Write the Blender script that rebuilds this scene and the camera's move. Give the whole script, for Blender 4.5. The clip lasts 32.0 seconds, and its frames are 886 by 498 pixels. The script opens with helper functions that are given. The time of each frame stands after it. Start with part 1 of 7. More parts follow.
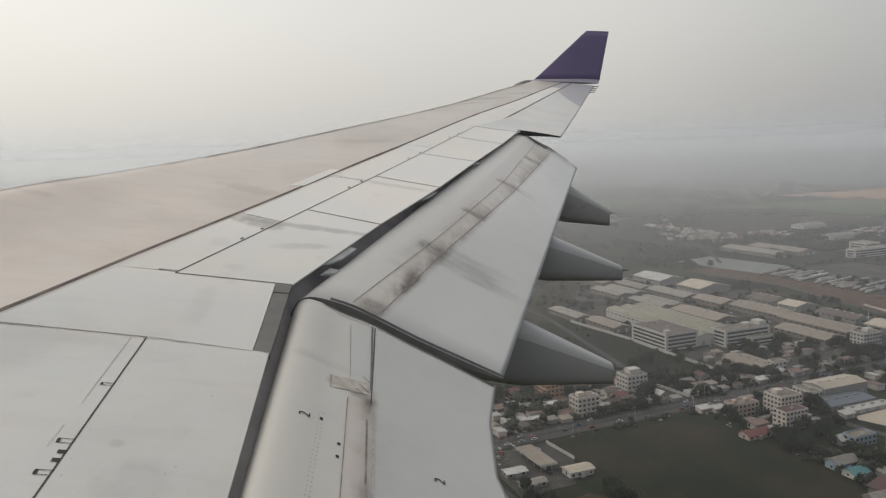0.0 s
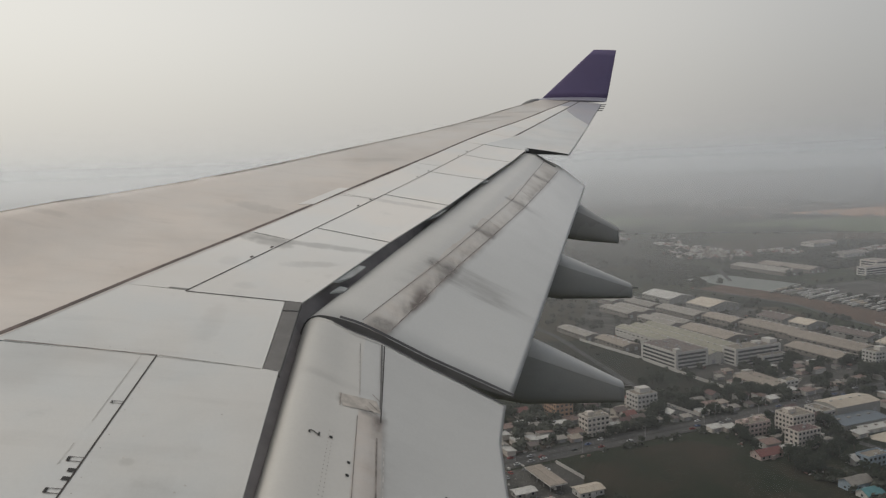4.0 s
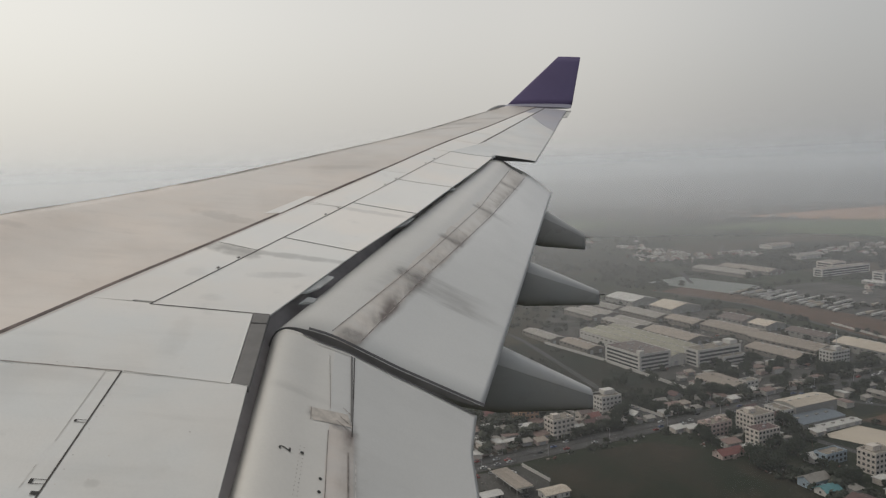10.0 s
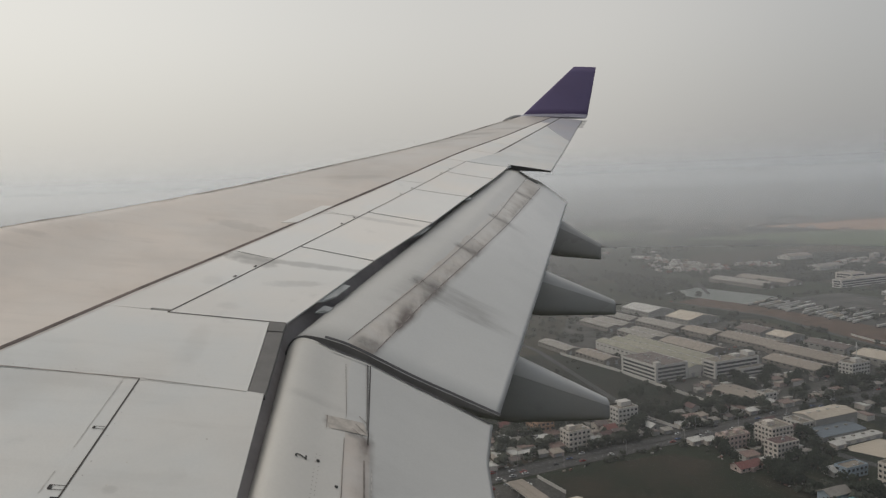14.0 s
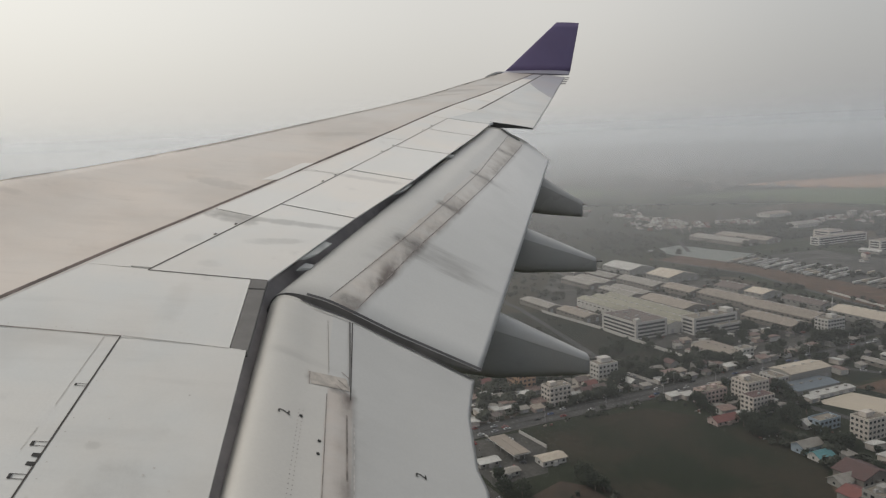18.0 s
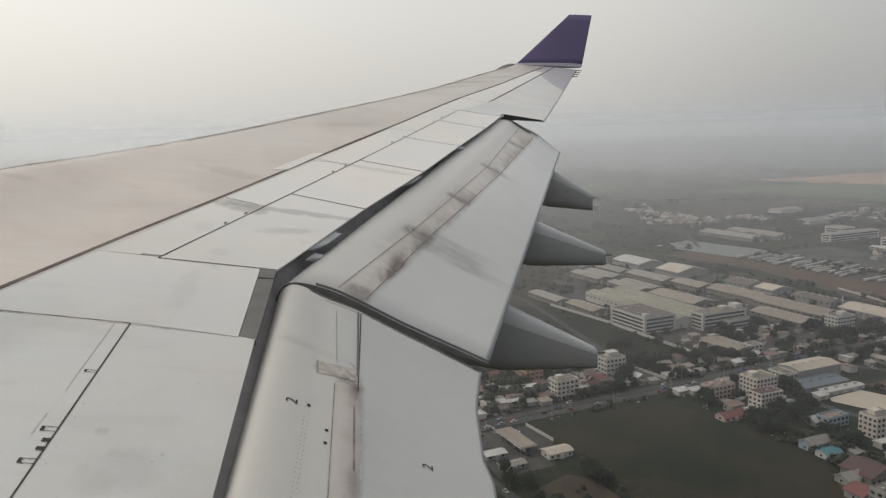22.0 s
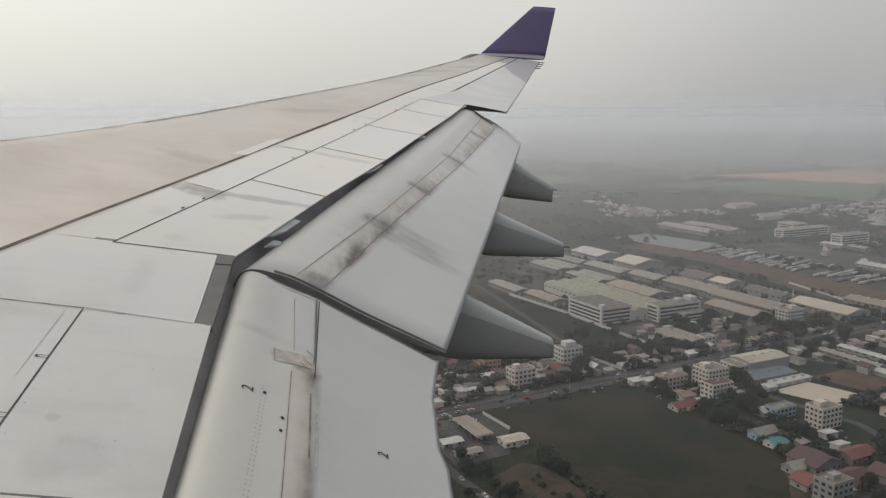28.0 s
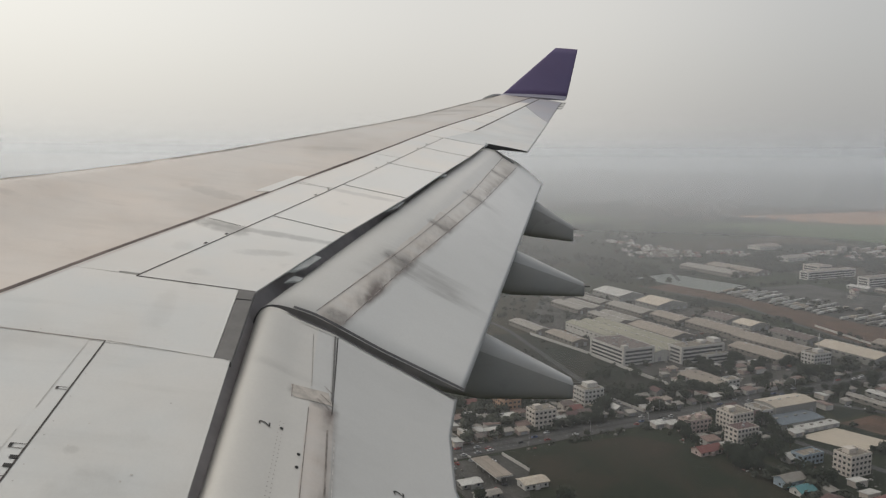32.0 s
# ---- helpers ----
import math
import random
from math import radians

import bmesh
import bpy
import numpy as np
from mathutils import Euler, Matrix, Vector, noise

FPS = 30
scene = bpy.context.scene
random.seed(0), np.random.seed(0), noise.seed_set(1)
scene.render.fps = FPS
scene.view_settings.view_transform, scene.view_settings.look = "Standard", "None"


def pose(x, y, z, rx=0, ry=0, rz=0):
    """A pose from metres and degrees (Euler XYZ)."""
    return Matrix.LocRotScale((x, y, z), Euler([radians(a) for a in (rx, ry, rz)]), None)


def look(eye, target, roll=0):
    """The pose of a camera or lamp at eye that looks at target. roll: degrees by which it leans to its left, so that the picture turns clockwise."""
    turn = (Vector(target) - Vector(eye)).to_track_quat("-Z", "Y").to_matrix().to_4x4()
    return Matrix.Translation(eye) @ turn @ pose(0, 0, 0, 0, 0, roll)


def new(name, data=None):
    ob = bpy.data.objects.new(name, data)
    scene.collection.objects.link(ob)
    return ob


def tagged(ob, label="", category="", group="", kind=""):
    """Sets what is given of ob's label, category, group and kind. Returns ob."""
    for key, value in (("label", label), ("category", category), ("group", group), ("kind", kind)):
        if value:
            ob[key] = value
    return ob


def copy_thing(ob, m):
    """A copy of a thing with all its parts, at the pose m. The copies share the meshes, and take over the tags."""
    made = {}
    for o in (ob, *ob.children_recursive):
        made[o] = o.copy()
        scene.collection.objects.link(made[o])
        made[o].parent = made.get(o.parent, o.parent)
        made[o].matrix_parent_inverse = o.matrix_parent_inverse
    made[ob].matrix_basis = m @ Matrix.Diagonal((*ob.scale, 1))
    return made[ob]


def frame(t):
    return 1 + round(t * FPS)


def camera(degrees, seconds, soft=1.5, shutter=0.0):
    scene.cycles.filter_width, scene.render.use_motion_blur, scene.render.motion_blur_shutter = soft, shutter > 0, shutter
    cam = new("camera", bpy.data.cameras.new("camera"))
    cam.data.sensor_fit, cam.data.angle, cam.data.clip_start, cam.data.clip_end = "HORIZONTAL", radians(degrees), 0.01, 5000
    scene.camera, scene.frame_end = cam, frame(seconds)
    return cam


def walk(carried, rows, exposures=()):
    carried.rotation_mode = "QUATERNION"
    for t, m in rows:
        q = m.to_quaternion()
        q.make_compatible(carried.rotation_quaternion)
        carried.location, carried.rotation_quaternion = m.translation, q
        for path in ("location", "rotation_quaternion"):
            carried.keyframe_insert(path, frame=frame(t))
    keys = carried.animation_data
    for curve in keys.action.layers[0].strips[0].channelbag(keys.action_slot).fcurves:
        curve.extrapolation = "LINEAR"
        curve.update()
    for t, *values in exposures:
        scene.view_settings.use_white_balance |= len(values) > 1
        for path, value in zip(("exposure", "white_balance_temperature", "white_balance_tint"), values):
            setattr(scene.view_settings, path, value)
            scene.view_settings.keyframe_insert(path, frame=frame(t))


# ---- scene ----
ALT = 180.0        # height of the window over the ground
cam = camera(59.0, 32.0, soft=1.3)

# seconds, azimuth, pitch, lean, shift in x, y, z
PATH = [
    (0, -3.18, -7.10, -1.98, -0.028, -0.057, -0.021),
    (0.5, -2.96, -6.45, -1.95, -0.062, -0.063, -0.004),
    (1, -2.48, -5.05, -2.10, -0.046, -0.048, -0.022),
    (1.5, -2.33, -4.01, -2.23, -0.057, -0.026, -0.007),
    (2, -2.62, -4.04, -2.04, -0.040, -0.019, 0.010),
    (2.5, -2.55, -4.35, -2.01, -0.033, -0.033, 0.009),
    (3, -2.39, -4.99, -1.94, -0.038, -0.039, -0.011),
    (3.5, -2.33, -5.44, -2.17, -0.034, -0.050, -0.030),
    (5.5, -3.58, -7.03, -1.17, -0.021, -0.019, -0.009),
    (6, -3.61, -7.31, -0.74, -0.023, -0.030, -0.021),
    (6.5, -4.49, -4.95, -0.48, 0.001, -0.020, -0.018),
    (7, -5.96, -0.44, -1.62, -0.010, 0.005, 0.011),
    (7.5, -6.57, 0.65, -2.63, -0.037, -0.005, 0.031),
    (8, -6.02, -0.61, -2.72, -0.016, 0.001, 0.056),
    (8.5, -4.82, -2.08, -2.85, -0.014, 0.006, 0.046),
    (9, -4.23, -4.23, -2.43, 0.009, 0.006, 0.031),
    (9.5, -5.07, -5.55, -2.33, 0.005, -0.002, 0.042),
    (10, -5.19, -5.52, -2.22, 0.013, 0.001, 0.036),
    (10.5, -5.02, -5.88, -1.87, 0.012, 0.003, 0.021),
    (11, -4.90, -5.93, -1.86, 0.008, -0.006, 0.004),
    (11.5, -4.83, -5.28, -1.91, 0.018, 0.009, 0.012),
    (12, -4.50, -4.91, -2.12, 0.015, 0.010, 0.004),
    (12.5, -4.37, -5.14, -2.23, 0.011, 0.008, 0.010),
    (13, -4.18, -4.90, -2.16, 0.009, 0.010, 0.014),
    (13.5, -4.10, -4.72, -2.22, 0.001, 0.007, 0.018),
    (15.5, -4.03, -5.01, -2.61, 0.019, 0.014, 0.021),
    (16, -4.02, -5.52, -2.41, 0.003, 0.012, 0.024),
    (16.5, -4.69, -6.17, -2.10, -0.006, 0.018, 0.033),
    (17, -5.16, -6.24, -2.13, 0.006, 0.009, 0.009),
    (17.5, -5.29, -6.69, -2.19, -0.004, 0.001, 0.015),
    (18, -5.28, -7.79, -2.30, 0.004, 0.001, 0.001),
    (18.5, -5.29, -8.43, -1.91, 0.008, 0.014, 0.011),
    (19, -5.18, -8.66, -2.02, 0.007, -0.000, -0.005),
    (19.5, -5.18, -8.68, -1.87, -0.001, 0.001, 0.001),
    (20, -5.31, -9.00, -1.71, -0.008, -0.012, 0.016),
    (20.5, -5.40, -9.23, -1.38, 0.006, -0.011, 0.015),
    (21, -5.07, -9.03, -1.53, -0.001, -0.010, 0.013),
    (21.5, -4.78, -8.65, -1.56, 0.006, -0.002, -0.014),
    (22, -4.59, -8.35, -1.68, 0.008, 0.002, -0.004),
    (22.5, -4.60, -8.44, -1.49, -0.003, 0.008, -0.011),
    (23, -4.56, -8.60, -1.50, 0.011, -0.007, -0.023),
    (23.5, -4.49, -8.84, -1.63, 0.016, -0.011, -0.014),
    (24, -4.34, -9.07, -1.52, -0.016, -0.008, -0.002),
    (24.5, -4.24, -9.04, -1.68, 0.008, 0.002, -0.021),
    (26.5, -4.14, -8.85, -1.76, -0.025, -0.018, -0.023),
    (27, -5.96, -9.59, -2.05, -0.026, -0.016, 0.010),
    (27.5, -7.18, -9.65, -1.58, -0.033, -0.005, 0.013),
    (28, -7.49, -9.24, -0.17, -0.031, -0.007, 0.016),
    (28.5, -7.58, -8.98, 0.38, -0.045, -0.014, 0.020),
    (29, -7.72, -8.59, 0.48, -0.049, -0.009, 0.014),
    (29.5, -8.01, -7.81, 0.70, -0.048, -0.015, 0.024),
    (30, -7.41, -7.48, 0.69, -0.033, -0.019, 0.016),
    (30.5, -6.46, -6.79, 0.73, -0.050, -0.017, 0.026),
    (31, -6.08, -6.73, 0.84, -0.045, -0.016, 0.049),
    (31.5, -5.77, -6.47, 0.59, -0.046, -0.018, 0.027),
    (32, -5.93, -6.47, 0.31, -0.050, -0.022, 0.018),
]


def aim(az, pitch, lean, dx, dy, dz):
    az, pitch = radians(az), radians(pitch)
    eye = Vector((dx, dy, ALT + dz))
    way = Vector((math.cos(pitch) * math.cos(az), math.cos(pitch) * math.sin(az), math.sin(pitch)))
    return look(eye, eye + way * 10, lean)


# the camera's own exposure: seconds, stops
EXPOSURE = ((0, -0.10), (1.5, -0.28), (3, -0.31), (5.5, -0.20), (6, -0.05), (6.5, -0.12), (7.0, -0.35), (8, -0.46), (9, -0.36), (10, -0.22), (11, -0.30), (12, -0.31), (16, -0.34), (17.5, -0.19), (19, -0.08), (24, -0.06), (27, -0.02), (30, -0.03), (32, -0.10))
walk(cam, [(r[0], aim(*r[1:])) for r in PATH], EXPOSURE)

# ---- world and sun ----
SUN_AZ, SUN_EL = 62.0, 46.0      # degrees, azimuth from +x towards +y
sun_way = Vector((math.cos(radians(SUN_EL)) * math.cos(radians(SUN_AZ)),
                  math.cos(radians(SUN_EL)) * math.sin(radians(SUN_AZ)), math.sin(radians(SUN_EL))))

world = bpy.data.worlds.new("hazy_sky")
scene.world = world
world.use_nodes = True
wn, wl = world.node_tree.nodes, world.node_tree.links
wn.clear()
w_out = wn.new("ShaderNodeOutputWorld")
sky = wn.new("ShaderNodeTexSky")
sky.sky_type = 'NISHITA'
sky.sun_disc = False
sky.sun_elevation = radians(SUN_EL)
sky.sun_rotation = radians(90 - SUN_AZ)
sky.air_density, sky.dust_density, sky.ozone_density = 1.5, 6.0, 1.0
bg_sky = wn.new("ShaderNodeBackground")
bg_sky.inputs["Strength"].default_value = 0.02
wl.new(sky.outputs[0], bg_sky.inputs["Color"])
# thick haze over the clear sky: brighter on the side of the hidden sun, greyer low down
tc = wn.new("ShaderNodeTexCoord")
dot = wn.new("ShaderNodeVectorMath")
dot.operation = 'DOT_PRODUCT'
dot.inputs[1].default_value = Vector((math.cos(radians(SUN_AZ)), math.sin(radians(SUN_AZ)), 0.35)).normalized()
wl.new(tc.outputs["Generated"], dot.inputs[0])


def sky_ramp(source, lo, hi, stops):
    rng_ = wn.new("ShaderNodeMapRange")
    rng_.inputs["From Min"].default_value, rng_.inputs["From Max"].default_value = lo, hi
    wl.new(source, rng_.inputs["Value"])
    r = wn.new("ShaderNodeValToRGB")
    r.color_ramp.interpolation = 'EASE'
    for k, (place, colour) in enumerate(stops):
        e = r.color_ramp.elements.new(place) if 0 < k < len(stops) - 1 else r.color_ramp.elements[0 if k == 0 else -1]
        e.position, e.color = place, (*colour, 1)
    wl.new(rng_.outputs[0], r.inputs[0])
    return r.outputs[0]


side = sky_ramp(dot.outputs["Value"], -0.6, 0.9, ((0.0, (0.265, 0.288, 0.325)), (0.32, (0.418, 0.415, 0.410)), (0.62, (0.60, 0.582, 0.552)), (1.0, (0.752, 0.735, 0.690))))
up = wn.new("ShaderNodeSeparateXYZ")
wl.new(tc.outputs["Generated"], up.inputs[0])
low = sky_ramp(up.outputs[2], -0.1, 0.5, ((0.0, (0.80, 0.81, 0.83)), (0.17, (0.84, 0.85, 0.86)), (0.5, (1, 1, 1)), (1.0, (1, 1, 1))))
both = wn.new("ShaderNodeMix")
both.data_type, both.blend_type = 'RGBA', 'MULTIPLY'
both.inputs[0].default_value = 1.0
wl.new(side, both.inputs[6])
wl.new(low, both.inputs[7])
bg_haze = wn.new("ShaderNodeBackground")
bg_haze.inputs["Strength"].default_value = 1.15
wl.new(both.outputs[2], bg_haze.inputs["Color"])
add = wn.new("ShaderNodeAddShader")
wl.new(bg_sky.outputs[0], add.inputs[0])
wl.new(bg_haze.outputs[0], add.inputs[1])
wl.new(add.outputs[0], w_out.inputs[0])

sun = bpy.data.lights.new("sun", 'SUN')
sun.energy, sun.angle, sun.color = 0.5, radians(25), (1.0, 0.93, 0.84)
new("sun", sun).matrix_world = look(sun_way * 400 + Vector((0, 0, ALT)), (0, 0, ALT))

# ---- materials ----
def nodes_of(name):
    m = bpy.data.materials.new(name)
    m.use_nodes = True
    n, l = m.node_tree.nodes, m.node_tree.links
    return m, n, l, n["Principled BSDF"]


def mixed(n, l, fac, a, b, blend='MIX'):
    """Colour mix node; each of fac, a, b is a value or a socket. Returns the result socket."""
    mx = n.new("ShaderNodeMix")
    mx.data_type, mx.blend_type = 'RGBA', blend
    for i, v in ((0, fac), (6, a), (7, b)):
        if hasattr(v, "is_linked"):
            l.new(v, mx.inputs[i])
        else:
            mx.inputs[i].default_value = v if i == 0 else (*v, 1)
    return mx.outputs[2]


def coords(n, l, kind="Object", stretch=(1, 1, 1), turn=0.0):
    t = n.new("ShaderNodeTexCoord")
    mp = n.new("ShaderNodeMapping")
    mp.inputs["Scale"].default_value = stretch
    mp.inputs["Rotation"].default_value = (0, 0, turn)
    l.new(t.outputs[kind], mp.inputs["Vector"])
    return mp.outputs[0]


def noise_of(n, l, vec, scale, detail=4, lo=0.35, hi=0.65, rough=0.55):
    t = n.new("ShaderNodeTexNoise")
    t.inputs["Scale"].default_value, t.inputs["Detail"].default_value = scale, detail
    t.inputs["Roughness"].default_value = rough
    l.new(vec, t.inputs["Vector"])
    r = n.new("ShaderNodeMapRange")
    r.interpolation_type = 'SMOOTHSTEP'
    r.inputs["From Min"].default_value, r.inputs["From Max"].default_value = lo, hi
    l.new(t.outputs[0], r.inputs["Value"])
    return r.outputs[0]


def math_of(n, l, op, a, b=0.0, c=0.0, clamp=False):
    m = n.new("ShaderNodeMath")
    m.operation, m.use_clamp = op, clamp
    for i, v in enumerate((a, b, c)):
        if hasattr(v, "is_linked"):
            l.new(v, m.inputs[i])
        else:
            m.inputs[i].default_value = v
    return m.outputs[0]


def bumped(n, l, b, height, strength=0.2, distance=0.01):
    bp = n.new("ShaderNodeBump")
    bp.inputs["Strength"].default_value, bp.inputs["Distance"].default_value = strength, distance
    l.new(height, bp.inputs["Height"])
    l.new(bp.outputs[0], b.inputs["Normal"])


def worn_paint(name, base, dirt, amount=0.35, rough=0.45, grain=1.0, metal=0.0, spread=0.0, smudges=(), outer=None, reach=(10.0, 24.0)):
    """Painted sheet with large soft stains, streaks in the airflow and fine grain."""
    m, n, l, b = nodes_of(name)
    v = coords(n, l)
    big = noise_of(n, l, v, 0.55, 5, 0.42, 0.75)
    vs = coords(n, l, stretch=(2.6, 0.35, 2.6))
    run = noise_of(n, l, vs, 1.7, 6, 0.48, 0.78)
    fine = noise_of(n, l, v, 38.0 * grain, 3, 0.3, 0.7)
    spot = noise_of(n, l, v, 2.1, 6, 0.58, 0.74, 0.65)
    col = mixed(n, l, math_of(n, l, 'MULTIPLY', big, amount), base, dirt)
    col = mixed(n, l, math_of(n, l, 'MULTIPLY', spot, amount * 0.9), col, dirt)
    col = mixed(n, l, math_of(n, l, 'MULTIPLY', run, amount * 0.8), col, dirt)
    col = mixed(n, l, math_of(n, l, 'MULTIPLY', fine, 0.05), col, tuple(c * 0.6 for c in base))
    sep = n.new("ShaderNodeSeparateXYZ")
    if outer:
        # tone shifts towards the tip; on the tan skin this paints in sky reflection
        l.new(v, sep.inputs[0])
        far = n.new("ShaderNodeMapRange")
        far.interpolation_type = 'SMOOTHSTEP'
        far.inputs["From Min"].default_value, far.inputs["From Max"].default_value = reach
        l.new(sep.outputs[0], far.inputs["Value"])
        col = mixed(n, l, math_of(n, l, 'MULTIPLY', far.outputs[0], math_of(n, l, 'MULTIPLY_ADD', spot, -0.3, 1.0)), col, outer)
    if smudges:
        l.new(v, sep.inputs[0])
    for cx, cy, rx, ry, lean, force in smudges:
        dy = math_of(n, l, 'SUBTRACT', sep.outputs[1], cy)
        dx = math_of(n, l, 'SUBTRACT', math_of(n, l, 'SUBTRACT', sep.outputs[0], cx), math_of(n, l, 'MULTIPLY', dy, lean))
        d2 = math_of(n, l, 'ADD', math_of(n, l, 'POWER', math_of(n, l, 'ABSOLUTE', math_of(n, l, 'DIVIDE', dx, rx)), 2.0), math_of(n, l, 'POWER', math_of(n, l, 'ABSOLUTE', math_of(n, l, 'DIVIDE', dy, ry)), 2.0))
        d2 = math_of(n, l, 'ADD', d2, math_of(n, l, 'MULTIPLY_ADD', noise_of(n, l, v, 6.0, 5, 0.3, 0.7), 0.7, -0.35))
        mark = n.new("ShaderNodeMapRange")
        mark.interpolation_type = 'SMOOTHSTEP'
        mark.inputs["From Min"].default_value, mark.inputs["From Max"].default_value = 1.5, 0.0
        l.new(d2, mark.inputs["Value"])
        col = mixed(n, l, math_of(n, l, 'MULTIPLY', mark.outputs[0], force), col, tuple(c * 0.72 for c in dirt))
    # slow drift between warmer and cooler paint
    drift = noise_of(n, l, v, 0.75, 3, 0.35, 0.65)
    col = mixed(n, l, 1.0, col, mixed(n, l, drift, (1.0, 0.985, 0.965), (0.955, 0.975, 0.985)), 'MULTIPLY')
    if spread:
        oi = n.new("ShaderNodeObjectInfo")
        hue = n.new("ShaderNodeHueSaturation")
        l.new(math_of(n, l, 'MULTIPLY_ADD', oi.outputs["Random"], spread, 1 - spread / 2), hue.inputs["Value"])
        l.new(col, hue.inputs["Color"])
        col = hue.outputs[0]
    l.new(col, b.inputs["Base Color"])
    l.new(math_of(n, l, 'MULTIPLY_ADD', big, 0.18, rough), b.inputs["Roughness"])
    b.inputs["Metallic"].default_value = metal
    bumped(n, l, b, math_of(n, l, 'ADD', fine, big), 0.06, 0.01)
    return m


def plain(name, base, rough=0.6, metal=0.0, vary=0.12, scale=3.0):
    m, n, l, b = nodes_of(name)
    v = coords(n, l)
    f = noise_of(n, l, v, scale, 5)
    l.new(mixed(n, l, f, tuple(c * (1 - vary) for c in base), tuple(min(1, c * (1 + vary)) for c in base)), b.inputs["Base Color"])
    b.inputs["Roughness"].default_value, b.inputs["Metallic"].default_value = rough, metal
    return m


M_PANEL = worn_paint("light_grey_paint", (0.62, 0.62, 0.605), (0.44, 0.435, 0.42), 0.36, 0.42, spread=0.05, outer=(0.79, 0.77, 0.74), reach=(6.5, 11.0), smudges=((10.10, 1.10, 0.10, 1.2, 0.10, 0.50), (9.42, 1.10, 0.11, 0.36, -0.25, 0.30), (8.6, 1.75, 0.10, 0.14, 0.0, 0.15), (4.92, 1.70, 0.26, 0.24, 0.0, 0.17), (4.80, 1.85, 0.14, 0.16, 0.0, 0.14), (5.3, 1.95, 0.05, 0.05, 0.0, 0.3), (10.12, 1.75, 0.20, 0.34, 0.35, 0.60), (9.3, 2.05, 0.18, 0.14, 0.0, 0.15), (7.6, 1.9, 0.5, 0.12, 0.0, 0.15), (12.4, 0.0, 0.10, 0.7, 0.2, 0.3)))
# greyer outboard: the sky's grazing reflection is put into the skin colour
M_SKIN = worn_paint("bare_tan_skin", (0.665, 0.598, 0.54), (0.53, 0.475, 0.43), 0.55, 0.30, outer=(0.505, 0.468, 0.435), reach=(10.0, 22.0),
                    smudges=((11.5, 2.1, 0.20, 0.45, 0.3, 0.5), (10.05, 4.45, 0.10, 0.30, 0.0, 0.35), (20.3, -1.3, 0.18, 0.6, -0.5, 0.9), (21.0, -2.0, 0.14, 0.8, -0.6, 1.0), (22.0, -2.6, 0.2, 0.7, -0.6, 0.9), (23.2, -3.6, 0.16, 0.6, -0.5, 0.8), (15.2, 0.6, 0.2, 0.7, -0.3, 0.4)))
# grey whose tone carries the shade inside the flap gap
M_DARK = plain("shade_toned_grey", (0.40, 0.375, 0.37), 0.85)
M_SEAL = plain("grey_rubber_seal", (0.16, 0.155, 0.15), 0.7)
M_LINE = plain("dark_seam_sealant", (0.07, 0.062, 0.058), 0.8)
M_FAINT = plain("faded_seam_sealant", (0.28, 0.25, 0.23), 0.8, vary=0.4, scale=6.0)
M_FILLET = worn_paint("lavender_grey_paint", (0.40, 0.39, 0.46), (0.33, 0.32, 0.38), 0.3, 0.40)
M_PALE = plain("pale_pink_sealant", (0.66, 0.57, 0.53), 0.6)
M_BANDPLATE = plain("tan_stained_plate", (0.47, 0.43, 0.385), 0.55, vary=0.2, scale=7.0)
M_GHOST = plain("worn_paint_scuff", (0.49, 0.475, 0.45), 0.6, vary=0.25, scale=9.0)
M_SEALANT = plain("brown_spar_sealant", (0.13, 0.10, 0.088), 0.75, vary=0.3)
M_STEEL = plain("brushed_plate", (0.42, 0.43, 0.42), 0.45, 0.2)
M_RUBBER = plain("black_rubber_seal", (0.075, 0.073, 0.076), 0.75)
M_BLACK = plain("black_marking", (0.02, 0.02, 0.02), 0.7)
# the winglet's lavender reflection near the tip, put into the colour
M_TIP = worn_paint("lavender_reflection_grey", (0.47, 0.465, 0.50), (0.39, 0.385, 0.42), 0.3, 0.40)
M_AILERON = worn_paint("pale_grey_paint", (0.70, 0.70, 0.69), (0.56, 0.56, 0.55), 0.4, 0.40)
# paler grey that puts the sky's sheen on the fairings' tops into the colour
M_TOP_SHEEN = worn_paint("fairing_sheen_paint", (0.47, 0.47, 0.465), (0.34, 0.34, 0.335), 0.4, 0.28)
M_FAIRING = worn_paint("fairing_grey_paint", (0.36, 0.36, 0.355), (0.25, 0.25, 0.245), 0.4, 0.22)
M_WINGLET = worn_paint("purple_paint", (0.165, 0.128, 0.25), (0.13, 0.10, 0.20), 0.3, 0.38)


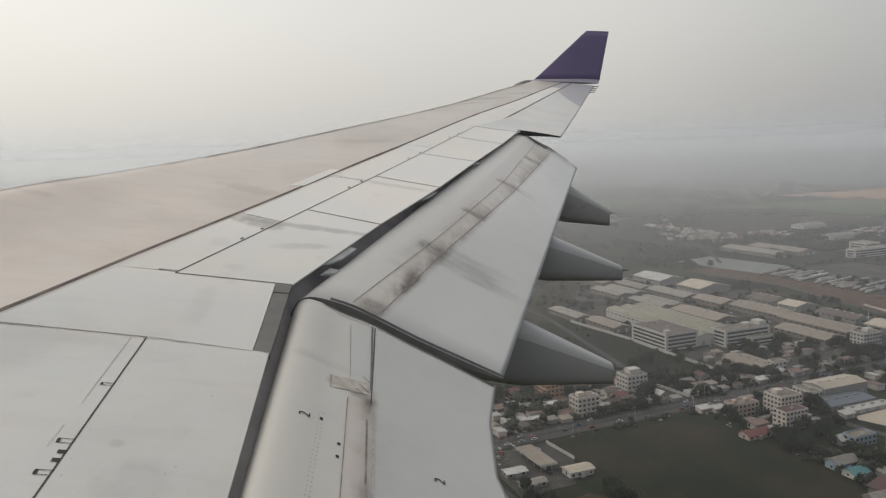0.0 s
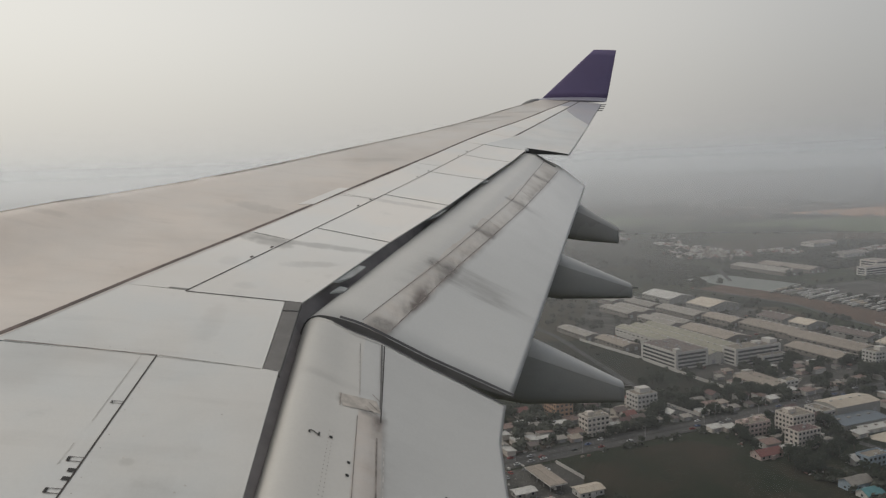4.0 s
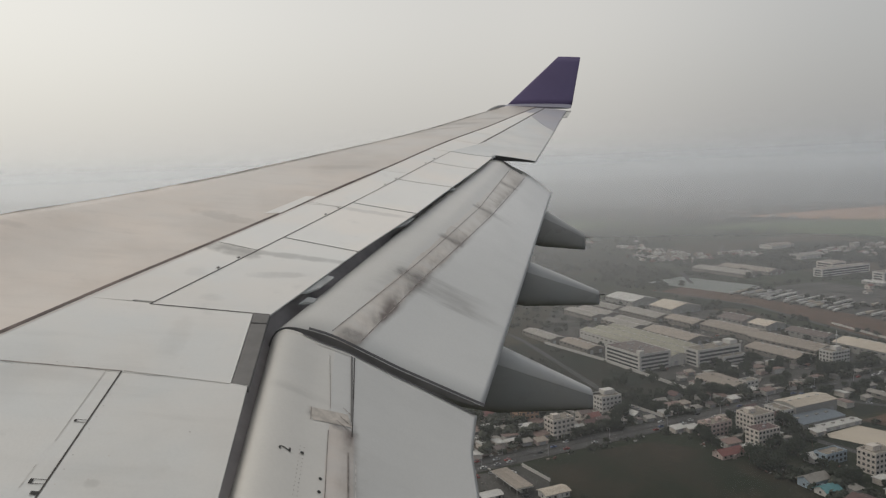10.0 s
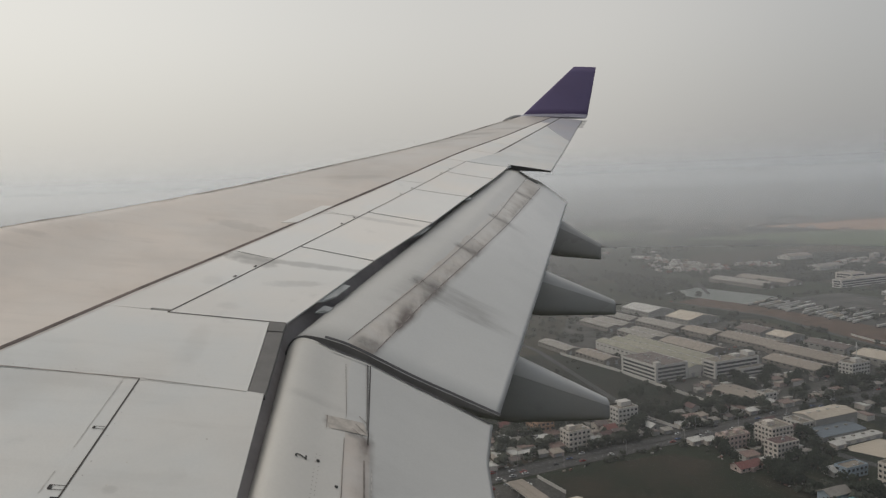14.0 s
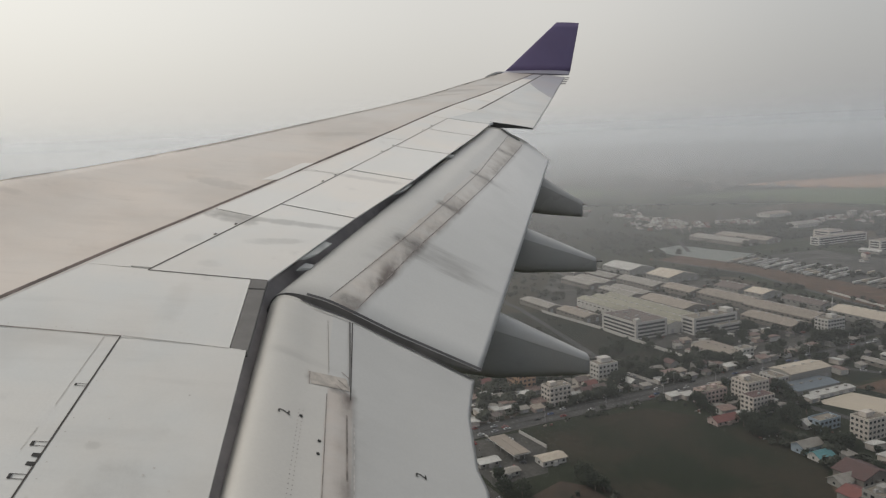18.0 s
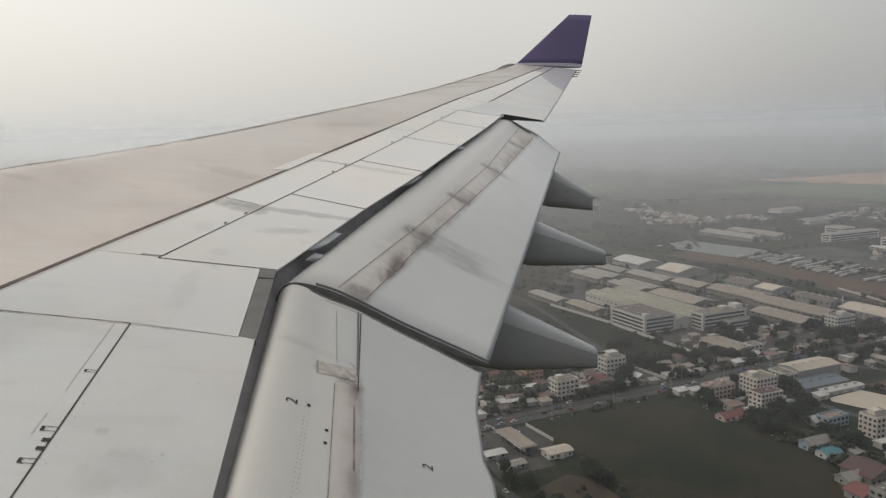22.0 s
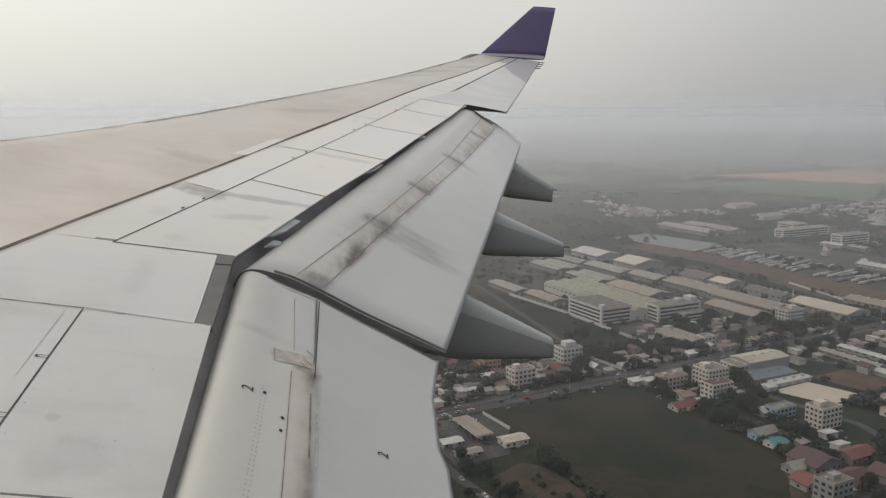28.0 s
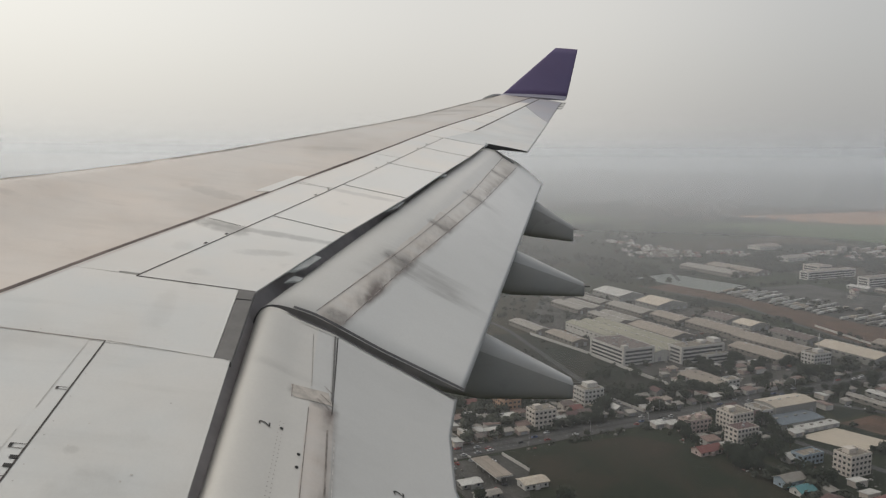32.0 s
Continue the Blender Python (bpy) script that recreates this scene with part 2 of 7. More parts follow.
def flap_paint(name, lower, width, crosses, smears, warmth, coat=1.0, reach=1.1, front=0.0, tone=(0.74, 0.68, 0.585), tip=1.0):
    """Grey flap paint with a tan grease band along the span, sooty at its rear edge, and smears in the airflow.
    lower and width: the band's front edge and breadth in v, each as (at the inner end, change along the span)."""
    m, n, l, b = nodes_of(name)
    tc = n.new("ShaderNodeTexCoord")
    sep = n.new("ShaderNodeSeparateXYZ")
    l.new(tc.outputs["UV"], sep.inputs[0])
    u, v = sep.outputs[0], sep.outputs[1]
    ob = coords(n, l)
    wob = noise_of(n, l, coords(n, l, stretch=(2.0, 0.8, 1.0)), 2.4, 6, 0.3, 0.7)
    patchy = noise_of(n, l, coords(n, l, stretch=(1.0, 1.0, 1.0)), 1.5, 6, 0.36, 0.68)
    gritty = noise_of(n, l, ob, 9.0, 6, 0.42, 0.66, 0.7)
    along = noise_of(n, l, coords(n, l, stretch=(0.55, 2.4, 1.0)), 2.2, 6, 0.34, 0.66, 0.62)
    big = noise_of(n, l, ob, 0.8, 5, 0.4, 0.75)
    fine = noise_of(n, l, ob, 34.0, 4, 0.3, 0.7)
    w = math_of(n, l, 'DIVIDE', math_of(n, l, 'SUBTRACT', v, math_of(n, l, 'MULTIPLY_ADD', u, lower[1], lower[0])),
                math_of(n, l, 'MULTIPLY_ADD', u, width[1], width[0]))

    w = math_of(n, l, 'ADD', w, math_of(n, l, 'MULTIPLY_ADD', along, 0.10, -0.05))

    def inside(x, lo, hi, soft_lo, soft_hi):
        a = n.new("ShaderNodeMapRange")
        a.interpolation_type = 'SMOOTHSTEP'
        a.inputs["From Min"].default_value, a.inputs["From Max"].default_value = lo - soft_lo, lo + soft_lo
        l.new(x, a.inputs["Value"])
        c = n.new("ShaderNodeMapRange")
        c.interpolation_type = 'SMOOTHSTEP'
        c.inputs["From Min"].default_value, c.inputs["From Max"].default_value = hi - soft_hi, hi + soft_hi
        c.inputs["To Min"].default_value, c.inputs["To Max"].default_value = 1.0, 0.0
        l.new(x, c.inputs["Value"])
        return math_of(n, l, 'MULTIPLY', a.outputs[0], c.outputs[0])

    def times(*f):
        out = f[0]
        for g in f[1:]:
            out = math_of(n, l, 'MULTIPLY', out, g)
        return out

    col = mixed(n, l, times(big, 0.35), tuple(k * coat for k in (0.535, 0.535, 0.52)), tuple(k * coat for k in (0.45, 0.45, 0.435)))
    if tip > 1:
        # paler towards the outer end, its sky reflection put into the paint
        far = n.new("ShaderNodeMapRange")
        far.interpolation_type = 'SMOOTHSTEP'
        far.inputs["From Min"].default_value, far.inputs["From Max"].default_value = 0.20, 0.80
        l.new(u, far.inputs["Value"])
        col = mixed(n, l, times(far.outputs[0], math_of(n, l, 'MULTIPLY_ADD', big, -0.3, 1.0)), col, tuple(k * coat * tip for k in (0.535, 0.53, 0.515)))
    # front strip warmed and lightened, painting in the light on its upward slope
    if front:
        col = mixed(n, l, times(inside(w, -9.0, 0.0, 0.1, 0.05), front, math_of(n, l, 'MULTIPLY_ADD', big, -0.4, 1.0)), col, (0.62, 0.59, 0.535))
    near = inside(u, -1.0, reach, 0.1, 0.006)
    band = times(inside(w, 0.0, 1.0, 0.03, 0.05), near)
    if tip > 1:
        band = times(band, math_of(n, l, 'MULTIPLY_ADD', far.outputs[0], -0.35, 1.0))
    col = mixed(n, l, times(band, math_of(n, l, 'MULTIPLY_ADD', wob, 0.4, 0.6), warmth), col, tone)
    col = mixed(n, l, times(band, patchy, warmth, 0.60), col, (0.46, 0.405, 0.355))
    edge = times(inside(w, 0.62, 1.14, 0.42, 0.18), near)
    if tip > 1:
        edge = times(edge, math_of(n, l, 'MULTIPLY_ADD', far.outputs[0], -0.6, 1.0))
    col = mixed(n, l, times(edge, math_of(n, l, 'MULTIPLY_ADD', patchy, 0.7, 0.3), math_of(n, l, 'MULTIPLY_ADD', along, 0.7, 0.42), 1.3 * warmth), col, (0.17, 0.14, 0.125))
    for place, half, lo, hi, force in crosses:
        uj = math_of(n, l, 'MULTIPLY_ADD', wob, half, math_of(n, l, 'SUBTRACT', u, half / 2))
        mark = times(inside(uj, place - half, place + half, half, half), inside(w, lo, hi, 0.15, 0.2), math_of(n, l, 'MULTIPLY_ADD', gritty, 0.5, 0.5), force)
        col = mixed(n, l, mark, col, (0.15, 0.135, 0.125))
    for place, half, lo, hi, force in smears:
        us = math_of(n, l, 'MULTIPLY_ADD', noise_of(n, l, coords(n, l, stretch=(5, 0.5, 0.5)), 1.8, 5, 0.3, 0.7), half, math_of(n, l, 'SUBTRACT', u, half / 2))
        mark = times(inside(us, place - half, place + half, half, half), inside(v, lo, hi, 0.04, 0.16), math_of(n, l, 'MULTIPLY_ADD', wob, 0.5, 0.5), force)
        col = mixed(n, l, mark, col, (0.22, 0.21, 0.20))
    col = mixed(n, l, times(fine, 0.06), col, (0.30, 0.29, 0.28))
    l.new(col, b.inputs["Base Color"])
    l.new(math_of(n, l, 'MULTIPLY_ADD', wob, 0.15, 0.40), b.inputs["Roughness"])
    bumped(n, l, b, fine, 0.05, 0.01)
    return m


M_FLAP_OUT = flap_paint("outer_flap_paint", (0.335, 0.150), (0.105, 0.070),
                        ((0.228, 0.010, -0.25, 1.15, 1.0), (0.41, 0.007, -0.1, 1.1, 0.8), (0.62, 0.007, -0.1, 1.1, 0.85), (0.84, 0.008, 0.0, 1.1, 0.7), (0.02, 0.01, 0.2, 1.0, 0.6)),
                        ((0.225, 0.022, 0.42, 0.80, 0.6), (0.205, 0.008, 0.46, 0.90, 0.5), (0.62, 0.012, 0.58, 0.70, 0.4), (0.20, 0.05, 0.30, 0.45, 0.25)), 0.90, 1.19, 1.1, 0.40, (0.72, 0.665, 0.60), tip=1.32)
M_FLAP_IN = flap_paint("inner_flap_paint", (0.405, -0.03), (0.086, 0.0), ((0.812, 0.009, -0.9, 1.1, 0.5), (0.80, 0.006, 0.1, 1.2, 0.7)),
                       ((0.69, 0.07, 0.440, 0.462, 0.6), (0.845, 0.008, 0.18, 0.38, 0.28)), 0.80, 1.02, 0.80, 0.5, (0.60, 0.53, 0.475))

# ---- helpers for meshes ----
def part(name, bm, material, parent, label="", smooth=False):
    me = bpy.data.meshes.new(name)
    bm.normal_update()
    bm.to_mesh(me)
    bm.free()
    me.materials.append(material)
    if smooth:
        for p in me.polygons:
            p.use_smooth = True
    ob = new(name, me)
    ob.parent = parent
    if label:
        tagged(ob, label)
    return ob


def thing(name, place, label, category, group="", kind="", turn=0.0):
    ob = new(name)
    ob.location = place
    ob.rotation_euler = (0, 0, turn)
    ob.empty_display_size = 0.5
    return tagged(ob, label, category, group, kind)


def sheet(fn, nu, nv, thick, bm=None):
    """A slab: fn(u, v) gives the top; it is thickened downwards. Carries u, v as its UV map."""
    bm = bm or bmesh.new()
    layer = bm.loops.layers.uv.verify()
    top = [[bm.verts.new(fn(i / nu, j / nv)) for j in range(nv + 1)] for i in range(nu + 1)]
    low = [[bm.verts.new(Vector(fn(i / nu, j / nv)) - Vector((0, 0, thick))) for j in range(nv + 1)] for i in range(nu + 1)]

    def face(vs, uvs):
        f = bm.faces.new(vs)
        for lp, q in zip(f.loops, uvs):
            lp[layer].uv = q
    for i in range(nu):
        for j in range(nv):
            q = [(i / nu, j / nv), ((i + 1) / nu, j / nv), ((i + 1) / nu, (j + 1) / nv), (i / nu, (j + 1) / nv)]
            face([top[i][j], top[i + 1][j], top[i + 1][j + 1], top[i][j + 1]], q)
            face([low[i][j + 1], low[i + 1][j + 1], low[i + 1][j], low[i][j]], q[::-1])
    for i in range(nu):
        face([top[i][0], low[i][0], low[i + 1][0], top[i + 1][0]], [(i / nu, 0)] * 4)
        face([top[i + 1][nv], low[i + 1][nv], low[i][nv], top[i][nv]], [(i / nu, 1)] * 4)
    for j in range(nv):
        face([top[0][j + 1], low[0][j + 1], low[0][j], top[0][j]], [(0, j / nv)] * 4)
        face([top[nu][j], low[nu][j], low[nu][j + 1], top[nu][j + 1]], [(1, j / nv)] * 4)
    bmesh.ops.recalc_face_normals(bm, faces=bm.faces[:])
    return bm


def box(bm, x0, y0, z0, x1, y1, z1, m=None):
    vs = [bm.verts.new((m @ Vector(p)) if m else p) for p in ((x0, y0, z0), (x1, y0, z0), (x1, y1, z0), (x0, y1, z0),
                                                             (x0, y0, z1), (x1, y0, z1), (x1, y1, z1), (x0, y1, z1))]
    for q in ((3, 2, 1, 0), (4, 5, 6, 7), (0, 1, 5, 4), (1, 2, 6, 5), (2, 3, 7, 6), (3, 0, 4, 7)):
        bm.faces.new([vs[i] for i in q])
    return bm


# ---- the wing: x outboard, y forward, z up from the window ----
Y_EYE = -13.567


def lead(x):
    return -0.62 * (x + 2.4) - Y_EYE


def trail(x):
    s = x + 2.4
    return (-13.4 - 0.37 * (s - 9.6) if s > 9.6 else -13.4 + 0.12 * (9.6 - s)) - Y_EYE


def wing_z(x, y):
    """Height of the upper surface: dihedral, upward bend in flight, and washout towards the tip."""
    le, te = lead(x), trail(x)
    mid = le + 0.45 * (te - le)
    z = -2.3115 + 0.15387 * x + 0.00069 * x * x - 0.00001 * x ** 3 + (0.16767 - 0.00291 * x) * (y - mid)
    c = (y - le) / (te - le)
    if c < 0.2:
        z -= (le - te) * 0.10 * ((0.2 - c) / 0.2) ** 2
    # gentle camber over the rear spar, strongest at mid span
    z += 0.09 * math.exp(-((c - 0.5) / 0.17) ** 2) * math.exp(-((x - 18.5) / 4.0) ** 2)
    z -= 0.10 * math.exp(-((c - 0.12) / 0.14) ** 2) * math.exp(-((x - 20.0) / 5.0) ** 2)
    # fuller nose towards the root, and the tip curling up into the winglet
    z += float(np.interp(x, (6.0, 10.5, 11.2, 12.5, 14.0, 17.0, 22.0, 27.0), (0.26, 0.16, 0.11, 0.06, 0.035, 0.055, 0.06, 0.02))) * math.exp(-((c - 0.14) / 0.13) ** 2)
    z += float(np.interp(x, (19.0, 21.0, 22.0, 23.0, 24.0, 25.0, 26.0, 27.0), (0.0, 0.008, 0.022, 0.046, 0.066, 0.078, 0.084, 0.086)))
    return z


def rear_line(x):
    """The edge between the bare wing box and the painted trailing panels."""
    return float(np.interp(x, (0.4, 7.41, 8.83, 10.77, 12.14, 13.91, 16.0, 18.75, 26.75), (6.60, 3.42, 2.79, 1.88, 1.25, 0.43, -0.62, -1.92, -5.84)))


def hinge_line(x):
    return 2.32 - 0.447 * (x - 8.29)


wing = thing("airliner_wing", (0, 0, ALT), "swept airliner wing with tan skin, lowered grey flaps and purple winglet", "aircraft wing")


def wing_box():
    bm = bmesh.new()
    nx, nc = 72, 22
    rings = []
    for i in range(nx + 1):
        x = 0.4 + 26.35 * i / nx
        le, te, rs = lead(x), trail(x), rear_line(x)
        chord = le - te
        ring = []
        for j in range(nc + 1):
            f = (j / nc) ** 1.6
            y = le + (rs - le) * f
            ring.append((x, y, wing_z(x, y)))
        for j in range(nc + 1):
            f = 1 - (j / nc)
            y = le + (rs - le) * f
            c = (le - y) / chord
            deep = 0.115 * chord * (1 - ((c - 0.35) / 0.5) ** 2 if c > 0.35 else 1 - ((0.35 - c) / 0.35) ** 3) + 0.02
            ring.append((x, y, wing_z(x, y) - max(deep, 0.03)))
        rings.append([bm.verts.new(p) for p in ring])
    for a, b in zip(rings, rings[1:]):
        for j in range(len(a)):
            k = (j + 1) % len(a)
            bm.faces.new((a[j], b[j], b[k], a[k]))
    bm.faces.new(rings[0])
    bm.faces.new(rings[-1][::-1])
    bmesh.ops.recalc_face_normals(bm, faces=bm.faces[:])
    corner = {v for r in rings for v in (r[nc], r[nc + 1])}
    bmesh.ops.split_edges(bm, edges=[e for e in bm.edges if e.verts[0] in corner and e.verts[1] in corner and e.calc_length() > 0.2 and abs(e.verts[0].co.x - e.verts[1].co.x) > 0.1])
    return bm


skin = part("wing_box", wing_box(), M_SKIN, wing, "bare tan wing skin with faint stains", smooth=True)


def patch(name, corners, material, label="", lift=0.0, thick=0.03, nu=8, nv=4, droop=0.0, owner=None):
    """A skin panel over a four-cornered plan: inner front, outer front, outer rear, inner rear."""
    a, b, c, d = [Vector(p) for p in corners]

    def fn(u, v):
        p = (a * (1 - u) + b * u) * (1 - v) + (d * (1 - u) + c * u) * v
        return (p.x, p.y, wing_z(p.x, p.y) + lift - droop * v * v)
    return part(name, sheet(fn, nu, nv, thick), material, owner or wing, label, smooth=False)


G = 0.010      # half a joint


def rear_strip(x0, x1, y0, y1, name="fixed_panel"):
    """A fixed panel between the rear line and a given rear edge."""
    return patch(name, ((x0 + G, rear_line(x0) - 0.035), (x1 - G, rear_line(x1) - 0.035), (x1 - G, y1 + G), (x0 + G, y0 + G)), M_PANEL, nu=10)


# structure under the panels, its colour toned for shade, seen in the joints and in the gap before the flaps
def under_fn(x0, x1, q):
    def fn(u, v):
        x = x0 + (x1 - x0) * u
        y0 = rear_line(x) + 0.02
        y1 = q(x)
        y = y0 + (y1 - y0) * v
        return (x, y, wing_z(x, y) - 0.05)
    return fn


part("trailing_structure", sheet(under_fn(0.4, 8.28, lambda x: 1.32), 12, 3, 0.30), M_DARK, wing, "grey structure under the trailing panels, toned for shade")
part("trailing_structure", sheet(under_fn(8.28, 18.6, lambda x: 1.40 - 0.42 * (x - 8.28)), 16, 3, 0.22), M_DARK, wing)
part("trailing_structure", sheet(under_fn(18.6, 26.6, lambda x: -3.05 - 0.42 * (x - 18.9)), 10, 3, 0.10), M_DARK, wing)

# fixed panels between the rear line and the spoilers, from the root outwards
rear_strip(0.45, 4.55, 2.335, 2.245)
rear_strip(4.55, 6.86, 2.245, 2.195)
patch("fixed_panel", ((6.875, rear_line(6.88) - 0.035), (8.34, rear_line(8.34) - 0.035), (8.27, 1.275), (6.79, 1.275)), M_PANEL, "light grey fixed panel beside the flap joint", nu=6)
bounds = (8.36, 12.55, 15.2, 17.6, 18.95, 20.4, 21.6, 23.7, 25.1, 26.5)


def front_of_flaps(x):
    """The rear edge of the fixed panels: the spoiler hinges, then the aileron hinges."""
    return hinge_line(x) if x < 17.6 else float(np.interp(x, (17.6, 18.95, 21.6, 23.7, 26.5), (hinge_line(17.6), -2.70, -3.86, -4.82, -6.06)))


for xa, xb in zip(bounds, bounds[1:]):
    strip_panel = rear_strip(xa, xb, front_of_flaps(xa), front_of_flaps(xb))
    # outermost panel also carries the painted winglet reflection
    if xa > 25:
        strip_panel.data.materials[0] = M_TIP
# dark sealant along the rear line
def rear_seal(u, v):
    x = 0.4 + 26.2 * u
    y = rear_line(x) + 0.012 - 0.045 * v * (1.4 - 0.7 * u)
    return (x, y, wing_z(x, y) + 0.004)
part("sealant_line", sheet(rear_seal, 60, 1, 0.02), M_SEALANT, wing, "dark sealant line along the rear spar")
# repair patch on the skin
patch("skin_doubler", ((11.83, 1.56), (12.95, 1.03), (13.0, 0.86), (11.9, 1.34)), M_PANEL, "pale doubler plate", lift=0.006, thick=0.01)

# grey rubber strip at the flap joint
patch("rubber_strip", ((6.80, 1.268), (8.02, 1.268), (8.04, 1.11), (6.76, 1.12)), M_SEAL, "grey rubber edge strip", thick=0.05)
patch("rubber_strip", ((8.05, 1.268), (8.27, 1.268), (8.265, 1.10), (8.06, 1.11)), M_SEAL, lift=0.004, thick=0.05)

# spoilers: inner front, outer front, outer rear, inner rear
SPOILERS = (((0.5, 2.33), (4.53, 2.24), (4.53, 1.10), (0.5, 1.10)), ((4.55, 2.24), (6.866, 2.19), (6.787, 1.13), (4.55, 1.11)),
            ((8.29, 2.31), (10.79, 1.19), (10.475, 0.20), (8.275, 1.10)), ((10.82, 1.175), (12.82, 0.285), (12.54, -0.72), (10.50, 0.19)),
            ((12.85, 0.27), (14.66, -0.535), (14.49, -1.52), (12.57, -0.735)), ((14.69, -0.55), (16.38, -1.305), (16.22, -2.25), (14.52, -1.535)),
            ((16.41, -1.32), (17.62, -1.85), (17.62, -2.80), (16.25, -2.265)))
for corners in SPOILERS:
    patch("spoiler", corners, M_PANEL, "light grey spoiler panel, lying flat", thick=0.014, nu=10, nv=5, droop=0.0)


# dark seams round the panels
def seam(points, width=0.014, lift=0.004, material=None, name="seam", surf=None, steps=14, owner=None, label=""):
    """A flat ribbon that lies on the wing from point to point in plan."""
    surf = surf or wing_z
    bm = bmesh.new()
    for (xa, ya), (xb, yb) in zip(points, points[1:]):
        d = Vector((xb - xa, yb - ya)).normalized()
        nrm = Vector((-d.y, d.x)) * width / 2
        last = None
        for k in range(steps + 1):
            x, y = xa + (xb - xa) * k / steps, ya + (yb - ya) * k / steps
            row = []
            for sgn in (1, -1):
                px, py = x + nrm.x * sgn, y + nrm.y * sgn
                row.append(bm.verts.new((px, py, surf(px, py) + lift)))
            if last:
                bm.faces.new((last[0], last[1], row[1], row[0]))
            last = row
    bmesh.ops.recalc_face_normals(bm, faces=bm.faces[:])
    return part(name, bm, material or M_LINE, owner or wing, label)


seam([(8.29, 2.315), (13.0, hinge_line(13.0) - 0.003)], 0.015)
seam([(13.0, hinge_line(13.0) - 0.003), (17.6, hinge_line(17.6) - 0.005)], 0.014, material=M_FAINT)
seam([(8.29, 2.315), (8.27, 1.10)], 0.018)
seam([(8.354, 2.985), (8.346, 2.50)], 0.036, 0.002, M_PANEL, "filled_joint")
seam([(4.56, 2.245), (6.86, 2.195)], 0.011)
seam([(6.86, 2.19), (6.88, 3.50)], 0.014, material=M_FAINT)
seam([(6.865, 2.18), (6.787, 1.28)], 0.006, material=M_FAINT)
seam([(10.80, 1.18), (10.485, 0.19)], 0.020)
seam([(12.835, 0.28), (12.555, -0.725)], 0.018)
seam([(14.675, -0.54), (14.505, -1.525)], 0.012, material=M_FAINT)
seam([(16.395, -1.31), (16.235, -2.255)], 0.012, material=M_FAINT)
seam([(12.65, 1.00), (12.51, 0.50)], 0.010, material=M_FAINT)
seam([(10.38, 1.98), (10.20, 1.46)], 0.012)
# faint old joints and fasteners ahead of the inner spoiler, pale sealant beside the rear spar
seam([(5.75, 2.345), (6.86, 2.32)], 0.006, material=M_GHOST)
seam([(5.20, 2.372), (5.46, 2.362)], 0.005, material=M_GHOST)
seam([(x, rear_line(x) - 0.062) for x in (1.0, 4.0, 7.41, 10.0, 11.9, 15.0)], 0.012, 0.003, M_PALE, "sealant_line", label="thin pale pinkish sealant line")
for k in range(9):
    for x, y in ((6.835, 2.30 + 0.13 * k), (6.93, 2.36 + 0.13 * k)):
        seam([(x - 0.005, y), (x + 0.005, y)], 0.010, 0.004, M_GHOST, "rivet", steps=1)
for k in range(12):
    x = 4.75 + 0.17 * k
    seam([(x - 0.005, 2.17), (x + 0.005, 2.17)], 0.010, 0.004, M_GHOST, "rivet", steps=1)
for x, y in ((5.34, 1.98), (5.02, 1.55), (5.10, 1.50), (4.88, 1.36), (6.0, 1.45), (5.62, 1.93), (5.9, 2.02), (4.72, 1.62)):
    seam([(x - 0.008, y), (x + 0.008, y + 0.004)], 0.014, 0.004, M_GHOST, "scuff", steps=1)
# hinge slots of the inner spoiler: a jog in the seam with a dark pin at its head, and two brackets between
def spoiler_front(x):
    return 2.245 - 0.05 * (x - 4.56) / 2.3


for px, half, deep in ((6.037, 0.016, 0.092), (5.277, 0.024, 0.105), (4.93, 0.024, 0.105)):
    y = spoiler_front(px)
    seam([(px - half, y), (px - half, y + deep), (px + half, y + deep), (px + half, y)], 0.006, 0.005, steps=2, name="hinge_slot")
    seam([(px - half * 0.9, y + deep - 0.010), (px + half * 0.9, y + deep - 0.010)], 0.022 if half > 0.02 else 0.012, 0.006, M_BLACK, steps=1, name="hinge_pin")
for px in (5.155, 5.063):
    y = spoiler_front(px) + 0.026
    seam([(px - 0.019, y), (px + 0.019, y)], 0.052, 0.006, M_BLACK, steps=1, name="hinge_bracket")
# small fittings along the outer hinge line
for x in (9.47, 9.87, 12.05, 12.45, 14.2, 14.7, 16.2, 16.7):
    y = hinge_line(x) + 0.02
    seam([(x - 0.03, y + 0.03), (x + 0.03, y + 0.01)], 0.03, 0.006, M_LINE, steps=1, name="hinge_fitting")
# plates that hang in the gap under the spoilers
for x, w, ahead, drop in ((8.98, 0.62, 0.03, 0.02), (8.86, 0.22, 0.0, 0.10), (11.80, 0.62, 0.03, 0.02), (14.4, 0.25, 0.02, 0.03)):
    def plate(u, v, x=x, w=w, ahead=ahead, drop=drop):
        px = x + w * u + 0.10 * v - 0.06 * u * v
        py = 1.10 - 0.415 * (px - 8.27) + ahead - (0.03 + 0.055 * min(1, 3 * u)) * v
        return (px, py, wing_z(px, py) - drop - 0.03 * v)
    part("seal_plate", sheet(plate, 3, 2, 0.012), M_STEEL, wing, "grey sealing plate in the flap gap")

# sheet added to close the wing before the flaps and keep light out of the gap
def cove(x0, x1, front, nose_y, nose_z):
    def fn(u, v):
        x = x0 + (x1 - x0) * u
        y0, z0 = front(x), wing_z(x, front(x)) - 0.12
        return (x, y0 + (nose_y(x) - y0) * v ** 0.7, z0 + (nose_z(x) - z0) * v)
    return fn


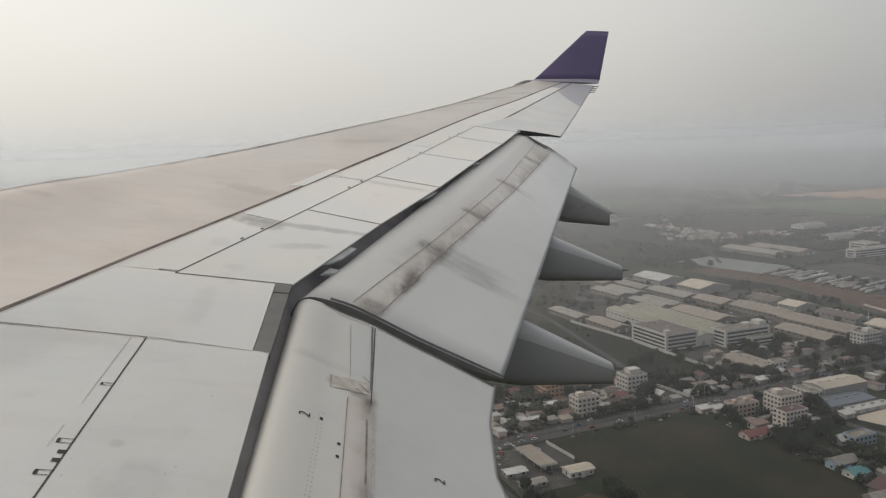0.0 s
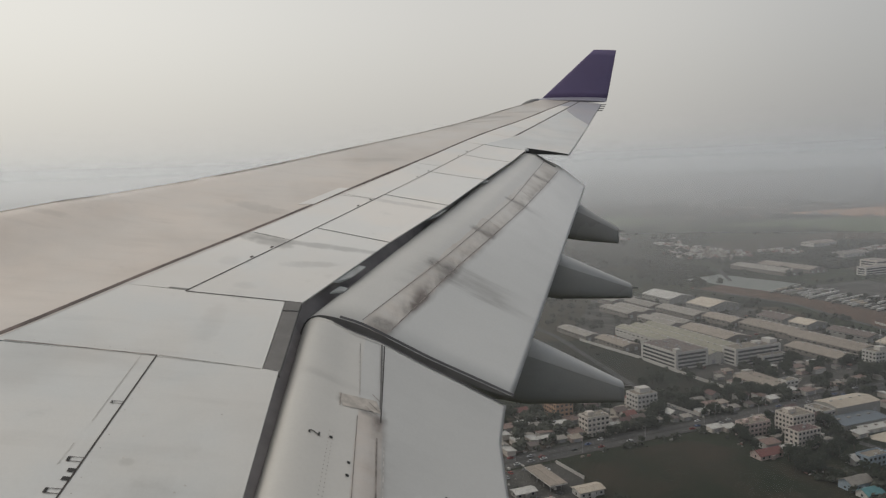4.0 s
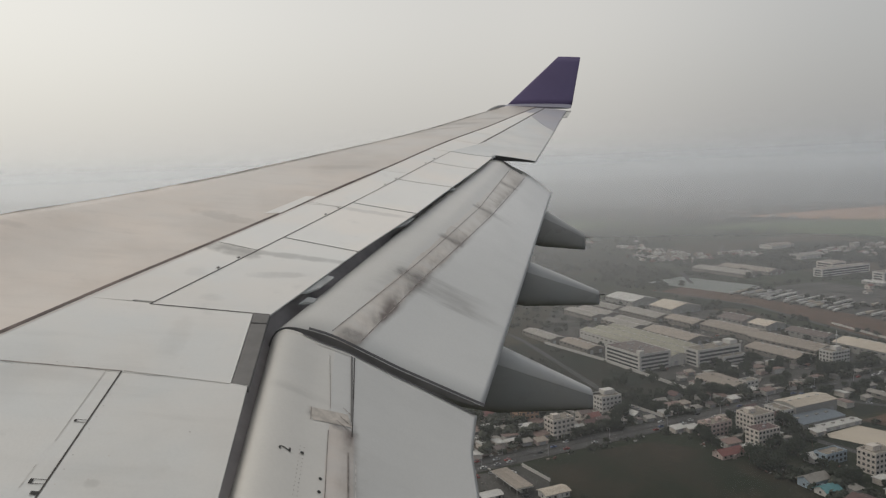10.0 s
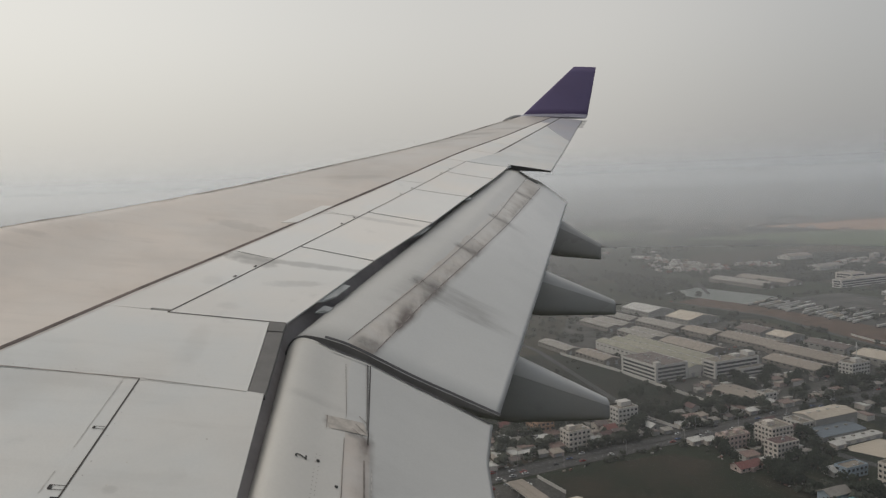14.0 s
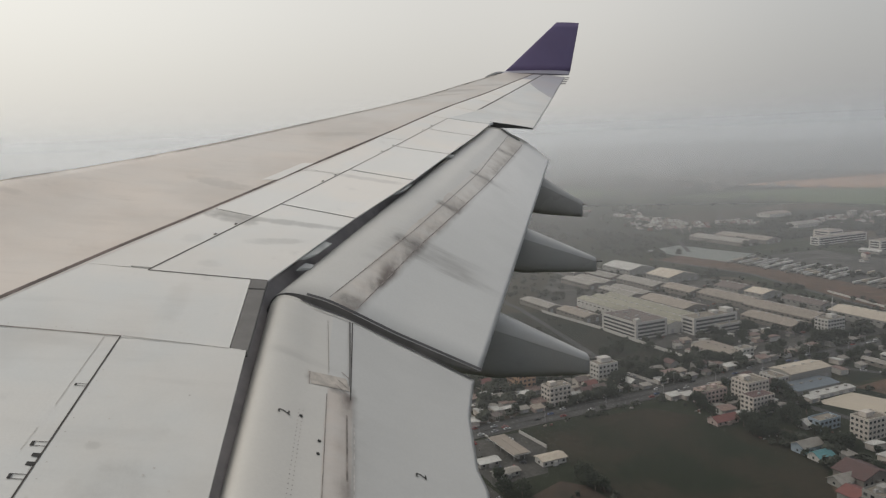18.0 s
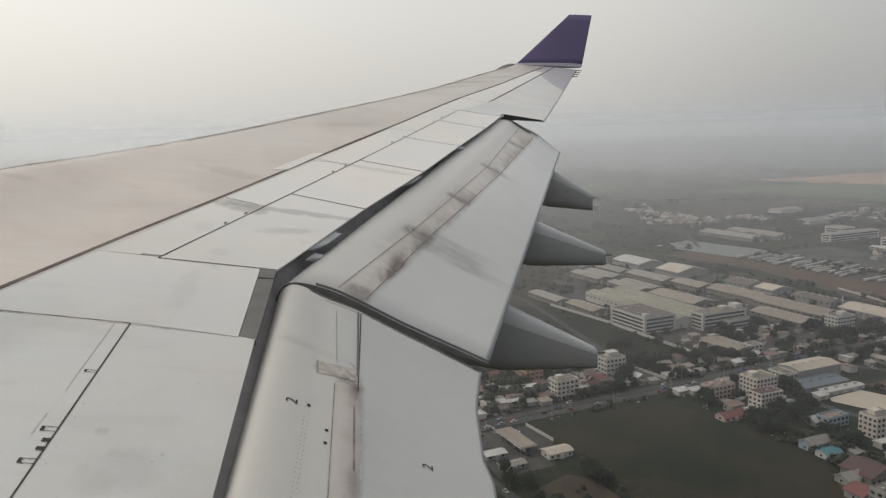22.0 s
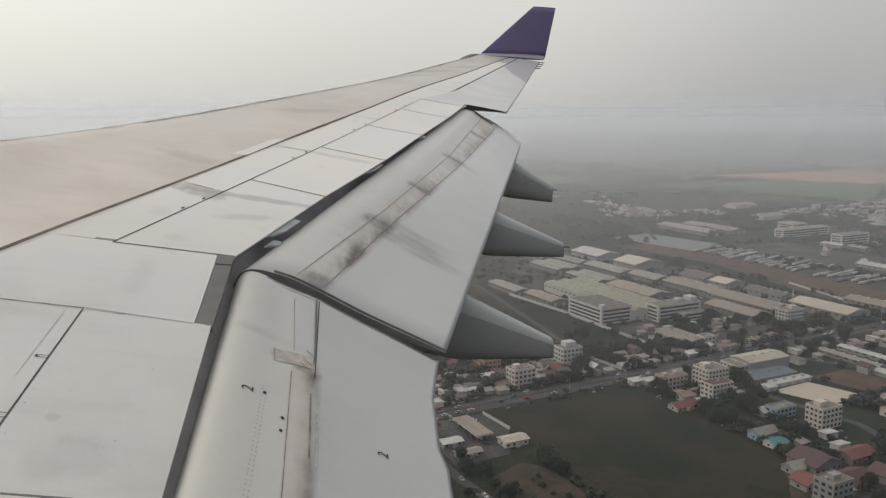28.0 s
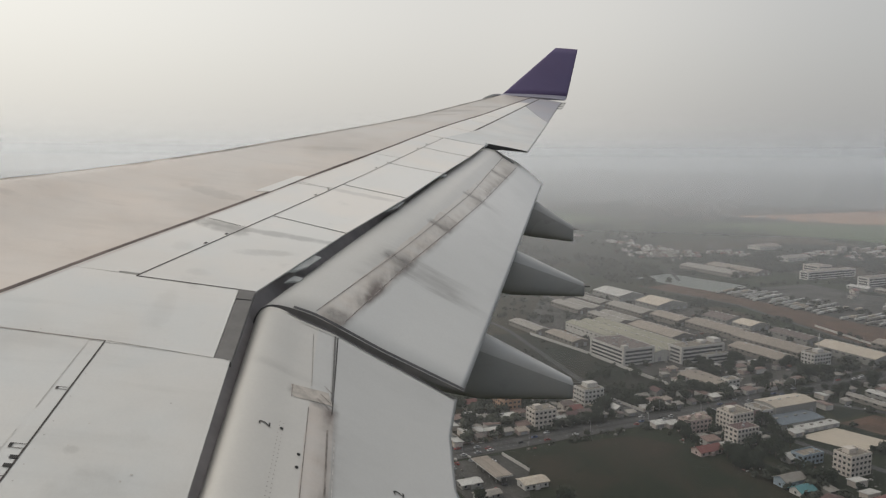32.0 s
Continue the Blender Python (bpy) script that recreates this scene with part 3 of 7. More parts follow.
part("flap_cove", sheet(cove(0.45, 8.26, lambda x: 1.34, lambda x: 0.98, lambda x: -3.08 + 0.132 * x), 12, 6, 0.03), M_DARK, wing, "added sheet closing the cove behind the wing box against light")
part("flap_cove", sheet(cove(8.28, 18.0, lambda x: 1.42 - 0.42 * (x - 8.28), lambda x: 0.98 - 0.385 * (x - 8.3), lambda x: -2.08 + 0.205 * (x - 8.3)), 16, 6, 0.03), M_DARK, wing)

# ---- flaps ----
def profile(points):
    ts = [0.0]
    for p, q in zip(points, points[1:]):
        ts.append(ts[-1] + math.hypot(q[0] - p[0], q[1] - p[1]))
    ts = [t / ts[-1] for t in ts]

    def f(v):
        return float(np.interp(v, ts, [p[0] for p in points])), float(np.interp(v, ts, [p[1] for p in points]))
    return f


def smoothed(f):
    def h(v):
        ks = [min(max(v + d, 0.0), 1.0) for d in (-0.026, -0.013, 0, 0.013, 0.026)] if 0.026 < v < 0.974 else [v]
        return sum(f(k)[0] for k in ks) / len(ks), sum(f(k)[1] for k in ks) / len(ks)
    return h


OUT_A = smoothed(profile(((1.16, -1.88), (1.13, -1.69), (1.06, -1.55), (0.97, -1.51), (0.81, -1.535), (0.65, -1.59), (0.50, -1.646), (0.267, -1.775), (-0.206, -2.05), (-0.69, -2.30), (-1.134, -2.53))))
OUT_B = smoothed(profile(((-2.60, -0.01), (-2.65, 0.19), (-2.70, 0.275), (-2.80, 0.315), (-2.92, 0.308), (-3.10, 0.265), (-3.32, 0.12), (-3.60, -0.02), (-3.90, -0.24), (-4.21, -0.51))))
IN_A = smoothed(profile(((1.14, -3.49), (1.11, -3.30), (1.06, -3.15), (0.99, -3.105), (0.90, -3.10), (0.75, -3.13), (0.60, -3.19), (0.30, -3.33), (-0.13, -3.59), (-0.50, -3.81), (-0.84, -4.00))))
IN_B = smoothed(profile(((1.14, -1.88), (1.11, -1.70), (1.055, -1.56), (0.985, -1.518), (0.90, -1.526), (0.75, -1.60), (0.617, -1.69), (0.279, -1.845), (-0.20, -2.13), (-0.62, -2.36), (-1.043, -2.591))))


def flap_at(fa, fb, xa, xb, nose):
    """Points on a flap: u along the span, v from the rolled nose to the trailing edge."""
    def fn(u, v):
        ya, za = fa(v)
        yb, zb = fb(v)
        s = max(0.0, (nose - v) / nose)
        k = 1 - 0.35 * u
        return Vector((xa + (xb - xa) * u, ya + (yb - ya) * u + 0.03 * k * s * s, za + (zb - za) * u - max(0.0, 0.10 - 0.4 * u) * (xa < 1) * s ** 1.5))
    return fn


def flap_mesh(fn, nu=24, nv=40, deep=0.26, tail=None):
    bm = bmesh.new()
    layer = bm.loops.layers.uv.verify()
    rings = []
    for i in range(nu + 1):
        u = i / nu
        end = tail(u) if tail else 1.0
        ring = [fn(u, end * j / nv) for j in range(nv + 1)]
        for j in range(nv - 1, 0, -1):
            v = j / nv
            thick = deep * (v ** 0.5) * (1 - v) ** 0.9 * 1.6 * (1 - 0.3 * u) + 0.012
            p = fn(u, end * v)
            ring.append(p - Vector((0, 0.45 * thick, thick)))
        rings.append([(bm.verts.new(p), u, (j if j <= nv else 2 * nv - j) / nv * end) for j, p in enumerate(ring)])
    n = len(rings[0])
    for a, b in zip(rings, rings[1:]):
        for j in range(n):
            k = (j + 1) % n
            f = bm.faces.new((a[j][0], b[j][0], b[k][0], a[k][0]))
            f.smooth = True
            for lp, q in zip(f.loops, (a[j], b[j], b[k], a[k])):
                lp[layer].uv = (q[1], q[2])
    for r, flip in ((rings[0], False), (rings[-1], True)):
        vs = [q[0] for q in r]
        f = bm.faces.new(vs[::-1] if flip else vs)
        for lp in f.loops:
            lp[layer].uv = (0.0 if not flip else 1.0, 0.9)
    bmesh.ops.recalc_face_normals(bm, faces=bm.faces[:])
    return bm


out_fn = flap_at(OUT_A, OUT_B, 8.32, 17.9, 0.23)
in_base = flap_at(IN_A, IN_B, 0.45, 8.20, 0.16)


def in_fn(u, v):
    """The inner flap, with its outer edge turned up towards the joint."""
    p = in_base(u, v)
    f = max(0.0, min(1.0, (u - 0.88) / 0.12))
    p.z += 0.032 * f * f * (3 - 2 * f) * float(np.interp(v, (0.12, 0.30, 0.45, 0.75, 1.0), (0, 0.85, 1, 0.9, 0.2)))
    return p




def in_tail(u):
    """The inner flap's rear corner is cut back towards the joint, with a small step further in."""
    x = 0.45 + 7.75 * u
    return float(np.interp(x, (0.45, 5.87, 6.23, 6.30, 7.31, 8.20), (0.94, 0.944, 0.949, 0.924, 0.939, 1.0)))


def dark_ends(ob):
    """The flap's end ribs are dark grey."""
    ob.data.materials.append(M_SEAL)
    for f in ob.data.polygons[-2:]:
        f.material_index = 1


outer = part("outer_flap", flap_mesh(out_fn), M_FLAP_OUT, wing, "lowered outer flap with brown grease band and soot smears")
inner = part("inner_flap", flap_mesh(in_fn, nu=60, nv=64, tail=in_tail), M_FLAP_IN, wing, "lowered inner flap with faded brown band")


dark_ends(outer)
dark_ends(inner)


def flap_seam(fn, a, b, width, material, owner, name="seam", lift=0.005, steps=24, label=""):
    """A ribbon on a flap between two (u, v) places."""
    bm = bmesh.new()
    last = None
    for k in range(steps + 1):
        u, v = a[0] + (b[0] - a[0]) * k / steps, a[1] + (b[1] - a[1]) * k / steps
        p = fn(u, v)
        e = 0.002
        du, dv = fn(min(u + e, 1), v) - fn(max(u - e, 0), v), fn(u, min(v + e, 1)) - fn(u, max(v - e, 0))
        nrm = du.cross(dv).normalized()
        if nrm.z < 0:
            nrm.negate()
        along = (du * (b[0] - a[0]) + dv * (b[1] - a[1])).normalized()
        side = nrm.cross(along).normalized() * width / 2
        row = [bm.verts.new(p + side + nrm * lift), bm.verts.new(p - side + nrm * lift)]
        if last:
            bm.faces.new((last[0], last[1], row[1], row[0]))
        last = row
    bmesh.ops.recalc_face_normals(bm, faces=bm.faces[:])
    return part(name, bm, material, owner, label)


def flap_line(fn, places, width, material, owner, name="seam", lift=0.005, label=""):
    for a, b in zip(places, places[1:]):
        flap_seam(fn, a, b, width, material, owner, name, lift, 10, label)


flap_line(out_fn, ((0.012, 0.329), (0.27, 0.400), (0.63, 0.472), (0.99, 0.462)), 0.009, M_FAINT, outer)
flap_line(out_fn, ((0.012, 0.444), (0.235, 0.478), (0.62, 0.588), (0.955, 0.648)), 0.011, M_FAINT, outer)
for u in (0.232, 0.41, 0.47, 0.63, 0.70, 0.84):
    lo, hi = 0.335 + 0.22 * u - 0.09 * u * u, 0.435 + 0.235 * u
    flap_seam(out_fn, (u, lo), (u - 0.012, hi), 0.008, M_FAINT, outer, steps=6)
# dark rubber in the joint between the flaps
flap_seam(out_fn, (0.0035, 0.25), (0.0035, 1.0), 0.055, M_RUBBER, outer, "edge_seal", 0.004, label="black rubber edge seal")
flap_seam(in_fn, (0.9975, 0.24), (0.9975, 0.985), 0.03, M_RUBBER, inner, "edge_seal", 0.008, label="black rubber edge seal")
flap_seam(in_fn, (0.990, 0.30), (0.990, 0.46), 0.022, M_PANEL, inner, "edge_strip", 0.010, label="pale metal edge strip")
flap_seam(out_fn, (0.990, 0.36), (0.975, 0.60), 0.15, M_SEAL, outer, "scuffed_corner", 0.006, steps=8)
flap_line(in_fn, ((0.968, 0.360), (0.834, 0.381)), 0.005, M_FAINT, inner)
flap_line(in_fn, ((0.785, 0.381), (0.584, 0.395), (0.20, 0.42)), 0.007, M_FAINT, inner)
flap_seam(in_fn, (0.808, 0.318), (0.822, 0.452), 0.21, M_BANDPLATE, inner, "doubler_plate", 0.004, steps=10, label="tan stained doubler plate on the flap")
flap_seam(in_fn, (0.793, 0.319), (0.821, 0.316), 0.010, M_FAINT, inner, "plate_edge", 0.006, steps=4)
for va, vb, uu in ((0.405, 0.452, 0.800), (0.415, 0.455, 0.812), (0.425, 0.462, 0.834)):
    flap_seam(in_fn, (uu + 0.012, va), (uu, vb), 0.010, M_FAINT, inner, "scuff", 0.007, steps=4)
flap_seam(in_fn, (0.755, 0.452), (0.640, 0.462), 0.016, M_FAINT, inner, "oil_run", 0.004, steps=12, label="dark oily streak")
flap_seam(in_fn, (0.745, 0.478), (0.615, 0.484), 0.010, M_GHOST, inner, "oil_run", 0.004, steps=12)
flap_seam(in_fn, (0.82, 0.458), (0.992, 0.447), 0.020, M_SEAL, inner, "step_edge", 0.008, label="raised grey step edge")
flap_seam(in_fn, (0.79, 0.462), (0.992, 0.459), 0.012, M_LINE, inner, "step_edge", 0.004)
for u, v, r in ((0.722, 0.308, 0.016), (0.689, 0.372, 0.015), (0.667, 0.372, 0.015)):
    bm = bmesh.new()
    mid = in_fn(u, v)
    du, dv = (in_fn(u + 0.004, v) - mid).normalized(), (in_fn(u, v + 0.004) - mid).normalized()
    lift = du.cross(dv).normalized()
    lift = lift * math.copysign(0.004, lift.z)
    bm.faces.new([bm.verts.new(mid + lift + (du * math.cos(a) * 1.3 + dv * math.sin(a)) * r) for a in (2 * math.pi * j / 12 for j in range(12))])
    part("drain_hole", bm, M_BLACK, inner)
for k in range(30):
    u = 0.53 + 0.0070 * k
    for v in (0.300, 0.312):
        flap_seam(in_fn, (u - 0.0006, v), (u + 0.0006, v), 0.007, M_FAINT, inner, "rivet", 0.003, steps=1)


def numeral(text, fn, u, v, size, owner):
    """A stencilled numeral that lies on a flap."""
    cu = bpy.data.curves.new("stencil", 'FONT')
    cu.body, cu.size, cu.align_x, cu.align_y = text, size, 'CENTER', 'CENTER'
    tmp = bpy.data.objects.new("stencil", cu)
    me = bpy.data.meshes.new_from_object(tmp)
    bpy.data.objects.remove(tmp)
    me.materials.append(M_BLACK)
    p = fn(u, v)
    e = 0.004
    du = (fn(u + e, v) - fn(u - e, v)).normalized()
    dv = (fn(u, v + e) - fn(u, v - e)).normalized()
    nrm = du.cross(dv).normalized()
    if nrm.z < 0:
        nrm.negate()
    up = (-dv).normalized()            # tops point forward
    right = up.cross(nrm).normalized()
    m = Matrix((right, up, nrm)).transposed().to_4x4()
    m.translation = p + nrm * 0.006
    m = m @ pose(0, 0, 0, 0, 0, 6)
    me.transform(m)
    ob = new("numeral", me)
    ob.parent = owner
    tagged(ob, "black stencilled numeral two")


numeral("2", in_fn, 0.717, 0.256, 0.14, inner)
numeral("2", in_fn, 0.706, 0.706, 0.14, inner)

# ---- ailerons ----
def rear_edge(x):
    return -3.86 - 0.343 * (x - 17.9)


for part_no, tint in enumerate((M_AILERON, M_TIP)):
    def ail(u, v, part_no=part_no):
        # inner end set in behind the shroud; the painted-in winglet reflection begins on a slant
        if part_no == 0:
            x0, x1 = 17.66 + float(np.interp(v, (0, 0.47, 0.50, 1.0), (0.0, 0.0, 0.22, 0.06))), 24.35 - 2.3 * v
        else:
            x0, x1 = 24.38 - 2.3 * v, 26.45
        x = x0 + (x1 - x0) * u
        y0, y1 = front_of_flaps(x) - (-0.006 if x < 18.8 else 0.03), rear_edge(x)
        y = y0 + (y1 - y0) * v
        return (x, y, wing_z(x, y) + 0.005 - 0.03 * v * v)
    part("aileron", sheet(ail, 12, 40, 0.05), tint, wing, "light grey aileron" if part_no == 0 else "aileron near the tip, the winglet's lavender reflection painted in")
seam([(x, front_of_flaps(x) - 0.005) for x in (18.95, 21.6, 23.7, 26.45)], 0.045)
# black end rib: a wedge on the aileron's inner end
def end_rib(x0, x1, y0, y1, drop, front, rear, label):
    bm = bmesh.new()
    rows = []
    for k in range(9):
        v = k / 8
        x, y = x0 + (x1 - x0) * v, y0 + (y1 - y0) * v
        top = wing_z(x, y) + 0.004 - drop * (1 + v) - 0.03 * v * v
        h = front + (rear - front) * v
        rows.append([bm.verts.new(p) for p in ((x - 0.012, y, top), (x + 0.012, y, top), (x + 0.012, y, top - h), (x - 0.012, y, top - h))])
    for p, q in zip(rows, rows[1:]):
        for k in range(4):
            bm.faces.new((p[k], q[k], q[(k + 1) % 4], p[(k + 1) % 4]))
    bm.faces.new(rows[0][::-1])
    bm.faces.new(rows[-1])
    bmesh.ops.recalc_face_normals(bm, faces=bm.faces[:])
    part("end_rib", bm, M_BLACK, wing, label)


end_rib(17.865, 17.685, -2.84, rear_edge(17.7) + 0.01, 0.0, 0.14, 0.025, "black wedge on the aileron's inner end")
# static wicks at the trailing edge near the tip
for x in (24.9, 25.4, 25.9, 26.4):
    y = -3.86 - 0.343 * (x - 17.9)
    bm = bmesh.new()
    box(bm, x - 0.014, y - 0.17, wing_z(x, y) - 0.06, x + 0.014, y + 0.02, wing_z(x, y) - 0.035)
    part("static_wick", bm, M_SEAL, wing, "thin dark static wick")


# ---- slats along the leading edge ----
def slat_fn(xa, xb):
    def fn(u, v):
        x = xa + (xb - xa) * u
        chord = lead(x) - trail(x)
        c = 0.16 - 0.20 * v
        y = lead(x) - c * chord
        return (x, y, wing_z(x, y) + 0.004 - 0.012 * v)
    return fn


edges = (1.0, 4.4, 7.9, 11.3, 14.6, 17.8, 21.0, 24.3, 26.2)
for xa, xb in zip(edges, edges[1:]):
    part("slat", sheet(slat_fn(xa + 0.03, xb - 0.03), 8, 5, 0.05), M_SKIN, wing, "tan leading edge slat", smooth=False)


# ---- winglet ----
def winglet():
    bm = bmesh.new()
    rings = []
    base_le, base_te = Vector((26.70, -4.83, 2.285)), Vector((27.05, -7.15, 2.225))
    top_le, top_te = Vector((27.28, -6.76, 3.92)), Vector((27.42, -7.59, 3.90))
    for k in range(9):
        f = k / 8
        a, b = base_le.lerp(top_le, f), base_te.lerp(top_te, f)
        ring = []
        for j in range(21):
            ang = 2 * math.pi * j / 20
            if j == 20:
                break
            c = 0.5 - 0.5 * math.cos(ang)
            t = 0.045 * (1 - 0.45 * f) * (math.sin(ang)) * (1 - c * 0.35)
            p = a.lerp(b, c) + Vector((1, 0.1, -0.3)).normalized() * t
            ring.append(bm.verts.new(p))
        rings.append(ring)
    for a, b in zip(rings, rings[1:]):
        for j in range(len(a)):
            k = (j + 1) % len(a)
            bm.faces.new((a[j], a[k], b[k], b[j])).smooth = True
    bm.faces.new(rings[0])
    bm.faces.new(rings[-1][::-1])
    bmesh.ops.recalc_face_normals(bm, faces=bm.faces[:])
    return bm


fin = part("winglet", winglet(), M_WINGLET, wing, "purple painted winglet")


def winglet_root():
    bm = bmesh.new()
    rings = []
    for k in range(6):
        f = k / 5
        a = Vector((26.50 + 0.23 * f, -4.58 - 0.27 * f, 2.20 + 0.10 * f ** 1.4))
        b = Vector((26.76 + 0.29 * f, -7.02 - 0.13 * f, 2.09 + 0.145 * f ** 1.4))
        ring = []
        for j in range(20):
            ang = 2 * math.pi * j / 20
            c = 0.5 - 0.5 * math.cos(ang)
            ring.append(bm.verts.new(a.lerp(b, c) + Vector((0.5, 0, -0.6)) * 0.055 * math.sin(ang)))
        rings.append(ring)
    for a, b in zip(rings, rings[1:]):
        for j in range(20):
            k = (j + 1) % 20
            bm.faces.new((a[j], a[k], b[k], b[j])).smooth = True
    bm.faces.new(rings[0])
    bm.faces.new(rings[-1][::-1])
    bmesh.ops.recalc_face_normals(bm, faces=bm.faces[:])
    return bm


part("winglet_fairing", winglet_root(), M_FILLET, wing, "lavender grey curved fairing at the winglet root")


# dark lamp fairing on the leading edge beside the winglet
bm = bmesh.new()
rings = []
for k in range(9):
    f = k / 8
    mid = Vector((26.18, -4.06, 2.05)).lerp(Vector((26.72, -4.83, 2.235)), f) + Vector((0, 0, 0.045 * math.sin(math.pi * f)))
    rad = 0.012 + 0.045 * math.sin(math.pi * min(1.0, 0.15 + 0.75 * f))
    rings.append([bm.verts.new(mid + Vector((0.8 * rad * math.cos(a), 0.5 * rad * math.cos(a), rad * math.sin(a)))) for a in (2 * math.pi * j / 10 for j in range(10))])
for p, q in zip(rings, rings[1:]):
    for j in range(10):
        bm.faces.new((p[j], p[(j + 1) % 10], q[(j + 1) % 10], q[j])).smooth = True
bm.faces.new(rings[0])
bm.faces.new(rings[-1][::-1])
bmesh.ops.recalc_face_normals(bm, faces=bm.faces[:])
part("lamp_fairing", bm, M_FAIRING, wing, "grey lamp fairing at the wing tip's leading edge")


# ---- flap track fairings ----
def fairing(x, te, nose, tip, width):
    """A canoe fairing: top and bottom (y, z) at the flap's edge, at its nose and at its blunt tip."""
    bm = bmesh.new()
    rings = []
    stations = [nose] + [tuple(n + (t - n) * f for n, t in zip(nose, te)) for f in (0.25, 0.5, 0.75)] + [te] \
        + [tuple(t + (q - t) * f for t, q in zip(te, tip)) for f in (0.25, 0.5, 0.75, 0.93)] + [tip]
    for i, (y, top, low) in enumerate(stations):
        w = width * (0.55, 0.85, 1.0, 1.0, 1.0, 0.90, 0.78, 0.63, 0.5, 0.42)[i]
        ring = []
        mid, half = (top + low) / 2, (top - low) / 2
        for j in range(24):
            a = 2 * math.pi * j / 24
            ca, sa = math.cos(a), math.sin(a)
            px = math.copysign(abs(ca) ** 0.6, ca) * w / 2
            pz = math.copysign(abs(sa) ** 0.6, sa) * half
            ring.append(bm.verts.new((x + px, y, mid + pz)))
        rings.append(ring)
    for a, b in zip(rings, rings[1:]):
        for j in range(24):
            k = (j + 1) % 24
            bm.faces.new((a[j], a[k], b[k], b[j])).smooth = True
    bm.faces.new(rings[0])
    bm.faces.new(rings[-1][::-1])
    bmesh.ops.recalc_face_normals(bm, faces=bm.faces[:])
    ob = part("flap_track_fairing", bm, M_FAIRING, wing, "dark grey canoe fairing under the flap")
    # strip over the rounded top, its bright sky reflection painted in
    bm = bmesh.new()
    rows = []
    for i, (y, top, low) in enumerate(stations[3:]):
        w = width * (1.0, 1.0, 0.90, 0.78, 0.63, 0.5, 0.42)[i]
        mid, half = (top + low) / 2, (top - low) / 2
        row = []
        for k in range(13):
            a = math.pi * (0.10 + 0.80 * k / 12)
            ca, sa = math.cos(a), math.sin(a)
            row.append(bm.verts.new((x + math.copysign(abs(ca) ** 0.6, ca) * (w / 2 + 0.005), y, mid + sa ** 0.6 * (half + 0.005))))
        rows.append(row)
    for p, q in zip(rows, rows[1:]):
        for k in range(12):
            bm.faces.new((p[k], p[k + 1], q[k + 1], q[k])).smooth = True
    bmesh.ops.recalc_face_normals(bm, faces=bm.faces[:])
    part("fairing_sheen_strip", bm, M_TOP_SHEEN, ob, "pale grey strip painting in the sky's sheen on top")
    bm = bmesh.new()
    y, top, low = tip
    box(bm, x - 0.012, y - 0.14, top - 0.09, x + 0.012, y + 0.01, top - 0.065)
    part("static_wick", bm, M_SEAL, ob, "thin dark static wick")
    bm = bmesh.new()
    box(bm, x - width * 0.16, y - 0.012, low + 0.03, x + width * 0.16, y - 0.002, top - 0.03)
    part("drain_cap", bm, M_DARK, ob, "dark blunt end cap")


K1, K2, K3 = 10.5, 13.4, 17.0
def scaled(x, x0, rows):
    return [(r[0] * x / x0, r[1] * x / x0, r[2] * x / x0) for r in rows]


for x, x0, rows, w in ((K1, 8.5, ((-1.30, -1.87, -2.645), (-2.385, -2.46, -2.69)), 0.56),
                       (K2, 11.6, ((-2.25, -1.29, -2.01), (-3.395, -1.84, -2.06)), 0.56),
                       (K3, 15.3, ((-3.40, -0.74, -1.50), (-4.22, -1.28, -1.60)), 0.52)):
    te, tip = scaled(x, x0, rows)
    fairing(x, te, (te[0] + 2.2, te[1] + 0.35, te[2] + 0.50), tip, w)


# short dark openings along the crest of the leading edge, over the slat tracks, and the thin joint between them
def crest(x):
    return lead(x) - float(np.interp(x, (10, 14, 18, 26), (0.166, 0.179, 0.191, 0.191))) * (lead(x) - trail(x))


for xa, xb in ((10.45, 10.95), (12.20, 12.55), (14.0, 14.6), (15.5, 16.3), (17.5, 18.0), (19.2, 19.9), (21.1, 21.7), (23.0, 23.6)):
    seam([(xa, crest(xa)), (xb, crest(xb))], 0.024 if xa < 13 else 0.036, 0.010, M_LINE, "slat_joint", steps=4)
for xa, xb in ((12.9, 14.0), (14.6, 15.5), (16.3, 17.5), (18.0, 19.2), (19.9, 21.1), (21.7, 23.0), (23.6, 25.6)):
    seam([(xa, crest(xa)), (xb, crest(xb))], 0.03, 0.007, M_FAINT, "slat_joint", steps=4)

# ---- fuselage side behind the window, with the opening that the camera looks through ----
M_HULL = worn_paint("white_hull_paint", (0.62, 0.62, 0.61), (0.5, 0.5, 0.49), 0.2, 0.4)


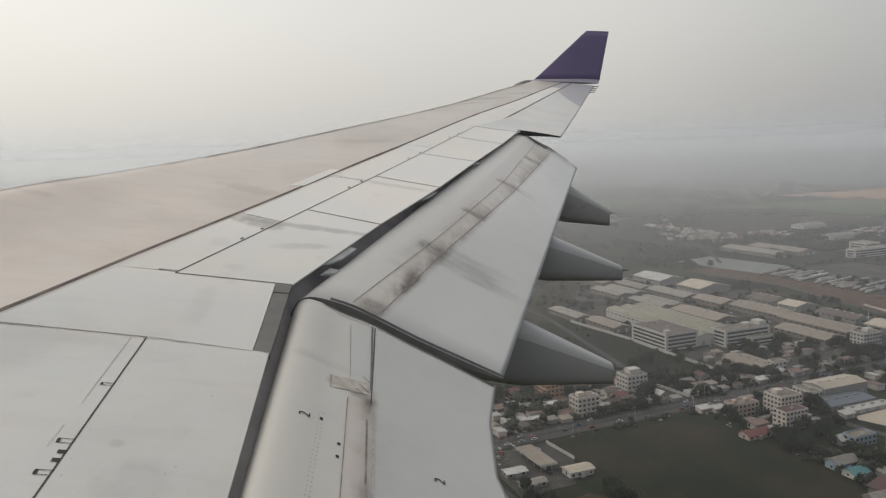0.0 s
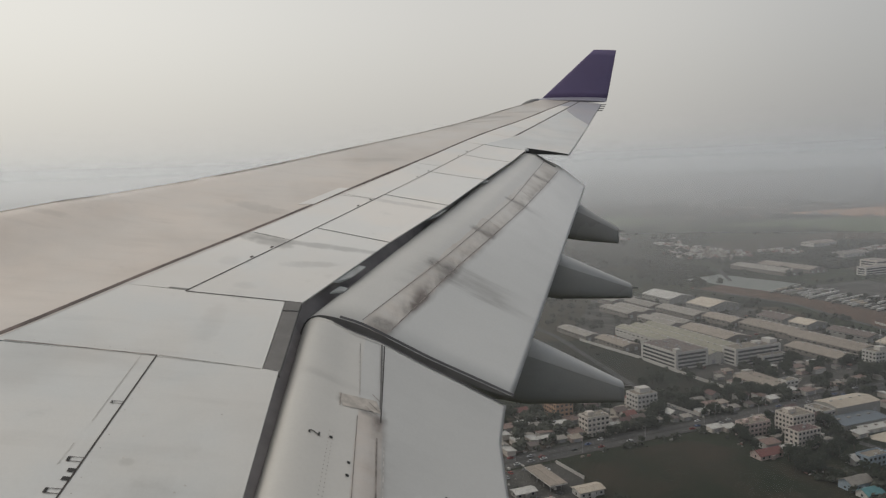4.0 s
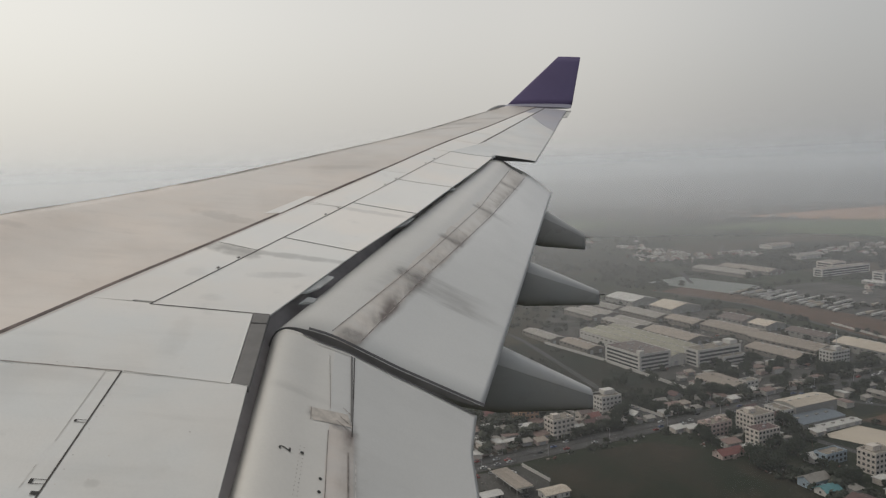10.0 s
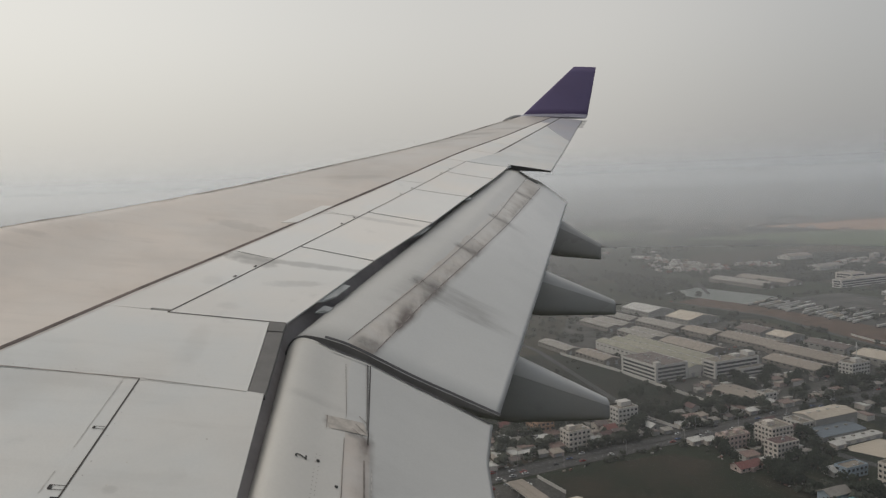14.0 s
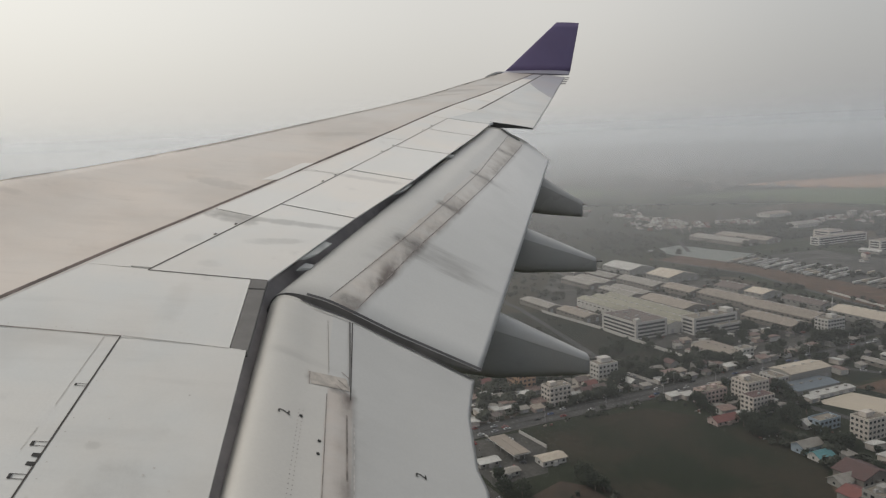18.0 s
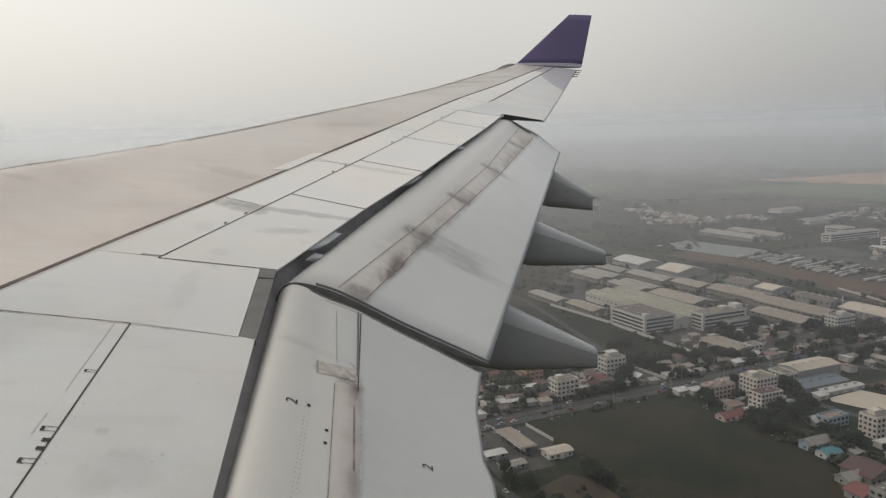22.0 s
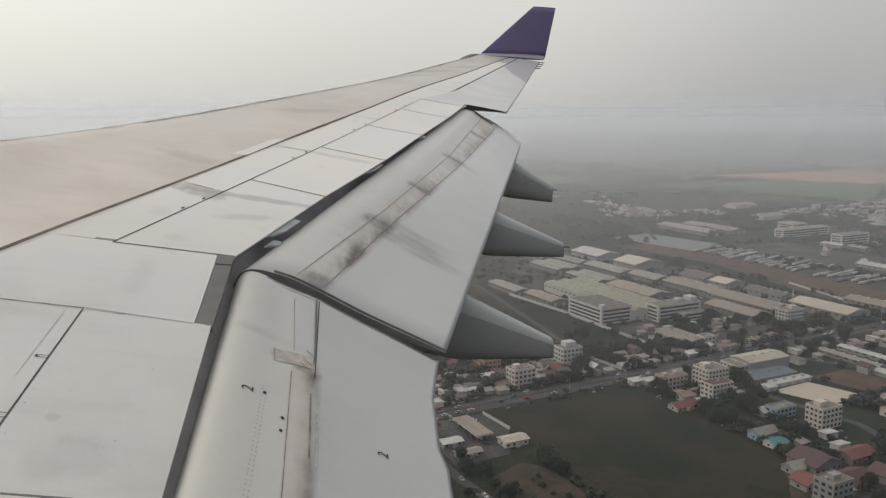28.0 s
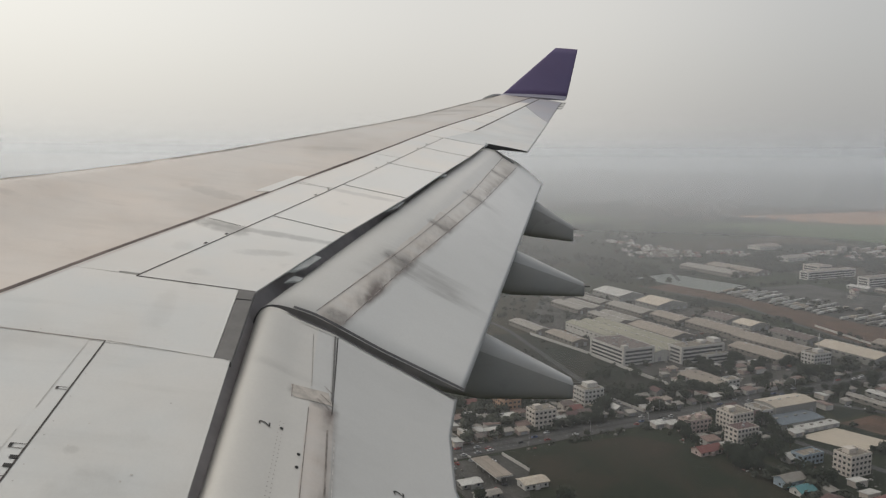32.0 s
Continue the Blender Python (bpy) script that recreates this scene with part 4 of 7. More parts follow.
def hull():
    bm = bmesh.new()
    r, cx, cz = 2.82, -2.472, -0.90
    mid = math.asin(0.90 / r)
    turns = [mid + d for d in (-0.085, -0.042, 0.0, 0.042, 0.080)]
    turns = sorted(turns + [mid + 0.080 + (2 * math.pi - 0.165) * k / 40 for k in range(1, 40)])
    ys = [-20, -14, -9, -5, -2.5, -1, -0.30, -0.15, 0.0, 0.12, 0.25, 1, 2.5, 5, 9, 14, 20]
    lo, hi = mid - 0.086, mid + 0.081
    for rad, flip in ((r, False), (r - 0.10, True)):
        grid = [[bm.verts.new((cx + rad * math.cos(a), y, cz + rad * math.sin(a))) for y in ys] for a in turns]
        for i in range(len(turns)):
            k = (i + 1) % len(turns)
            inside_a = lo < turns[i] < hi and lo < turns[k] < hi
            for j in range(len(ys) - 1):
                if inside_a and -0.31 < ys[j] < 0.2:
                    continue
                q = [grid[i][j], grid[k][j], grid[k][j + 1], grid[i][j + 1]]
                bm.faces.new(q[::-1] if flip else q)
        if not flip:
            outer_grid = grid
        else:
            for j in (0, len(ys) - 1):
                bm.faces.new([grid[i][j] for i in range(len(turns))])
                for i in range(len(turns)):
                    k = (i + 1) % len(turns)
                    bm.faces.new((outer_grid[i][j], outer_grid[k][j], grid[k][j], grid[i][j]))
    return bm


hull_wall = part("fuselage_wall", hull(), M_HULL, None)
hull_wall.location = (0, 0, ALT)
tagged(hull_wall, "plain white fuselage wall with a window opening", "fuselage", kind="structure")

# ---- the land below: local axes u along the main road, v across it, away from the flight path ----
TURN = math.atan2(-0.947, 0.32)
O_TOWN, U_TOWN, V_TOWN = Vector((480, -108)), Vector((math.cos(TURN), math.sin(TURN))), Vector((-math.sin(TURN), math.cos(TURN)))


def land_z(r):
    """The plain is level, then rises very gently far out, up to the horizon."""
    if r < 2900:
        return 0.0
    f = (r - 2900) / 1950
    reach = 2900 + 1950 * f * (1 + 1.2 * f + 6.0 * f ** 3)
    return ALT * (1 - r / reach)


def town(u, v, z=0.0):
    p = O_TOWN + U_TOWN * u + V_TOWN * v
    return Vector((p.x, p.y, z + land_z(p.length)))


def land_material():
    m, n, l, b = nodes_of("patchwork_land")
    v = coords(n, l, turn=-TURN)
    warp = n.new("ShaderNodeTexNoise")
    warp.inputs["Scale"].default_value, warp.inputs["Detail"].default_value = 0.012, 4
    l.new(v, warp.inputs["Vector"])
    mixv = n.new("ShaderNodeVectorMath")
    mixv.operation = 'MULTIPLY_ADD'
    mixv.inputs[1].default_value = (30, 30, 0)
    l.new(warp.outputs["Color"], mixv.inputs[0])
    l.new(v, mixv.inputs[2])
    cells = n.new("ShaderNodeTexVoronoi")
    cells.distance = 'CHEBYCHEV'
    cells.inputs["Scale"].default_value = 0.006
    l.new(mixv.outputs[0], cells.inputs["Vector"])
    sep = n.new("ShaderNodeSeparateColor")
    l.new(cells.outputs["Color"], sep.inputs[0])
    ramp = n.new("ShaderNodeValToRGB")
    ramp.color_ramp.interpolation = 'CONSTANT'
    for k, (place, colour) in enumerate(((0.0, (0.028, 0.034, 0.022)), (0.28, (0.042, 0.045, 0.030)), (0.48, (0.022, 0.028, 0.020)), (0.62, (0.060, 0.054, 0.041)),
                                         (0.76, (0.035, 0.045, 0.026)), (0.88, (0.085, 0.068, 0.052)))):
        e = ramp.color_ramp.elements.new(place) if 0 < k < 5 else ramp.color_ramp.elements[0 if k == 0 else -1]
        e.position, e.color = place, (*colour, 1)
    l.new(sep.outputs[0], ramp.inputs[0])
    scrub = noise_of(n, l, v, 0.09, 6, 0.42, 0.66)
    tufts = noise_of(n, l, v, 0.45, 4, 0.4, 0.7)
    bare = noise_of(n, l, v, 0.02, 5, 0.6, 0.72)
    col = mixed(n, l, math_of(n, l, 'MULTIPLY', scrub, 0.55), ramp.outputs[0], (0.019, 0.023, 0.016))
    col = mixed(n, l, math_of(n, l, 'MULTIPLY', tufts, 0.35), col, (0.036, 0.038, 0.028))
    col = mixed(n, l, math_of(n, l, 'MULTIPLY', bare, 0.5), col, (0.11, 0.09, 0.072))
    l.new(col, b.inputs["Base Color"])
    b.inputs["Roughness"].default_value = 0.95
    b.inputs["Specular IOR Level"].default_value = 0.1
    return m


def earth(name, a, c, dark, scale=0.06, fine=0.5, rough=0.95):
    """Grass, soil or gravel: patches of two colours with darker tufts."""
    m, n, l, b = nodes_of(name)
    v = coords(n, l)
    big, small = noise_of(n, l, v, scale, 6, 0.36, 0.66), noise_of(n, l, v, fine, 5, 0.4, 0.7)
    col = mixed(n, l, big, a, c)
    col = mixed(n, l, math_of(n, l, 'MULTIPLY', small, 0.5), col, dark)
    l.new(col, b.inputs["Base Color"])
    b.inputs["Roughness"].default_value = rough
    b.inputs["Specular IOR Level"].default_value = 0.15
    return m


M_LAND = land_material()
M_FIELD = earth("mown_dark_grass", (0.020, 0.026, 0.016), (0.043, 0.036, 0.026), (0.014, 0.017, 0.012), 0.016, 0.22)
M_GRASS = earth("rough_grass", (0.022, 0.028, 0.020), (0.038, 0.037, 0.029), (0.014, 0.018, 0.014), 0.03, 0.3)
M_SOIL = earth("bare_brown_soil", (0.125, 0.080, 0.060), (0.085, 0.060, 0.046), (0.04, 0.036, 0.026), 0.05, 0.4)
M_MUD = earth("dark_weedy_soil", (0.062, 0.048, 0.040), (0.036, 0.037, 0.027), (0.105, 0.072, 0.055), 0.035, 0.09)
M_SAND = earth("pale_orange_soil", (0.46, 0.27, 0.17), (0.36, 0.22, 0.15), (0.13, 0.10, 0.075), 0.02, 0.2)
M_ASPHALT = earth("worn_asphalt", (0.060, 0.060, 0.061), (0.084, 0.083, 0.081), (0.042, 0.042, 0.043), 0.05, 0.8, 0.85)
M_YARD = earth("dusty_yard", (0.093, 0.089, 0.084), (0.045, 0.046, 0.043), (0.034, 0.036, 0.030), 0.035, 0.35, 0.9)
M_SLAB = earth("cream_concrete_slab", (0.47, 0.415, 0.34), (0.43, 0.385, 0.32), (0.35, 0.315, 0.265), 0.05, 0.6, 0.85)
M_FARGREEN = earth("far_meadow", (0.075, 0.12, 0.05), (0.11, 0.13, 0.065), (0.05, 0.06, 0.035), 0.008, 0.05)
M_LANE = plain("white_road_paint", (0.26, 0.26, 0.25), 0.7)


def water_material():
    m, n, l, b = nodes_of("murky_pond_water")
    v = coords(n, l)
    l.new(mixed(n, l, noise_of(n, l, v, 0.02, 4), (0.055, 0.075, 0.058), (0.085, 0.10, 0.08)), b.inputs["Base Color"])
    b.inputs["Roughness"].default_value = 0.3
    b.inputs["Specular IOR Level"].default_value = 0.3
    bumped(n, l, b, noise_of(n, l, v, 0.7, 3, 0.2, 0.8), 0.15, 0.05)
    return m


M_WATER = water_material()

LOTS = []        # corners of every piece of land, by name
bm = bmesh.new()
last = None
for r in [2900 + 75 * k for k in range(27)]:
    row = [bm.verts.new((r * math.cos(2 * math.pi * k / 128), r * math.sin(2 * math.pi * k / 128), land_z(r))) for k in range(128)]
    if last is None:
        bm.faces.new(row)
    else:
        for k in range(128):
            bm.faces.new((last[k], row[k], row[(k + 1) % 128], last[(k + 1) % 128])).smooth = True
    last = row
ground = part("ground", bm, M_LAND, None)
tagged(ground, "flat patchwork of dark fields, scrub and bare soil", "ground", kind="structure")


def lot(name, corners, z, material, label, category, wobble=0.0, parent=None):
    """A flat piece of land from its corners in u, v, raised a little; wobble roughens its outline."""
    bm = bmesh.new()
    pts = []
    LOTS.append((name, corners))
    rng = random.Random(len(corners) * 7 + int(corners[0][0]))
    for (ua, va), (ub, vb) in zip(corners, list(corners[1:]) + [corners[0]]):
        k = max(1, int(math.hypot(ub - ua, vb - va) / 12)) if wobble else 1
        for i in range(k):
            f = i / k
            pts.append((ua + (ub - ua) * f + (rng.uniform(-wobble, wobble) if i else 0), va + (vb - va) * f + (rng.uniform(-wobble, wobble) if i else 0)))
    f = bm.faces.new([bm.verts.new(town(u, v, z)) for u, v in pts])
    bm.normal_update()
    if f.normal.z < 0:
        f.normal_flip()
    bmesh.ops.triangulate(bm, faces=bm.faces[:])
    ob = part(name, bm, material, parent)
    return tagged(ob, label, category, kind="structure")


lot("field", ((-24, -14), (34, -15), (69, -20), (86, -46), (92, -80), (96, -107), (91, -137), (47, -180), (0, -260), (-34, -200), (-34, -92), (-27, -62), (-31, -44)), 0.06, M_FIELD, "dark mown field beside the main road", "field", 1.5)
lot("bare_plot", ((-76, -135), (-66, -92), (-44, -84), (-36, -95), (-37, -150), (-60, -170)), 0.07, M_MUD, "dark bare plot with weeds and brown edges", "field", 2.0)
lot("yard", ((-62, -12), (-29, -13), (-27, -42), (-44, -72), (-78, -74), (-76, -40)), 0.08, M_YARD, "dusty yard round the service station", "yard", 0.6)
lot("brown_plot", ((214, -56), (253, -54), (258, -86), (224, -99)), 0.07, M_SOIL, "brown soil plot beside a concrete slab", "field", 1.0)
lot("grass_plot", ((222, -50), (240, -12), (272, -14), (262, -48)), 0.08, M_GRASS, "green grass plot behind the hall", "field", 0.8)
lot("concrete_slab", ((166, -64), (203, -62), (214, -99), (178, -99)), 0.25, M_SLAB, "large pale cream concrete slab", "paving")
lot("dark_field", ((92, 60), (168, 52), (172, 130), (172, 182), (160, 272), (80, 300), (20, 180), (40, 120), (78, 90)), 0.06, M_GRASS, "rough grass field before the factory wall", "field", 2.0)
lot("brownfield", ((470, 470), (490, 307), (440, 89), (470, 30), (520, 60), (535, 160), (560, 389), (564, 486)), 0.07, M_SOIL, "long bare brown field", "field", 3.0)
lot("pond", ((516, 548), (595, 567), (616, 426), (534, 401)), 0.10, M_WATER, "large murky green pond", "pond", 2.0)
lot("lorry_yard", ((536, 410), (715, 400), (720, 110), (530, 100)), 0.08, M_YARD, "grey yard full of parked trailers", "yard", 2.0)
lot("factory_yard", ((168, 30), (430, 30), (430, 440), (300, 470), (168, 300)), 0.05, M_YARD, "concrete yard between factory sheds", "yard", 2.0)
lot("meadow", ((999, 1380), (1274, 1231), (1379, 691), (1873, 1032), (1688, 1272)), 0.5, M_FARGREEN, "far flat green meadow", "field", 20)
lot("sand_strip", ((1700, 1560), (2406, 1500), (2100, 960), (1873, 1032), (1713, 1258)), 0.6, M_SAND, "far strip of orange soil", "field", 25)
lot("meadow", ((800, 1500), (1300, 1500), (1200, 2200), (700, 2100)), 0.4, M_FARGREEN, "far flat green meadow", "field", 25)
lot("meadow", ((640, 700), (250, 760), (150, 1150), (500, 1500), (800, 1250)), 0.4, M_GRASS, "dark scrubland beyond the pond", "field", 20)
lot("sand_strip", ((1500, 640), (1560, 420), (2100, 700), (2000, 800)), 0.5, M_SAND, "far strip of orange soil", "field", 20)


# ---- roads ----
def strip(name, points, width, z, material, label, category="road", kind="structure"):
    bm = bmesh.new()
    last = None
    for i, (u, v) in enumerate(points):
        a, b = points[max(i - 1, 0)], points[min(i + 1, len(points) - 1)]
        d = Vector((b[0] - a[0], b[1] - a[1])).normalized()
        s = Vector((-d.y, d.x)) * width / 2
        row = [bm.verts.new(town(u + s.x, v + s.y, z)), bm.verts.new(town(u - s.x, v - s.y, z))]
        if last:
            bm.faces.new((last[1], row[1], row[0], last[0]))
        last = row
    bm.normal_update()
    for f in bm.faces:
        if f.normal.z < 0:
            f.normal_flip()
    return tagged(part(name, bm, material, None), label, category, kind=kind)


def kerb(points, offset, width, high, material, label):
    bm = bmesh.new()
    last = None
    for i, (u, v) in enumerate(points):
        a, b = points[max(i - 1, 0)], points[min(i + 1, len(points) - 1)]
        d = Vector((b[0] - a[0], b[1] - a[1])).normalized()
        s = Vector((-d.y, d.x))
        row = []
        for off, z in ((offset, 0), (offset, high), (offset + width, high), (offset + width, 0)):
            row.append(bm.verts.new(town(u + s.x * off, v + s.y * off, z)))
        if last:
            for k in range(3):
                bm.faces.new((last[k], row[k], row[k + 1], last[k + 1]))
        last = row
    bmesh.ops.recalc_face_normals(bm, faces=bm.faces[:])
    return tagged(part("pavement", bm, material, None), label, "pavement", kind="structure")


MAIN = [(-900, -30), (-500, -18), (-200, -6), (-54, 0), (24, 3), (122, 4), (221, 10), (323, 14), (404, 14), (700, 10), (1300, -20)]
strip("road", MAIN, 15.0, 0.12, M_ASPHALT, "busy grey main road with traffic")
for off in (-9.7, 7.6):
    kerb(MAIN, off, 2.1, 0.27, M_YARD, "pale kerbed pavement along the main road")
kerb(MAIN, -0.35, 0.7, 0.30, M_YARD, "low concrete median kerb")
bm = bmesh.new()
for side in (-3.9, 3.9):
    for k in range(160):
        u = -300 + 5.0 * k
        v = float(np.interp(u, [p[0] for p in MAIN], [p[1] for p in MAIN])) + side
        q = [town(u, v - 0.09, 0.13), town(u + 2.4, v - 0.09, 0.13), town(u + 2.4, v + 0.09, 0.13), town(u, v + 0.09, 0.13)]
        bm.faces.new([bm.verts.new(p) for p in q])
tagged(part("lane_marking", bm, M_LANE, None), "white dashed lane marks on the road", "road marking", kind="stuff")
side_roads = ([(100, 8), (101, 60), (150, 300), (160, 520)], [(230, 12), (250, -30), (290, -95), (330, -200)], [(300, 16), (300, 120), (290, 300), (300, 470)],
              [(-84, -6), (-83, -85), (-79, -130), (-60, -240)], [(440, 16), (436, 90), (490, 310), (470, 480)], [(540, 80), (620, 60), (760, 320), (900, 380)],
              [(60, -196), (130, -190), (230, -160), (300, -150)], [(150, -8), (155, -60), (165, -130), (140, -200)], [(430, -10), (420, -120), (400, -250)],
              [(640, 700), (830, 720), (1000, 900), (1300, 1000)], [(560, 500), (640, 620), (760, 640), (860, 420)])
for pts in side_roads:
    strip("road", pts, 6.0, 0.11, M_ASPHALT if pts[0][0] != -84 else M_YARD, "narrow grey side road")

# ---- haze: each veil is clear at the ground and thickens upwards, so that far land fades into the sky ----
# rings of translucent sheet round the eye imitate haze, opacity set for its height
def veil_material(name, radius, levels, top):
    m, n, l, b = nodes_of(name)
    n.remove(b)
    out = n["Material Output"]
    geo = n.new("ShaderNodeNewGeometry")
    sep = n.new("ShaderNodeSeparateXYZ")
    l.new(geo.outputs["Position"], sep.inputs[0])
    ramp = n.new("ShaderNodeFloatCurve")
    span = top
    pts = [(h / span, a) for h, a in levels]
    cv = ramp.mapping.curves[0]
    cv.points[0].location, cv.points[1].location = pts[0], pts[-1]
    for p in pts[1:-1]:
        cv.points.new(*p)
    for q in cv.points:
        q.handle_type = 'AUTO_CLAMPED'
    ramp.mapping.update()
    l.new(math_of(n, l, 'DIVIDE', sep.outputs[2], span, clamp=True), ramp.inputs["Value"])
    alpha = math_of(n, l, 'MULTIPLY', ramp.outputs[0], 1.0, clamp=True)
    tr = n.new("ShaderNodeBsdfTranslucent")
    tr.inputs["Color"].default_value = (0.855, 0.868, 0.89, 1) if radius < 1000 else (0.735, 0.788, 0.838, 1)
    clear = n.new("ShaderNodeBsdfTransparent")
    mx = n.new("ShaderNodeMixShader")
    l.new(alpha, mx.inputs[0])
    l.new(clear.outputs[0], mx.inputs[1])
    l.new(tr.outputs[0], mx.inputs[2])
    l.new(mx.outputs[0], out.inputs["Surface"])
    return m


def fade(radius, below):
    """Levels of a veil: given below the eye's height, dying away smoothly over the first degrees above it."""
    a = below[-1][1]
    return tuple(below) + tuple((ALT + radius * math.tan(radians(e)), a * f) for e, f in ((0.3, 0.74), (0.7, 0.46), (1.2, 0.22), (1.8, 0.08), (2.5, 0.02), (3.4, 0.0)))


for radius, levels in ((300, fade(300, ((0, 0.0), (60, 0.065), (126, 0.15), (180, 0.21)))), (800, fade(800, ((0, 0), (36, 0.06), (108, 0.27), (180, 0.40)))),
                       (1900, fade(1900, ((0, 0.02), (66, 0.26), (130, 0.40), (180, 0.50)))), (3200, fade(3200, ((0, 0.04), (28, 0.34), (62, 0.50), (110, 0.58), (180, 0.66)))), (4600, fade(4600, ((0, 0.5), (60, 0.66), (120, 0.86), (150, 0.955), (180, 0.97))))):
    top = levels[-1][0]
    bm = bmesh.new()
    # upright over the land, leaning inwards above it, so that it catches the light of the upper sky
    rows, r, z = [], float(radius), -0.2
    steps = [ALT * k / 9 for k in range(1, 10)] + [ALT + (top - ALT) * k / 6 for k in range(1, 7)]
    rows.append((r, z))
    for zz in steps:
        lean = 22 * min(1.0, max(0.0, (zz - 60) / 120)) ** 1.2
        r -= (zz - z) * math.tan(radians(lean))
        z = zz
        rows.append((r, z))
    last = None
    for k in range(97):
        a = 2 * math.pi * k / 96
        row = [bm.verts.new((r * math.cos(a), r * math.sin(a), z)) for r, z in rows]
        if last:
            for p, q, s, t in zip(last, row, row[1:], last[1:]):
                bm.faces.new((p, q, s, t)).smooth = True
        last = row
    tagged(part("haze", bm, veil_material("haze_veil", radius, levels, top), None), "thin pale sheet standing in for smog over the land", "haze", kind="structure")

# ---- town: materials ----
def wall_paint(name, base, stain=0.25):
    """Plastered wall with rain streaks and dust."""
    m, n, l, b = nodes_of(name)
    v = coords(n, l)
    run = noise_of(n, l, coords(n, l, stretch=(1, 1, 0.12)), 0.9, 5, 0.45, 0.75)
    big = noise_of(n, l, v, 0.25, 4, 0.4, 0.7)
    col = mixed(n, l, math_of(n, l, 'MULTIPLY', run, stain), base, tuple(c * 0.55 for c in base))
    col = mixed(n, l, math_of(n, l, 'MULTIPLY', big, stain * 0.7), col, tuple(c * 0.75 for c in base))
    l.new(col, b.inputs["Base Color"])
    b.inputs["Roughness"].default_value = 0.8
    return m


def sheet_roof(name, base, rust, pitch=1.1, spread=0.25):
    """Corrugated roof sheets with dirt and rust; each roof is a little lighter or darker."""
    m, n, l, b = nodes_of(name)
    v = coords(n, l)
    rib = n.new("ShaderNodeTexWave")
    rib.inputs["Scale"].default_value = pitch
    l.new(v, rib.inputs["Vector"])
    big = noise_of(n, l, v, 0.12, 6, 0.42, 0.7)
    oi = n.new("ShaderNodeObjectInfo")
    hue = n.new("ShaderNodeHueSaturation")
    l.new(math_of(n, l, 'MULTIPLY_ADD', oi.outputs["Random"], spread, 1 - spread / 2), hue.inputs["Value"])
    streak = noise_of(n, l, coords(n, l, stretch=(1, 1, 0.3)), 0.55, 6, 0.44, 0.68, 0.7)
    patchy = noise_of(n, l, v, 0.045, 4, 0.4, 0.62)
    col = mixed(n, l, math_of(n, l, 'MULTIPLY', big, 0.6), base, rust)
    col = mixed(n, l, math_of(n, l, 'MULTIPLY', streak, 0.45), col, tuple(c * 0.62 for c in rust))
    col = mixed(n, l, math_of(n, l, 'MULTIPLY', patchy, 0.35), col, tuple(min(1, c * 1.15) for c in base))
    col = mixed(n, l, math_of(n, l, 'MULTIPLY', rib.outputs[1], 0.12), col, tuple(c * 0.5 for c in base))
    l.new(col, hue.inputs["Color"])
    l.new(hue.outputs[0], b.inputs["Base Color"])
    b.inputs["Roughness"].default_value = 0.6
    bumped(n, l, b, rib.outputs[1], 0.3, 0.05)
    return m


W_WHITE = wall_paint("white_plaster", (0.49, 0.475, 0.45))
W_CREAM = wall_paint("cream_plaster", (0.52, 0.475, 0.43))
W_PINK = wall_paint("pink_plaster", (0.43, 0.345, 0.315))
W_TAN = wall_paint("tan_brick_plaster", (0.40, 0.255, 0.17))
W_GREY = wall_paint("grey_plaster", (0.27, 0.265, 0.25))
W_DUST = wall_paint("dusty_brown_plaster", (0.20, 0.185, 0.165), 0.5)
W_BLUE = wall_paint("pale_blue_plaster", (0.26, 0.32, 0.37))
W_YELLOW = wall_paint("pale_yellow_plaster", (0.44, 0.37, 0.20))
R_GREY = sheet_roof("grey_sheet_roof", (0.25, 0.235, 0.21), (0.15, 0.13, 0.11))
R_TAN = sheet_roof("tan_sheet_roof", (0.265, 0.228, 0.188), (0.17, 0.137, 0.115))
R_GREEN = sheet_roof("grey_green_sheet_roof", (0.255, 0.245, 0.19), (0.18, 0.17, 0.13))
R_CREAM = sheet_roof("cream_sheet_roof", (0.46, 0.405, 0.33), (0.33, 0.285, 0.235))
R_WHITE = sheet_roof("white_sheet_roof", (0.48, 0.475, 0.45), (0.30, 0.29, 0.27))
R_DARK = sheet_roof("dark_brown_roof", (0.11, 0.085, 0.075), (0.07, 0.055, 0.05))
R_RED = sheet_roof("red_tile_roof", (0.16, 0.052, 0.045), (0.10, 0.045, 0.04), 3.0)
R_MAROON = sheet_roof("maroon_tile_roof", (0.082, 0.040, 0.037), (0.055, 0.036, 0.033), 3.0)
R_RUST = sheet_roof("rusty_brown_roof", (0.19, 0.125, 0.105), (0.13, 0.10, 0.09))
R_BLUE = sheet_roof("slate_blue_sheet_roof", (0.105, 0.132, 0.158), (0.085, 0.105, 0.12))
R_TEAL = sheet_roof("teal_sheet_roof", (0.10, 0.27, 0.29), (0.08, 0.18, 0.2))
R_FLAT = earth("flat_concrete_roof", (0.25, 0.225, 0.19), (0.19, 0.17, 0.145), (0.12, 0.11, 0.095), 0.15, 0.8)


def glass_dark():
    m, n, l, b = nodes_of("dark_window_glass")
    oi = n.new("ShaderNodeObjectInfo")
    l.new(mixed(n, l, oi.outputs["Random"], (0.02, 0.024, 0.028), (0.07, 0.075, 0.08)), b.inputs["Base Color"])
    b.inputs["Roughness"].default_value = 0.15
    return m


